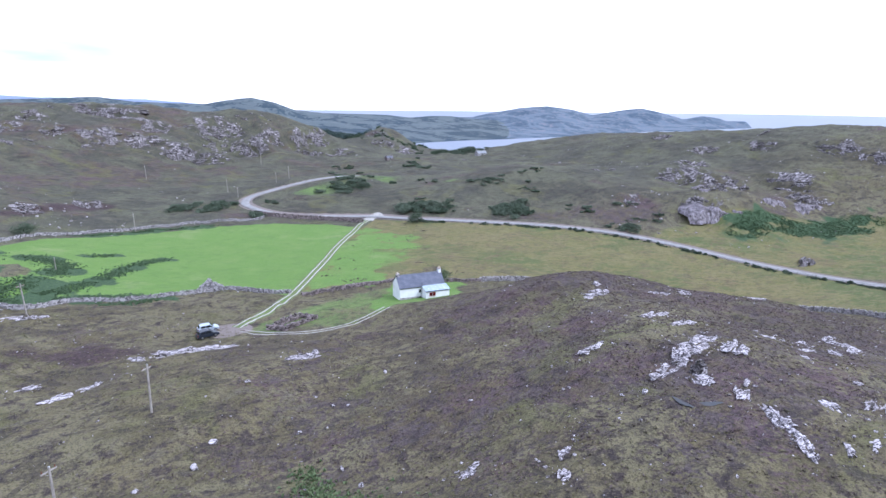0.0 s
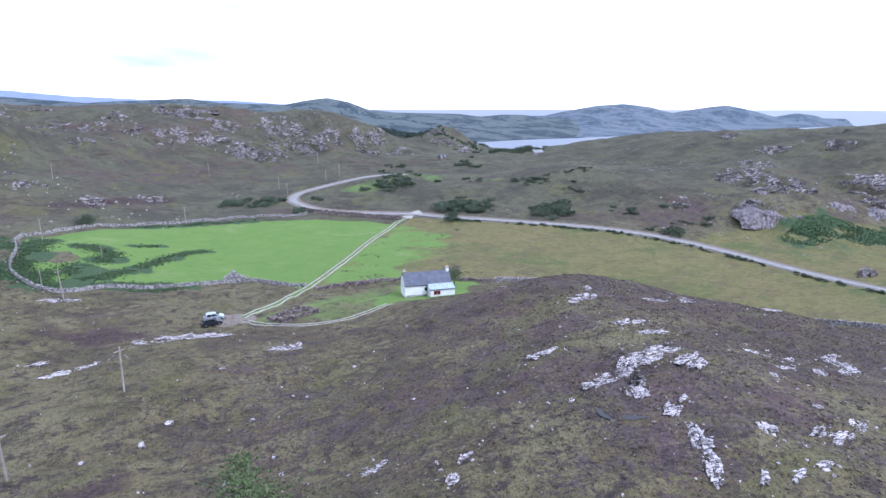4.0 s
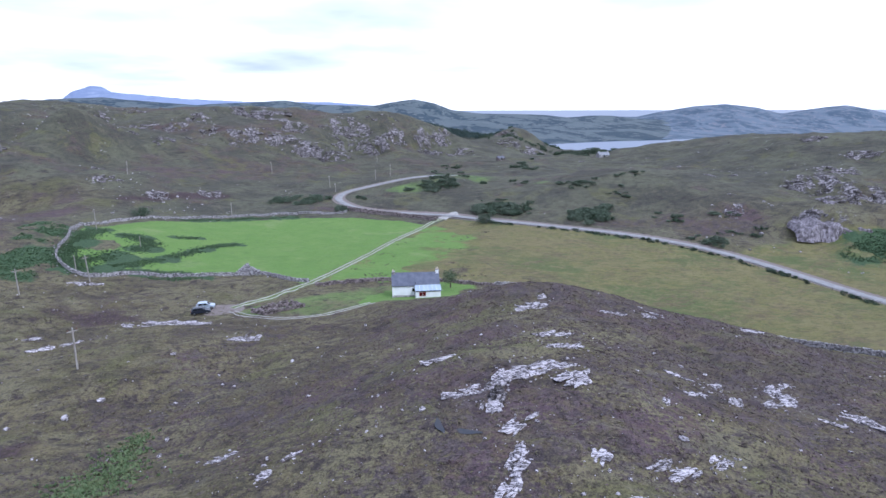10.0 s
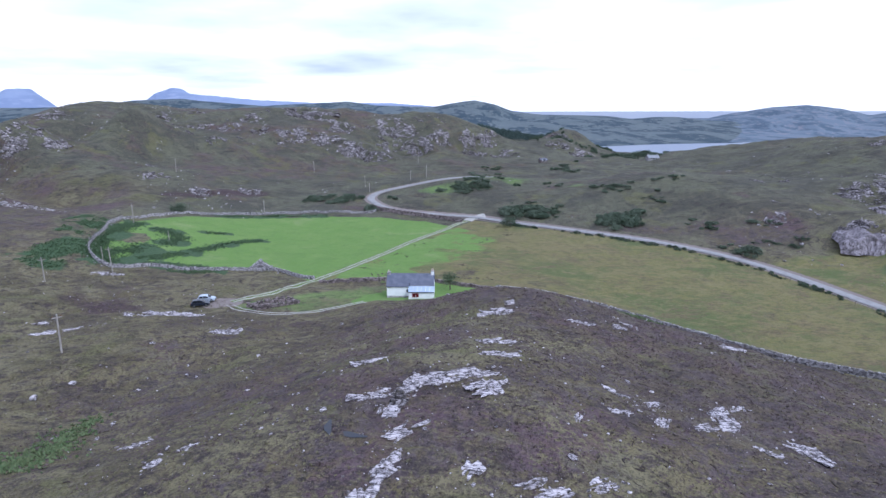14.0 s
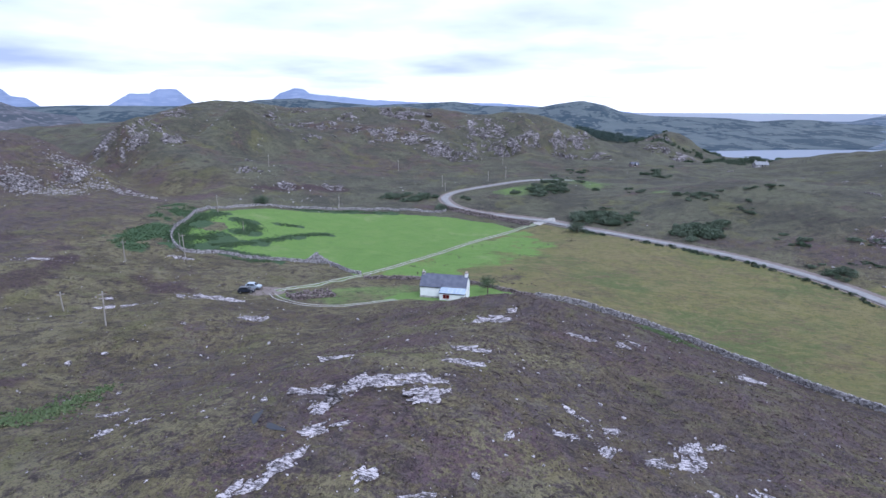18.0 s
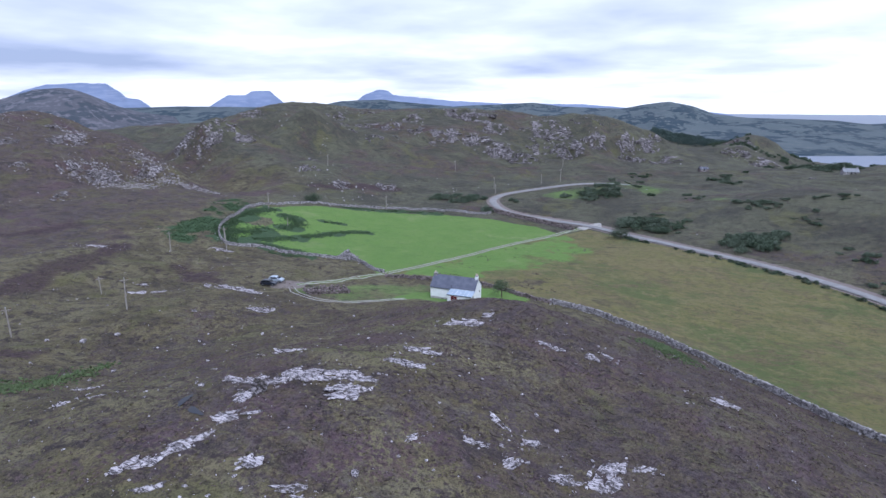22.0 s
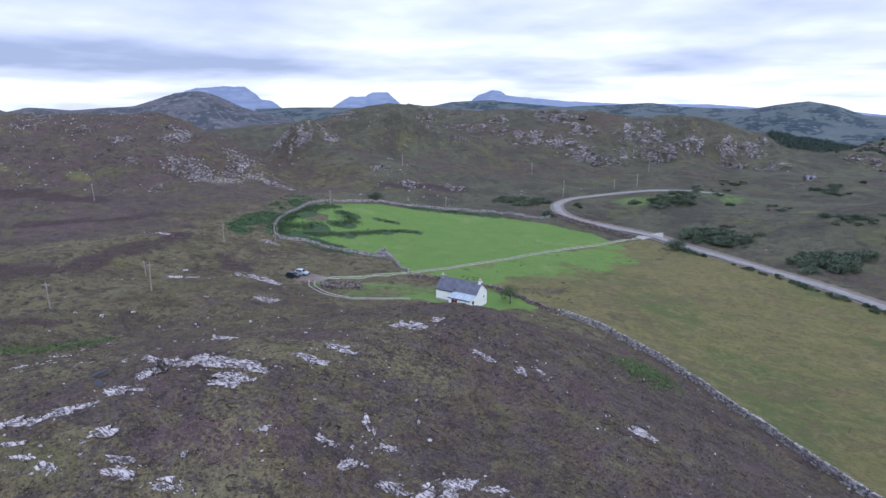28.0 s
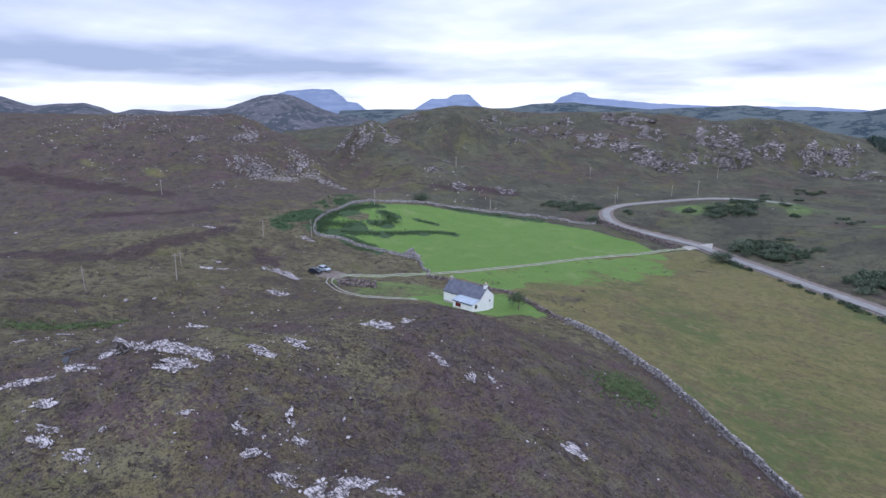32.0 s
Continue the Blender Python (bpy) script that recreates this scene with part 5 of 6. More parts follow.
# x, y, length, width, direction, rise, slabs
HILL_ROCKS = [(4.3, -63.5, 7, 2.2, 20, 0.35, 7), (9.0, -72.8, 7.5, 2.0, 15, 0.5, 8), (12.0, -71.6, 3.0, 2.4, 40, 0.8, 5), (15.5, -70.2, 5.5, 3.0, 20, 0.45, 8), (19.0, -68.6, 5.5, 2.6, 10, 0.45, 7), (20.0, -72.2, 4.2, 3.2, 30, 0.45, 7),
              (10.0, -76.2, 1.4, 2.6, 80, 0.4, 3), (12.2, -79.9, 3.6, 2.2, 30, 0.45, 6), (10.8, -85.3, 4.6, 1.9, 65, 0.4, 6), (9.0, -89.3, 4.2, 1.5, 55, 0.4, 5), (18.2, -85.2, 2.8, 2.0, 60, 0.45, 5), (22.8, -86.4, 2.6, 1.5, 30, 0.45, 4),
              (24.6, -87.3, 3.0, 1.5, 20, 0.45, 4), (29.4, -85.3, 3.2, 1.8, 25, 0.4, 4), (23.0, -56.0, 6.5, 2.8, 5, 0.4, 8), (22.0, -62.0, 5.0, 2.2, 10, 0.4, 6), (23.0, -41.5, 5.5, 2.4, 10, 0.35, 5), (25.5, -38.0, 1.6, 1.2, 0, 0.6, 2), (12.5, -91.0, 2.4, 1.0, 50, 0.35, 3), (15.4, -91.2, 1.6, 0.9, 30, 0.35, 2), (19.0, -90.6, 2.0, 0.9, 20, 0.35, 3)]
HILL_ROCKS_EAST = [(36.5, -42.3, 4.5, 1.6, -8, 0.4, 5), (41.8, -41.7, 3.0, 2.0, -25, 0.4, 5), (58.6, -44.6, 5.0, 2.8, -20, 0.5, 7), (35.9, -66.8, 3.6, 1.8, -35, 0.4, 5), (38.6, -67.9, 2.6, 1.4, 20, 0.4, 4), (38.5, -72.5, 2.6, 2.0, 60, 0.5, 3), (34.4, -71.8, 2.2, 1.2, 0, 0.35, 3), (29.2, -74.8, 2.6, 0.9, 60, 0.35, 3),
                   (46.8, -69.0, 5.5, 3.6, 75, 0.5, 10), (47.6, -66.6, 3.0, 2.0, 60, 0.4, 4), (43.6, -72.2, 2.4, 1.6, 20, 0.4, 4), (53.8, -74.4, 6.0, 3.0, -60, 0.45, 8), (48.6, -75.2, 2.2, 1.2, -40, 0.4, 3), (44.4, -40.1, 1.8, 0.8, -30, 0.35, 2), (50.4, -64.8, 2.0, 1.5, 40, 0.4, 3)]
HILL_ROCKS_WEST = [(-7.9, -77.5, 5.2, 1.0, 42, 0.35, 4), (-17.3, -74.6, 2.8, 1.6, 30, 0.35, 4), (-11.4, -81.8, 2.0, 1.2, 40, 0.35, 3), (-43.5, -16.4, 14, 3.4, -4, 0.45, 16), (-51.0, -17.5, 5.0, 2.4, -10, 0.4, 6), (-26.5, -29.5, 5.0, 4.0, 0, 0.4, 9), (-59.5, -28.8, 8.5, 1.6, 30, 0.4, 6), (-74.5, 12.6, 5.5, 2.4, 10, 0.7, 6), (-78.5, 13.2, 3.0, 2.0, 20, 0.5, 4), (-99.0, -9.5, 9.0, 2.4, 15, 0.6, 8), (-66, -24.5, 3.0, 1.2, 10, 0.3, 3)]
for k, (x, y, a, b, t, h, n) in enumerate(HILL_ROCKS):
    outcrop(x, y, a * 1.0, b * 1.0, t, h * 0.32, n * 6, GNEISS, "pale grey bedrock slab bare among hilltop heather", 100 + k, "outcrops on the heather hill")
for k, (x, y, a, b, t, h, n) in enumerate(HILL_ROCKS_EAST):
    outcrop(x, y, a * 1.0, b * 1.0, t, h * 0.32, n * 6, GNEISS, "cracked pale bedrock on the heathery slope", 150 + k, "outcrops on the heather hill")
for k, (x, y, a, b, t, h, n) in enumerate(HILL_ROCKS_WEST):
    outcrop(x, y, a * 1.0, b * 1.0, t, h * 0.32, n * 6, GNEISS, "broken pale bedrock in rough moor grass", 200 + k, "outcrops on the west moor")
for k, (x, y, a, h) in enumerate(CRAGS):
    turn = math.degrees(-math.atan2(25 - x, -115 - y) - 0.35 * math.sin(k * 2.3))
    moorland = x > 120 or x < -215
    outcrop(x, y, a * 1.9, a * 0.85, turn, 0.18 * h + 0.25, 30, CRAG, "lichened grey crag on the moor" if moorland else "weathered grey crag breaking from the far hillside", 300 + k, "crags on the moor" if moorland else "crags on the far hill", "crag", False, 0.6, 0.5)
# lesser crags scattered along the far hillsides
rs = np.random.default_rng(44)
done = 0
while done < 70:
    x, y = rs.uniform(-300, 60), rs.uniform(190, 345)
    h = float(land(x, y))
    if h < 19 or rs.random() > 0.35 + 0.5 * float(fbm(np.array([x]), np.array([y]), 60, 2, 71)[0]):
        continue
    s = 0.8 + 2.6 * rs.random() ** 2
    outcrop(x, y, s * 2.6, s * 1.0, rs.normal(-10, 25), s * 0.25, 16, CRAG, "small grey crag in the far hillside", 900 + done, "crags on the far hill", "crag", False, 0.4, 0.66)
    done += 1
done = 0
while done < 44:
    x, y = (rs.uniform(-350, -190), rs.uniform(-10, 110)) if done % 2 else (rs.uniform(120, 300), rs.uniform(60, 260))
    s = rs.uniform(0.8, 2.6)
    outcrop(x, y, s * 2.8, s * 1.0, rs.normal(-10, 25), s * 0.22, 14, CRAG, "small lichened crag on the moor", 1000 + done, "crags on the moor", "crag", False, 0.4, 0.66)
    done += 1
# the tall slab face above the lower road
def cliff_face(x, y, wide, tall, back, turn, material, label, seed, pieces=3):
    """A smooth rock face leaning back into the hill, cleft from top to foot."""
    r = np.random.default_rng(seed)
    z0 = gz(x, y)
    thing = tagged(empty("cliff", pose(x, y, z0 - 1.1, 0, 0, turn)), label, "cliff")
    edges = np.cumsum(np.r_[0, r.uniform(0.7, 1.4, pieces)])
    edges = (edges / edges[-1] - 0.5) * wide
    for k in range(pieces):
        u, v = np.meshgrid(np.linspace(edges[k] - 0.25, edges[k + 1] + 0.25, 26), np.linspace(0, 1, 30), indexing="ij")
        ragged = 1 + 0.26 * fbm(u[:, :1], 0 * u[:, :1] + seed, 2.6, 3, seed + 5)
        dome = np.clip(1 - (2 * u / wide) ** 2, 0, 1) ** 0.5
        h = tall * (0.45 + 0.55 * dome) * ragged * r.uniform(0.8, 1.06)
        # foot and face first, then the broken crown running back into the slope
        lean = np.where(v < 0.65, v * 0.30, 0.195 + (v - 0.65) ** 1.1 * 2.4)
        zz = np.where(v < 0.65, v / 0.65 * 0.84, 0.84 + 0.16 * np.sin((v - 0.65) / 0.35 * np.pi / 2)) * h
        rough = 0.8 * fbm(u + 50 * k, v * tall * 0.5, 4.5, 4, seed) + 0.45 * np.floor(4 * fbm(u * 1.6, v * tall * 0.9 + 9, 2.4, 3, seed + 2)) / 4
        zz = zz + 0.45 * np.floor(4 * fbm(u * 0.9, v * 9, 2.2, 3, seed + 8)) / 4 * np.minimum(1, 3 * v)
        yy = lean * back + rough - 0.45 * np.cos((u - edges[k]) / (edges[k + 1] - edges[k]) * 2 * np.pi - np.pi)
        n, m = u.shape
        i = np.arange(n * m).reshape(n, m)
        quads = np.stack([i[:-1, :-1], i[1:, :-1], i[1:, 1:], i[:-1, 1:]], -1).reshape(-1, 4)
        sheet("slab", np.stack([u, yy, zz], -1).reshape(-1, 3), [tuple(q) for q in quads.tolist()], material, thing, smooth=False)
    return thing


cliff_face(151, 44.5, 25, 6.0, 13, -16, CLIFF, "tall smooth cliff with purple-grey streaks beside the road", 501, 4)
cliff_face(168, 61, 16, 2.6, 11, -16, CLIFF, "rounded crag above the roadside cliff", 502, 3)
cliff_face(180, 46, 22, 3.4, 9, -6, CLIFF, "long low cliff over the bracken", 503, 4)
cliff_face(203, 42, 20, 3.4, 9, 4, CLIFF, "long low cliff over the bracken", 504, 4)
outcrop(143, 1, 9, 5, 10, 1.4, 30, CRAG, "low rock hump beside the road verge", 505, sink=0.3)

# ---- plants ----
def quick(name, co, tris, material, parent=None):
    """A mesh of triangles, laid in at once."""
    me = bpy.data.meshes.new(name)
    me.vertices.add(len(co))
    me.vertices.foreach_set("co", np.asarray(co, np.float32).ravel())
    me.loops.add(tris.size)
    me.loops.foreach_set("vertex_index", tris.ravel().astype(np.int32))
    me.polygons.add(len(tris))
    me.polygons.foreach_set("loop_start", np.arange(0, tris.size, 3).astype(np.int32))
    me.update(calc_edges=True)
    me.materials.append(material)
    ob = new(name, me)
    ob.parent = parent
    return ob


def tufts(name, x, y, size, height, blades, material, label, category, seed, lean=0.9):
    """Clumps of blades or sprigs, each a bent sliver, on the ground."""
    r = np.random.default_rng(seed)
    n = len(x)
    z = ground_z(x, y)
    s, h = size * r.uniform(0.6, 1.5, n), height * r.uniform(0.6, 1.4, n)
    turn = r.uniform(0, 2 * np.pi, (n, blades))
    out = r.uniform(0.25, 1.0, (n, blades)) * lean
    c, d = np.cos(turn), np.sin(turn)
    bx, by = x[:, None] + c * s[:, None] * 0.25, y[:, None] + d * s[:, None] * 0.25
    wide = s[:, None] * r.uniform(0.25, 0.5, (n, blades))
    tx, ty = x[:, None] + c * s[:, None] * out, y[:, None] + d * s[:, None] * out
    tz = z[:, None] + h[:, None] * r.uniform(0.5, 1.0, (n, blades))
    bz = z[:, None] - 0.05 + 0 * c
    a = np.stack([bx - d * wide, by + c * wide, bz + h[:, None] * 0.25 * r.random((n, blades))], -1)
    b = np.stack([bx + d * wide, by - c * wide, bz + h[:, None] * 0.25 * r.random((n, blades))], -1)
    t = np.stack([tx, ty, tz], -1)
    co = np.stack([a, b, t], 2).reshape(-1, 3)
    return tagged(quick(name, co, np.arange(len(co)).reshape(-1, 3), material), label, category, kind="stuff")


def spread(n, x0, x1, y0, y1, seed, keep=None):
    r = np.random.default_rng(seed)
    x, y = r.uniform(x0, x1, n), r.uniform(y0, y1, n)
    if keep is not None:
        k = keep(x, y, r)
        x, y = x[k], y[k]
    return x, y


def on_moor(x, y):
    return (inside(x, y, PASTURE) < -0.5) & (inside(x, y, LAWN) < -0.5) & (inside(x, y, MEADOW) < -0.5) & (far_from(x, y, ROAD) > 4) & (far_from(x, y, TRACK) > 1.8)


def heathery(x, y):
    return np.clip(0.15 + 0.75 * np.exp(-(((x - 36) / 50) ** 2 + ((y + 48) / 44) ** 2)) + 0.5 * fbm(x, y, 38, 3, 31), 0, 1)


x, y = spread(95000, -75, 105, -112, -2, 21, lambda x, y, r: on_moor(x, y) & (r.random(len(x)) < heathery(x, y) * 1.1) & (fbm(x, y, 3.2, 3, 41) > -0.25))
tufts("heather", x, y, 0.27, 0.09, 6, LING, "brown-purple heather clumps over the hill", "heather", 22)
x, y = spread(80000, -100, 105, -112, 20, 23, lambda x, y, r: on_moor(x, y) & (r.random(len(x)) > heathery(x, y) * 0.9) & (fbm(x, y, 2.6, 3, 43) > -0.2))
tufts("moor_grass", x, y, 0.27, 0.09, 5, SEDGE, "olive and straw moor grass tussocks", "grass", 24)
x, y = spread(36000, 0, 135, -60, 108, 25, lambda x, y, r: (inside(x, y, PASTURE) > 0.5) & (inside(x, y, SWARD) < -2) & (fbm(x, y, 9, 3, 47) > -0.12))
tufts("pasture_rushes", x, y, 0.20, 0.07, 4, RUSH, "tan and green rushes in the rough pasture", "rushes", 26)
x, y = spread(5200, -20, 40, 22, 112, 27, lambda x, y, r: (inside(x, y, PASTURE) > 0.5) & (fbm(x, y, 5, 3, 49) > 0.40) & (far_from(x, y, TRACK) > 2.2))
tufts("sedge_clumps", x, y, 0.45, 0.16, 6, LING, "dark rush clumps dotting bright grass", "rushes", 28)

fx, fy = [], []
rf = np.random.default_rng(31)
for cx, cy, a, b in FERNS:
    n = int(a * b * 13)
    t, q = rf.uniform(0, 2 * np.pi, n), np.sqrt(rf.uniform(0, 1.25, n))
    fx.append(cx + a * q * np.cos(t))
    fy.append(cy + b * q * np.sin(t))
fx, fy = np.concatenate(fx), np.concatenate(fy)
for line, half in FERN_BANDS:
    c = curve_points(line, 0.5)
    n = int(len(c) * half * 8)
    k = rf.integers(len(c), size=n)
    fx = np.concatenate([fx, c[k, 0] + rf.normal(0, 0.55 * half + 0.3, n)])
    fy = np.concatenate([fy, c[k, 1] + rf.normal(0, 0.55 * half + 0.3, n)])
ok = (fbm(fx, fy, 5.5, 4, 61) < np.where(fx > 100, 0.3, 0.2)) & (far_from(fx, fy, ROAD) > 3)
tufts("bracken", fx[ok], fy[ok], 0.42, 0.26, 7, FERN, "green bracken in dense patches", "bracken", 32)
gx, gy = [], []
for cx, cy, a, b in FRESH_FERNS:
    n = int(a * b * (55 if cx > 0 else 24))
    gx.append(cx + a * 0.55 * rf.normal(size=n))
    gy.append(cy + b * 0.55 * rf.normal(size=n))
gx, gy = np.concatenate(gx), np.concatenate(gy)
ok = inside(gx, gy, PASTURE) < -1.5
tufts("young_bracken", gx[ok], gy[ok], 0.34, 0.26, 6, FRESH, "fresh yellow-green bracken among heather", "bracken", 33)


def leafy(centres, radii, n, size, r, flat=0.8):
    """Leaves as small bent plates on the outside of several clumps."""
    pick = r.integers(len(centres), size=n)
    d = r.normal(size=(n, 3))
    d /= np.linalg.norm(d, axis=1)[:, None]
    rad = radii[pick] * np.cbrt(r.uniform(0.25, 1.0, n)) * (1 + 0.25 * r.normal(size=n))
    c = centres[pick] + d * rad[:, None] * (1, 1, flat)
    u = r.normal(size=(n, 3)) + d * 0.4
    v = np.cross(u, r.normal(size=(n, 3)))
    u /= np.linalg.norm(u, axis=1)[:, None]
    v /= np.linalg.norm(v, axis=1)[:, None]
    s = size * r.uniform(0.5, 1.3, n)[:, None]
    co = np.stack([c - u * s, c + v * s * 0.6, c + u * s, c - v * s * 0.6], 1).reshape(-1, 3)
    k = np.arange(n)[:, None] * 4
    return co, np.concatenate([k + (0, 1, 2), k + (0, 2, 3)])


def shrub(x, y, wide, tall, seed, label, material, name="bush", group="", trunk=False, leaf=0.16, n=None):
    r = np.random.default_rng(seed)
    thing = tagged(empty(name, pose(x, y, gz(x, y) - 0.05)), label, "tree" if trunk else "bush", group)
    lobes = 5 + int(wide * 1.5)
    ang, q = r.uniform(0, 2 * np.pi, lobes), np.sqrt(r.random(lobes))
    lift = tall * (0.4 if leaf < 0.15 else 0.05) if trunk else 0.0
    cz = lift + (tall - lift) * r.uniform(0.25, 0.75, lobes) * (1 - 0.35 * q)
    cen = np.stack([wide / 2 * q * np.cos(ang) * 0.8, wide / 2 * q * np.sin(ang) * 0.8, cz], -1)
    rad = r.uniform(0.20, 0.36, lobes) * min(wide, tall * 1.3)
    bm = bmesh.new()
    stems = 1 if trunk else 4
    for k in range(stems):
        top = Vector((r.normal(0, 0.12), r.normal(0, 0.12), tall * (0.55 if trunk else 0.3)))
        foot = Vector((0, 0, -0.1)) if trunk else Vector((r.normal(0, wide * 0.12), r.normal(0, wide * 0.12), -0.1))
        rod(0.035 * tall if trunk else 0.05, 0.02 * tall if trunk else 0.03, foot, top, 8, bm)
        for c in cen[k::stems]:
            rod(0.014 * tall, 0.004 * tall, foot.lerp(top, 0.8), c, 6, bm)
    part("trunk" if trunk else "stem", bm, BARK, thing)
    co, tris = leafy(cen, rad, n or int(260 + 90 * wide * tall), leaf, r)
    co[:, 2] = np.maximum(co[:, 2], 0.02)
    quick("crown", co, tris, material, thing)
    return thing


shrub(15.0, 10.5, 4.6, 5.0, 61, "wind-bent rowan tree beside the cottage gable", ROWAN, "rowan_tree", trunk=True, leaf=0.12, n=2300)
shrub(-94, 90, 7.5, 4.6, 62, "dark round thorn tree against the field wall", LEAF, "thorn_tree", trunk=True, n=2600)
shrub(38.2, 94, 7.4, 5.2, 63, "dark round thorn tree beside the road", LEAF, "thorn_tree", trunk=True, n=2600)
# scrub thickets: x, y, half-widths, bushes, height
THICKETS = [(47, 111, 11, 8, 30, 3.0), (47, 121, 8, 6, 8, 1.6), (89, 129, 12, 7, 16, 1.7), (114, 129, 10, 4, 10, 1.6), (81, 90, 8, 8, 20, 3.2), (108, 81, 7, 7, 9, 1.6), (120, 60, 13, 6, 14, 1.5), (112, 53, 3, 2, 3, 2.8), (84, 224, 10, 12, 8, 2.2),
            (23, 156, 9, 11, 28, 2.6), (13, 152, 6, 4, 6, 1.8), (34, 198, 9, 9, 12, 1.8), (36, 232, 8, 8, 6, 2.0), (54, 102, 4, 3, 4, 2.0), (-41, 140, 13, 6, 24, 3.0), (30, 172, 10, 7, 16, 1.6), (84, 128, 7, 4, 12, 1.4), (103, 113, 6, 5, 8, 1.6), (88, 97, 7, 6, 14, 2.7), (-20, 125, 4, 3, 6, 3.0), (-14, 139, 3, 4, 4, 1.6), (-10, 165, 4, 3, 4, 1.2), (152, 290, 16, 9, 14, 3.6), (160, 335, 18, 12, 10, 4.2), (148, 300, 24, 6, 12, 3.8), (130, 75, 8, 5, 6, 1.5), (60, 150, 8, 6, 5, 1.4)]
SCRUB_FAR = [(143, 330, 9, 4.0), (152, 335, 10, 4.5), (163, 333, 9, 4.0), (135, 322, 7, 3.0), (172, 328, 9, 3.6), (182, 325, 8, 3.2), (77, 221, 7, 2.0), (41, 229, 7, 2.0), (110, 76, 5, 1.6), (47, 155, 5, 1.5), (128, 300, 6, 2.4), (118, 312, 6, 2.5), (98, 260, 4, 1.5)]
rk = np.random.default_rng(66)
bushes = [shrub(0, -300, w, h, 700 + k, "low dark gorse and willow scrub on the slope", LEAF if k % 2 else WILLOW, "scrub_bush", "scrub along the road", leaf=0.15, n=1300) for k, (w, h) in enumerate(((4.0, 1.9), (5.4, 1.7), (3.4, 2.1), (6.4, 1.9), (4.6, 1.4)))]
for k, (x, y, a, b, n, h) in enumerate(THICKETS):
    for j in range(int(n * 0.92)):
        t, q = rk.uniform(0, 6.28), math.sqrt(rk.random())
        bx, by = x + 1.12 * a * q * math.cos(t), y + 1.12 * b * q * math.sin(t)
        proto, size = rk.integers(5), (0.45 + 1.0 * rk.random() ** 1.4) * h / 2.0
        if float(far_from(np.array([bx]), np.array([by]), ROAD)[0]) < 3.0 + 1.6 * size:
            continue
        m = pose(bx, by, gz(bx, by) - 0.05, 0, 0, rk.uniform(0, 360)) @ Matrix.Diagonal((size * rk.uniform(0.9, 1.5), size * rk.uniform(0.8, 1.2), size * 0.78, 1))
        copy_thing(bushes[proto], m)
for k, b in enumerate(bushes):
    x, y = 47 + 3.5 * k, 112 + 2.4 * math.sin(2.0 * k)
    b.matrix_basis = pose(x, y, gz(x, y) - 0.05, 0, 0, 40 * k)
for k, (x, y, w, h) in enumerate(SCRUB_FAR):
    shrub(x, y, w, h, 800 + k, "dark birch scrub beside the far house", LEAF, "scrub_bush", "scrub by the loch", leaf=0.28)
re = np.random.default_rng(90)
small = [shrub(60, 78.5 + k, w, h, 850 + k, "small dark verge bush by the fence", LEAF, "verge_bush", "bushes on the verge", leaf=0.12, n=260) for k, (w, h) in enumerate(((1.6, 0.8), (2.4, 0.9), (1.1, 0.9)))]
for k in range(230):
    i = int(len(ROAD) * re.uniform(0.10, 0.58))
    a, b = ROAD[i], ROAD[i + 1]
    t = (b - a) / np.linalg.norm(b - a)
    p = a + np.array([-t[1], t[0]]) * (3.9 + re.uniform(-0.5, 1.6)) + t * re.uniform(-1, 1)
    size = 0.35 + 1.0 * re.random() ** 1.5
    if fbm(p[:1], p[1:], 16, 2, 93)[0] < -0.36:
        continue
    copy_thing(small[k % 3], pose(p[0], p[1], gz(p[0], p[1]) - 0.05, 0, 0, re.uniform(0, 360)) @ Matrix.Diagonal((size * 1.2, size * 1.2, size, 1)))
for k, s in enumerate(small):
    s.matrix_basis = pose(57 + 9 * k, 82 - 6.5 * k, gz(57 + 9 * k, 82 - 6.5 * k) - 0.05)

# loose stones over the hill, thick round the outcrops
def strew(name, x, y, least, most, power, material, label, seed, flat=0.6):
    r = np.random.default_rng(seed)
    kinds = [chipped(BALL1[0], r) for _ in range(24)]
    z = ground_z(x, y)
    vs, fs = [], []
    tri = np.array(BALL1[1])
    for k in range(len(x)):
        s = least + (most - least) * r.random() ** power
        v = kinds[k % 24] * (s, s * r.uniform(0.5, 0.9), s * r.uniform(0.6, 1.1) * flat)
        t = r.uniform(0, 6.28)
        vs.append(np.column_stack([x[k] + v[:, 0] * math.cos(t) - v[:, 1] * math.sin(t), y[k] + v[:, 0] * math.sin(t) + v[:, 1] * math.cos(t), z[k] + v[:, 2] + s * 0.12]))
        fs.append(tri + k * len(v))
    return tagged(quick(name, np.vstack(vs), np.vstack(fs), material), label, "stones", kind="stuff")


x, y = spread(4200, -110, 110, -110, 22, 78, lambda x, y, r: on_moor(x, y) & (fbm(x, y, 14, 3, 53) + 0.5 * fbm(x, y, 3, 2, 54) > 0.02))
rs = np.random.default_rng(80)
ax, ay = [x], [y]
for cx, cy, a, b, t, h, n in HILL_ROCKS + HILL_ROCKS_EAST + HILL_ROCKS_WEST:
    k = int(10 + 5 * a)
    u, w = rs.normal(0, 0.55 * a, k), rs.normal(0, 0.75 * b, k)
    ca, sa = math.cos(radians(t)), math.sin(radians(t))
    ax.append(cx + u * ca - w * sa)
    ay.append(cy + u * sa + w * ca)
strew("loose_stones", np.concatenate(ax), np.concatenate(ay), 0.06, 0.34, 5, GNEISS, "pale stones scattered through heather and grass", 77)
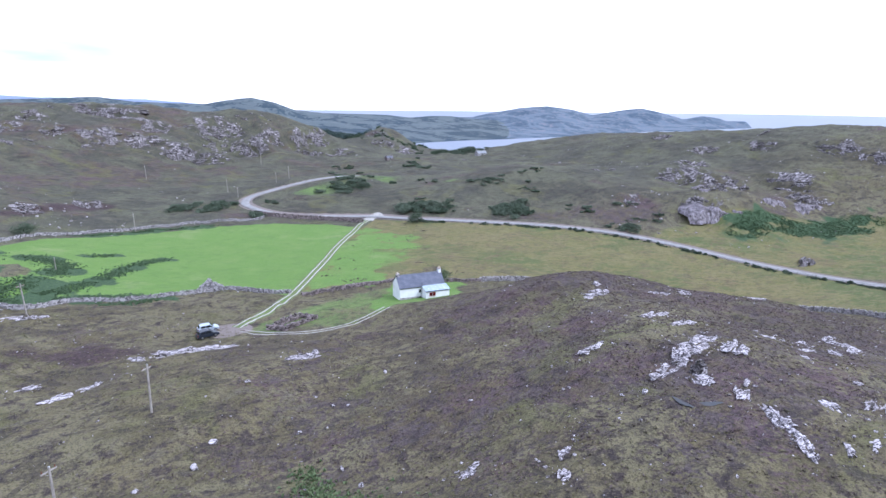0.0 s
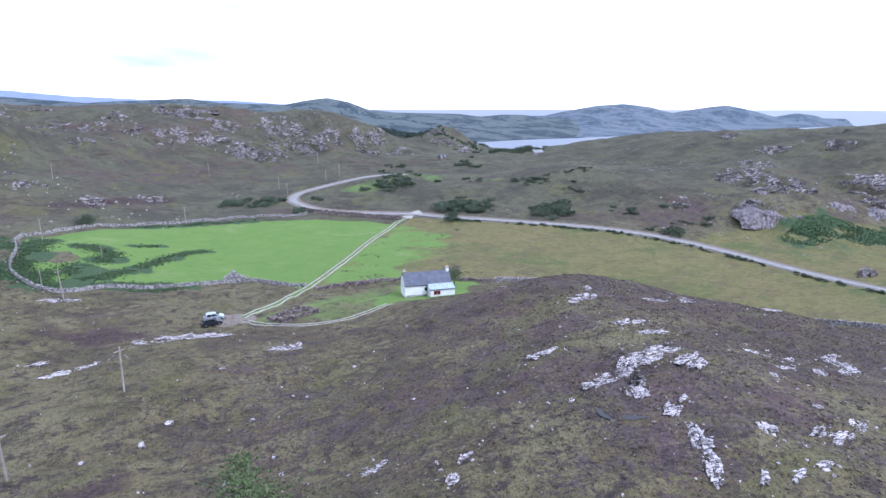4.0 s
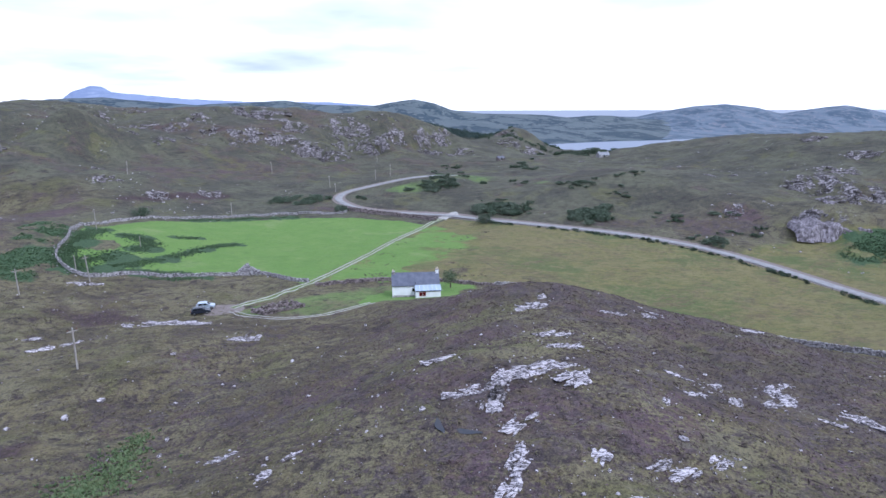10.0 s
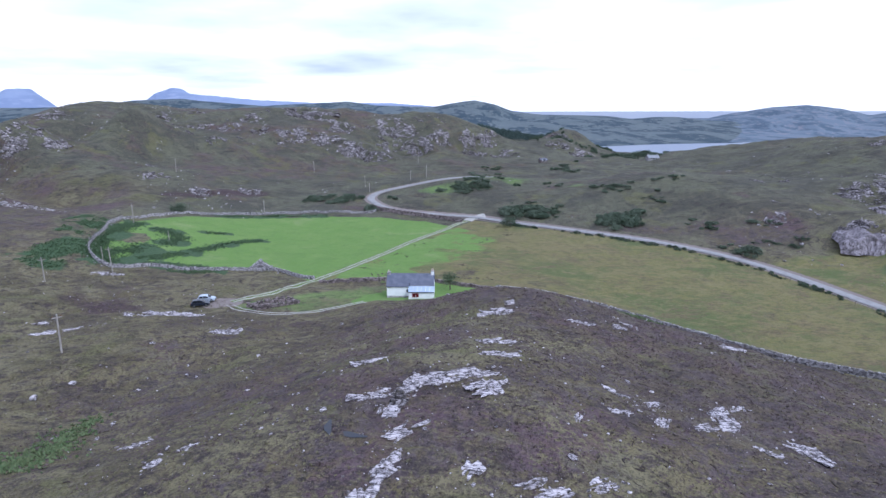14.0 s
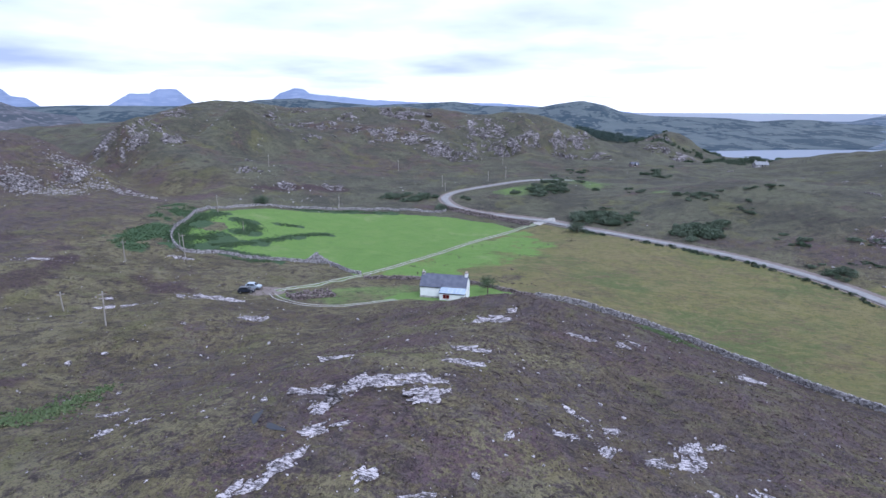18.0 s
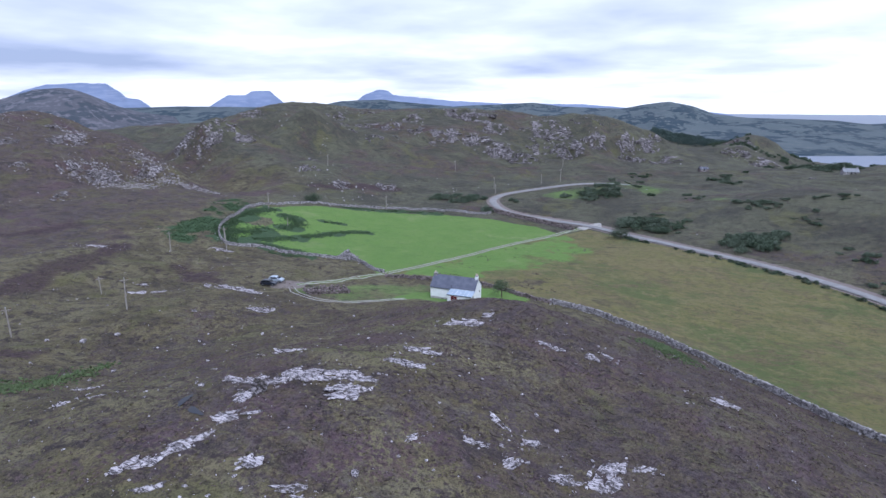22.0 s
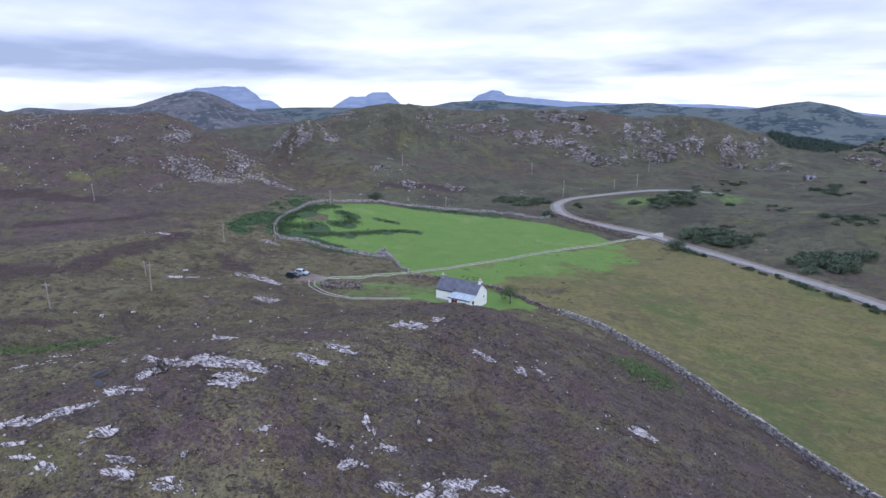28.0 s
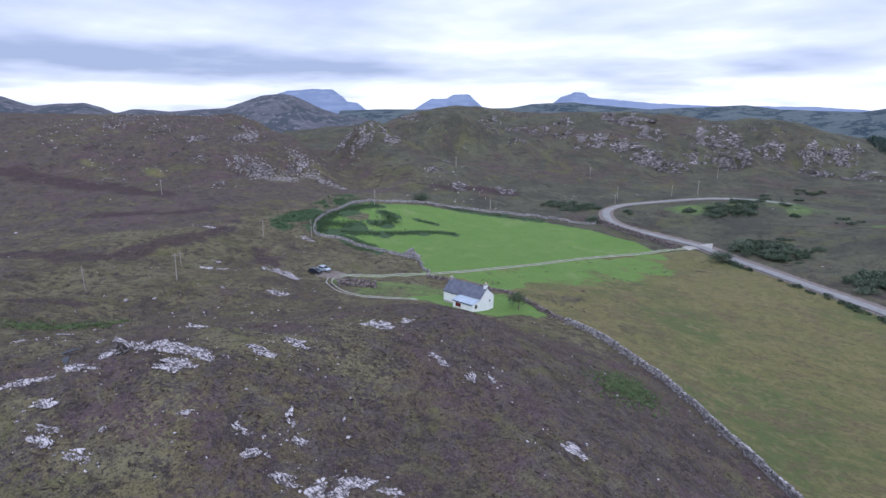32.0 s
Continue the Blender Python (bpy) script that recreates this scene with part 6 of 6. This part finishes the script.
x, y = spread(17000, -350, 320, -70, 390, 79, lambda x, y, r: on_moor(x, y) & ((y > 20) | (x < -95)) & (fbm(x, y, 45, 3, 57) + 0.8 * fbm(x, y, 9, 2, 58) > np.where((x < -170) & (y < 130), -0.02, np.where(land(x, y) > 22, 0.22, 0.48))))
ax, ay = [x], [y]
for cx, cy, size, h in CRAGS:
    k = int(4 + 1.6 * size)
    ax.append(cx + rs.normal(0, 0.9 * size, k))
    ay.append(cy + rs.normal(0, 0.6 * size, k))
# talus under the western hill
for sx, sy, a, b in SCREES:
    k = int(4.2 * a * b)
    ax.append(sx + rs.normal(0, 0.6 * a, k))
    ay.append(sy + rs.normal(0, 0.6 * b, k))
strew("far_stones", np.concatenate(ax), np.concatenate(ay), 0.16, 0.95, 6, PALECRAG, "grey boulders strewn on far slopes", 81, 0.7)

# small dark breaks in the turf, lying across the slope
def turf_breaks(n, seed):
    r = np.random.default_rng(seed)
    x, y = spread(n, -30, 100, -108, -8, seed + 1, lambda x, y, q: on_moor(x, y) & (fbm(x, y, 16, 3, 63) > -0.15) & (q.random(len(x)) < 0.25 + 0.75 * smooth(x, -5, 35)))
    k = len(x)
    long, tall, wide = 0.15 + 0.55 * r.random(k) ** 2, r.uniform(0.06, 0.16, k), r.uniform(0.10, 0.24, k)
    t = np.radians(r.normal(8, 40, k))
    u = np.linspace(-1, 1, 6)
    bow = r.uniform(-0.35, 0.35, k)
    px, py = u[None] * long[:, None], bow[:, None] * (1 - u[None] ** 2)
    taper = np.sqrt(1 - 0.95 * u ** 2)[None]
    rows = []
    for off, up in ((-0.5, -0.03), (-0.3, 1.0), (0.5, 0.55), (0.7, -0.05)):
        qy = py + off * wide[:, None] * taper
        gx, gy = x[:, None] + px * np.cos(t)[:, None] - qy * np.sin(t)[:, None], y[:, None] + px * np.sin(t)[:, None] + qy * np.cos(t)[:, None]
        rows.append(np.stack([gx, gy, ground_z(gx, gy) + up * tall[:, None] * taper], -1))
    co = np.stack(rows, 2).reshape(-1, 3)
    i = (np.arange(k)[:, None, None] * 24 + np.arange(5)[None, :, None] * 4 + np.arange(3)[None, None, :]).reshape(-1, 1)
    tris = np.concatenate([i + (0, 1, 5), i + (0, 5, 4)])
    return tagged(quick("turf_edges", co, tris[:, ::-1], PEATEDGE), "small dark peat breaks in the heather turf", "turf", kind="stuff")


turf_breaks(1500, 131)

# dark wood in the hollow behind the crags
x, y = spread(1200, 40, 112, 430, 640, 83, lambda x, y, r: fbm(x, y, 30, 3, 84) > -0.2)
rw = np.random.default_rng(85)
cen = np.column_stack([x, y, ground_z(x, y) + rw.uniform(0.6, 3.2, len(x))])
co, tris = leafy(cen, rw.uniform(1.6, 3.0, len(x)), 46000, 0.5, rw)
tagged(quick("far_wood", co, tris, FARWOOD), "dark birch wood in the hollow behind the crags", "wood", kind="stuff")
x, y = spread(420, 88, 165, 380, 440, 86, lambda x, y, r: (fbm(x, y, 12, 3, 87) > 0.05))
cen = np.column_stack([x, y, ground_z(x, y) + rw.uniform(0.4, 1.6, len(x))])
co, tris = leafy(cen, rw.uniform(0.9, 2.0, len(x)), 9000, 0.4, rw)
tagged(quick("knoll_scrub", co, tris, LEAF), "low dark scrub clothing the rocky knoll", "scrub", kind="stuff")

# ---- poles, cars, ruins, fence, far houses ----
def power_pole(m, tall=7.2, arm=True):
    pole = tagged(empty("power_pole", m), "weathered wooden power pole standing on the moor", "pole", "power line poles")
    part("shaft", rod(0.15, 0.11, (0, 0, -0.5), (0, 0, tall), 10), POLEWOOD, pole)
    part("pole_cap", rod(0.12, 0.03, (0, 0, tall), (0, 0, tall + 0.08), 10), STEEL, pole)
    if arm:
        bar = part("crossarm", box(-0.75, 0.75, 0.08, 0.19, tall - 0.62, tall - 0.48, 0.01), POLEWOOD, pole)
        for x in (-0.62, 0.62):
            bm = rod(0.02, 0.02, (x, 0.135, tall - 0.48), (x, 0.135, tall - 0.36), 6)
            for k in range(3):
                rod(0.075 - 0.012 * k, 0.05 - 0.012 * k, (x, 0.135, tall - 0.38 + 0.07 * k), (x, 0.135, tall - 0.31 + 0.07 * k), 10, bm)
            part("insulator", bm, PORCELAIN, bar)
        part("brace", rod(0.018, 0.018, (-0.45, 0.135, tall - 0.6), (0, 0.11, tall - 1.05), 6), STEEL, pole)
        part("brace", rod(0.018, 0.018, (0.45, 0.135, tall - 0.6), (0, 0.11, tall - 1.05), 6), STEEL, pole)
    part("tag_disc", rod(0.06, 0.06, (0, -0.13, 1.7), (0, -0.15, 1.7), 10), STEEL, pole)
    return pole


POLES = [(-47.7, -43.7, 50, 6.6), (-54.4, -61.3, 45, 5.6), (-67.5, -34.0, 40, 4.2), (-83.7, 1.0, 30, 6.0), (-75.9, 15.3, 40, 6.8), (-97.5, 64, 35, 7.0), (-65.5, 106, 60, 6.8), (-70.4, 212.0, 70, 7.2), (-32, 167, 60, 6.4), (-28, 155.5, 60, 4.6), (-9.5, 249.5, 70, 6.6), (-0.6, 188, 60, 7.0), (-124.5, 151, 30, 6.4), (-170, 3.2, 20, 7.0), (-8.5, 175, 60, 5.2)]
first = power_pole(pose(POLES[0][0], POLES[0][1], gz(*POLES[0][:2]), 0, 2, POLES[0][2]), POLES[0][3])
for x, y, t, h in POLES[1:]:
    copy_thing(first, pose(x, y, gz(x, y) - max(-0.3, 6.6 - h), 1.5 * math.sin(x), 1.5 * math.cos(y), t))
for x, y, h in ((-82.3, 21.7, 4.6), (-77.7, 49.3, 3.4)):
    stay = tagged(empty("stay_pole", pose(x, y, gz(x, y))), "short plain wooden pole by the field wall", "pole")
    part("shaft", rod(0.12, 0.09, (0, 0, -0.4), (0, 0, h), 8), POLEWOOD, stay)


def hatchback(m, paint, label):
    car = tagged(empty("parked_car", m), label, "car", "parked cars")
    # side outline of the body, length along x, nose at +x
    low = [(-1.95, 0.32), (-1.98, 0.62), (-1.90, 0.92), (-0.9, 0.97), (0.75, 0.95), (1.55, 0.84), (1.92, 0.68), (1.98, 0.45), (1.90, 0.30)]
    top = [(-1.78, 0.95), (-1.52, 1.38), (-1.1, 1.50), (-0.1, 1.52), (0.35, 1.42), (1.02, 0.95)]

    def shell(outline, half, tuck):
        bm = bmesh.new()
        rings = []
        for s in (-1, -0.88, 0.88, 1):
            w = half if abs(s) < 0.95 else half
            y = s * w
            shrink = 1.0 if abs(s) < 0.95 else 0.96
            zc = 0.6
            rings.append([bm.verts.new((x * shrink, y * (1 - tuck * max(0, z - 0.9)), zc + (z - zc) * (1.0 if abs(s) < 0.95 else 0.95))) for x, z in outline])
        n = len(outline)
        for a, b in zip(rings[:-1], rings[1:]):
            for i in range(n):
                bm.faces.new((a[i], a[(i + 1) % n], b[(i + 1) % n], b[i]))
        bm.faces.new(rings[0][::-1])
        bm.faces.new(rings[-1])
        bmesh.ops.recalc_face_normals(bm, faces=bm.faces)
        return bm

    body = part("body", shell(low, 0.86, 0.0), paint, car)
    part("cabin", shell(top, 0.80, 0.16), paint, car)
    # panes, a little proud of the cabin
    for s in (-1, 1):
        for x0, x1, x2, x3 in ((-1.45, -0.62, -0.62, -1.28), (-0.52, 0.72, 0.22, -0.52)):
            bm = bmesh.new()
            y0, y1 = 0.815, 0.735
            v = [bm.verts.new(c) for c in ((x0, s * y0, 0.99), (x1, s * y0, 0.99), (x2, s * y1, 1.40), (x3, s * y1, 1.40))]
            w = [bm.verts.new((q.co.x, q.co.y + s * 0.012, q.co.z)) for q in v]
            bm.faces.new(w)
            for i in range(4):
                bm.faces.new((v[i], v[(i + 1) % 4], w[(i + 1) % 4], w[i]))
            bmesh.ops.recalc_face_normals(bm, faces=bm.faces)
            part("side_window", bm, GLASS, car)
        part("door_mirror", box(0.62, 0.78, s * 0.93 - 0.09, s * 0.93 + 0.09, 0.95, 1.08, 0.02), paint, car)
        part("headlight", box(1.70, 1.93, s * 0.62 - 0.16, s * 0.62 + 0.16, 0.62, 0.74, 0.03), STEEL, body)
        part("tail_light", box(-1.97, -1.84, s * 0.72 - 0.09, s * 0.72 + 0.09, 0.72, 0.92, 0.02), REDPAINT, body)
    part("windscreen", slab([(0.99, 0.66, 0.99), (0.99, -0.66, 0.99), (0.40, -0.60, 1.40), (0.40, 0.60, 1.40)][::-1], 0.02), GLASS, car)
    part("rear_window", slab([(-1.78, -0.62, 1.0), (-1.78, 0.62, 1.0), (-1.55, 0.56, 1.35), (-1.55, -0.56, 1.35)][::-1], 0.02), GLASS, car)
    part("bumper", box(1.88, 2.02, -0.78, 0.78, 0.32, 0.50, 0.03), DARKTRIM, car)
    part("bumper", box(-2.02, -1.90, -0.78, 0.78, 0.34, 0.52, 0.03), DARKTRIM, car)
    for x in (-1.22, 1.25):
        for s in (-1, 1):
            wheel = part("wheel", rod(0.31, 0.31, (x, s * 0.70, 0.31), (x, s * 0.88, 0.31), 18), RUBBER, car)
            part("rim", rod(0.19, 0.17, (x, s * 0.87, 0.31), (x, s * 0.90, 0.31), 14), STEEL, wheel)
    return car


hatchback(pose(-41.3, -5.2, gz(-41.3, -5.2) + 0.03, 0, 0, 12), SILVER, "pale silver-blue hatchback parked on the gravel")
hatchback(pose(-41.4, -8.2, gz(-41.4, -8.2) + 0.03, 0, 0, 18), BLACK, "dark car parked at the gravel edge")

# roofless foundations beside the loop of the lane
ruin = tagged(empty("ruined_byre", pose(0, 0, 0)), "tumbled stone footings of a small ruin", "ruin")
corner = [(-30.2, -8.6), (-27.2, -10.6), (-20.2, -4.6), (-23.0, -2.2)]
rr = np.random.default_rng(12)
for a, b, h in zip(corner, corner[1:] + corner[:1], (0.9, 0.75, 0.7, 1.0)):
    line = curve_points([a, b], 0.42)
    t = (np.array(b) - a) / np.linalg.norm(np.array(b) - a)
    vs, fs = [], []
    for p in line:
        top = h * rr.uniform(0.35, 1.2)
        z = gz(*p)
        lift = -0.1
        while lift < top:
            for s in (-1, 1):
                v = CUBE * (1 + rr.uniform(-0.3, 0.3, (8, 3))) * (0.24, 0.20, 0.15)
                q = p + np.array([-t[1], t[0]]) * s * 0.2 + rr.normal(0, 0.07, 2)
                fs.extend([tuple(len(vs) * 8 + i for i in f) for f in CUBE_F])
                vs.append(v @ np.array([(t[0], t[1], 0), (-t[1], t[0], 0), (0, 0, 1)]) + (q[0], q[1], z + lift + 0.12))
            lift += 0.28
    tagged(sheet("footing", np.vstack(vs), fs, DARKSTONE, ruin, smooth=False), kind="stuff")

# the pointed gable that still stands in the field wall
gable = tagged(empty("ruined_gable", pose(-41, 30, gz(-41, 30))), "pointed stone gable heap in the field wall", "ruin")
vs, fs = [], []
for k in range(330):
    u = rr.uniform(-1, 1)
    top = 2.6 * (1 - abs(u) * 0.92) + 0.15
    z = rr.uniform(0, top)
    d = rr.normal(0, 0.45) * (1.5 - z / 2.6)
    v = CUBE * (1 + rr.uniform(-0.3, 0.3, (8, 3))) * rr.uniform(0.16, 0.30) * (1.2, 0.9, 0.7)
    fs.extend([tuple(len(vs) * 8 + i for i in f) for f in CUBE_F])
    vs.append(v + (u * 3.0, d, z))
tagged(sheet("stonework", np.vstack(vs), fs, STONE, gable, smooth=False), kind="stuff")

# cairn on the bare hilltop
CAIRN = (11.0, -75.2)
cairn = tagged(empty("cairn", pose(CAIRN[0], CAIRN[1], gz(*CAIRN))), "pointed cairn of grey stones on the hilltop", "cairn")
for k in range(90):
    z = 1.55 * (1 - math.sqrt(rr.random()))
    q, w = rr.uniform(0, 6.28), (1.55 - z) * 0.58 * math.sqrt(rr.random())
    v = CUBE * (1 + rr.uniform(-0.3, 0.3, (8, 3))) * rr.uniform(0.12, 0.22) * (1.2, 0.9, 0.7)
    sheet("stone", v + (w * math.cos(q), w * math.sin(q), z + 0.12), CUBE_F, CRAG, cairn, smooth=False)

# post-and-wire fence between pasture and road
fence = tagged(empty("wire_fence", pose(0, 0, 0)), "post-and-wire fence along the pasture's road side", "fence")
i0, i1 = int(len(ROAD) * 0.02), int(len(ROAD) * 0.52)
cut = ROAD[i0:i1]
t = np.gradient(cut, axis=0)
t /= np.linalg.norm(t, axis=1)[:, None]
fl = curve_points((cut + np.stack([-t[:, 1], t[:, 0]], -1) * 5.0)[::3], 2.4)
fz = ground_z(fl[:, 0], fl[:, 1])
bm = rod(0.055, 0.05, (0, 0, -0.4), (0, 0, 1.15), 6)
post = part("post", bm, POSTWOOD, fence)
post.matrix_basis = pose(fl[0, 0], fl[0, 1], fz[0])
for (x, y), z in zip(fl[1:], fz[1:]):
    p = new("post", post.data)
    p.parent, p.matrix_basis = fence, pose(x, y, z, rr.normal(0, 2), rr.normal(0, 2), 0)
for h in (0.35, 0.7, 1.05):
    vs, fs = [], []
    for k, ((x, y), z) in enumerate(zip(fl, fz)):
        for a in range(3):
            vs.append((x + 0.012 * math.cos(a * 2.1), y + 0.012 * math.sin(a * 2.1), z + h + 0.012 * (a == 1)))
            if k:
                fs.append(((k - 1) * 3 + a, (k - 1) * 3 + (a + 1) % 3, k * 3 + (a + 1) % 3, k * 3 + a))
    sheet("wire", vs, fs, WIRE, fence)


def far_house(m, L, W, H, R, wall, roof, label):
    house = tagged(empty("far_house", m), label, "house")
    bm = bmesh.new()
    pr = [(-W / 2, -1.5), (W / 2, -1.5), (W / 2, H), (0, R), (-W / 2, H)]
    a = [bm.verts.new((-L / 2, y, z)) for y, z in pr]
    b = [bm.verts.new((L / 2, y, z)) for y, z in pr]
    bm.faces.new(a)
    bm.faces.new(b[::-1])
    for i in range(5):
        bm.faces.new((a[(i + 1) % 5], a[i], b[i], b[(i + 1) % 5]))
    bmesh.ops.recalc_face_normals(bm, faces=bm.faces)
    part("wall", bm, wall, house)
    for s in (-1, 1):
        y0, z0 = s * (W / 2 + 0.25), H - 0.2
        c = [(-L / 2 - 0.2, y0, z0), (L / 2 + 0.2, y0, z0), (L / 2 + 0.2, 0, R + 0.05), (-L / 2 - 0.2, 0, R + 0.05)]
        part("roof", slab(c if s < 0 else [c[1], c[0], c[3], c[2]], 0.12), roof, house)
    for x in (-L / 2 + 0.5, L / 2 - 0.5):
        part("chimney", box(x - 0.4, x + 0.4, -0.4, 0.4, R - 0.6, R + 0.9, 0.02), wall, house)
    for x in (-L / 4, L / 4):
        window_unit(house, (x - 0.4, -W / 2, 0.9), (1, 0, 0), 0.8, 1.1, TRIM, 1)
    window_unit(house, (-0.4, -W / 2, 0.1), (1, 0, 0), 0.8, 1.9, DARKTRIM, 0)
    return house


far_house(pose(153, 270, gz(153, 270) - 0.6, 0, 0, 8), 8.0, 4.6, 2.0, 3.7, STONE, PALEROOF, "small pale stone house with pale grey roof by the loch")
far_house(pose(74, 251, gz(74, 251), 0, 0, 20), 5, 3.2, 1.6, 2.5, DARKSTONE, SLATE, "small dark hut behind the moor rise")

# a sunken line of stones, the last of an old dyke across the moor
line = curve_points([(-28.6, -19.5), (-28.8, -30), (-30, -43.5), (-31, -54.4), (-31.8, -63.5), (-32.5, -71)], 0.45)
ro = np.random.default_rng(15)
pick = ro.random(len(line)) < 0.5
strew("old_dyke_stones", line[pick, 0] + ro.normal(0, 0.3, pick.sum()), line[pick, 1] + ro.normal(0, 0.3, pick.sum()), 0.08, 0.34, 3.0, CRAG, "half-sunken stones of an old dyke", 16)

# single boulders that stand clear of the turf
BOULDERS = [(-24.3, -28.5, 0.7), (-42.5, -57.0, 0.7), (-40.6, -51.8, 0.6), (-48.0, -59.5, 0.55), (-35.7, -38.3, 0.55), (-25.3, -47.9, 0.4), (-27.3, -63.3, 0.5), (27.0, -82.6, 0.55), (25.6, -38.0, 0.75), (-10.5, -60.8, 0.35), (-26.3, -68.0, 0.4), (-30.4, -52.3, 0.4), (3.2, -75.4, 0.5), (38.4, -61.0, 0.4), (41.0, -62.5, 0.35), (36.0, -58.0, 0.35), (-5, -28, 0.5), (-16, -42, 0.4), (15, -25, 0.45)]
rb = np.random.default_rng(5)
for x, y, s in BOULDERS:
    v = chipped(BALL2[0], rb) * (s, s * rb.uniform(0.6, 0.9), s * rb.uniform(0.5, 0.75))
    ob = tagged(sheet("boulder", v, BALL2[1], GNEISS, smooth=False), "pale angular boulder lying in heather", "boulder", "boulders on the hill")
    ob.matrix_basis = pose(x, y, gz(x, y) + s * 0.2, 0, 0, rb.uniform(0, 180))

# peat pools near the hilltop
for x, y, a, b, t in ((4.6, -79.2, 0.35, 1.2, 10), (7.2, -80.4, 1.2, 0.4, -15)):
    bm = bmesh.new()
    for k in range(18):
        q = k * math.pi / 9
        w = 1 + 0.22 * math.sin(3 * q + x)
        bm.verts.new((a * w * math.cos(q), b * w * math.sin(q), 0))
    bm.faces.new(bm.verts)
    pool = tagged(part("peat_pool", bm, PEATWATER), "small dark peat pool in the moss", "pool", kind="structure")
    pool.matrix_basis = pose(x, y, gz(x, y) + 0.10, 0, 0, t)
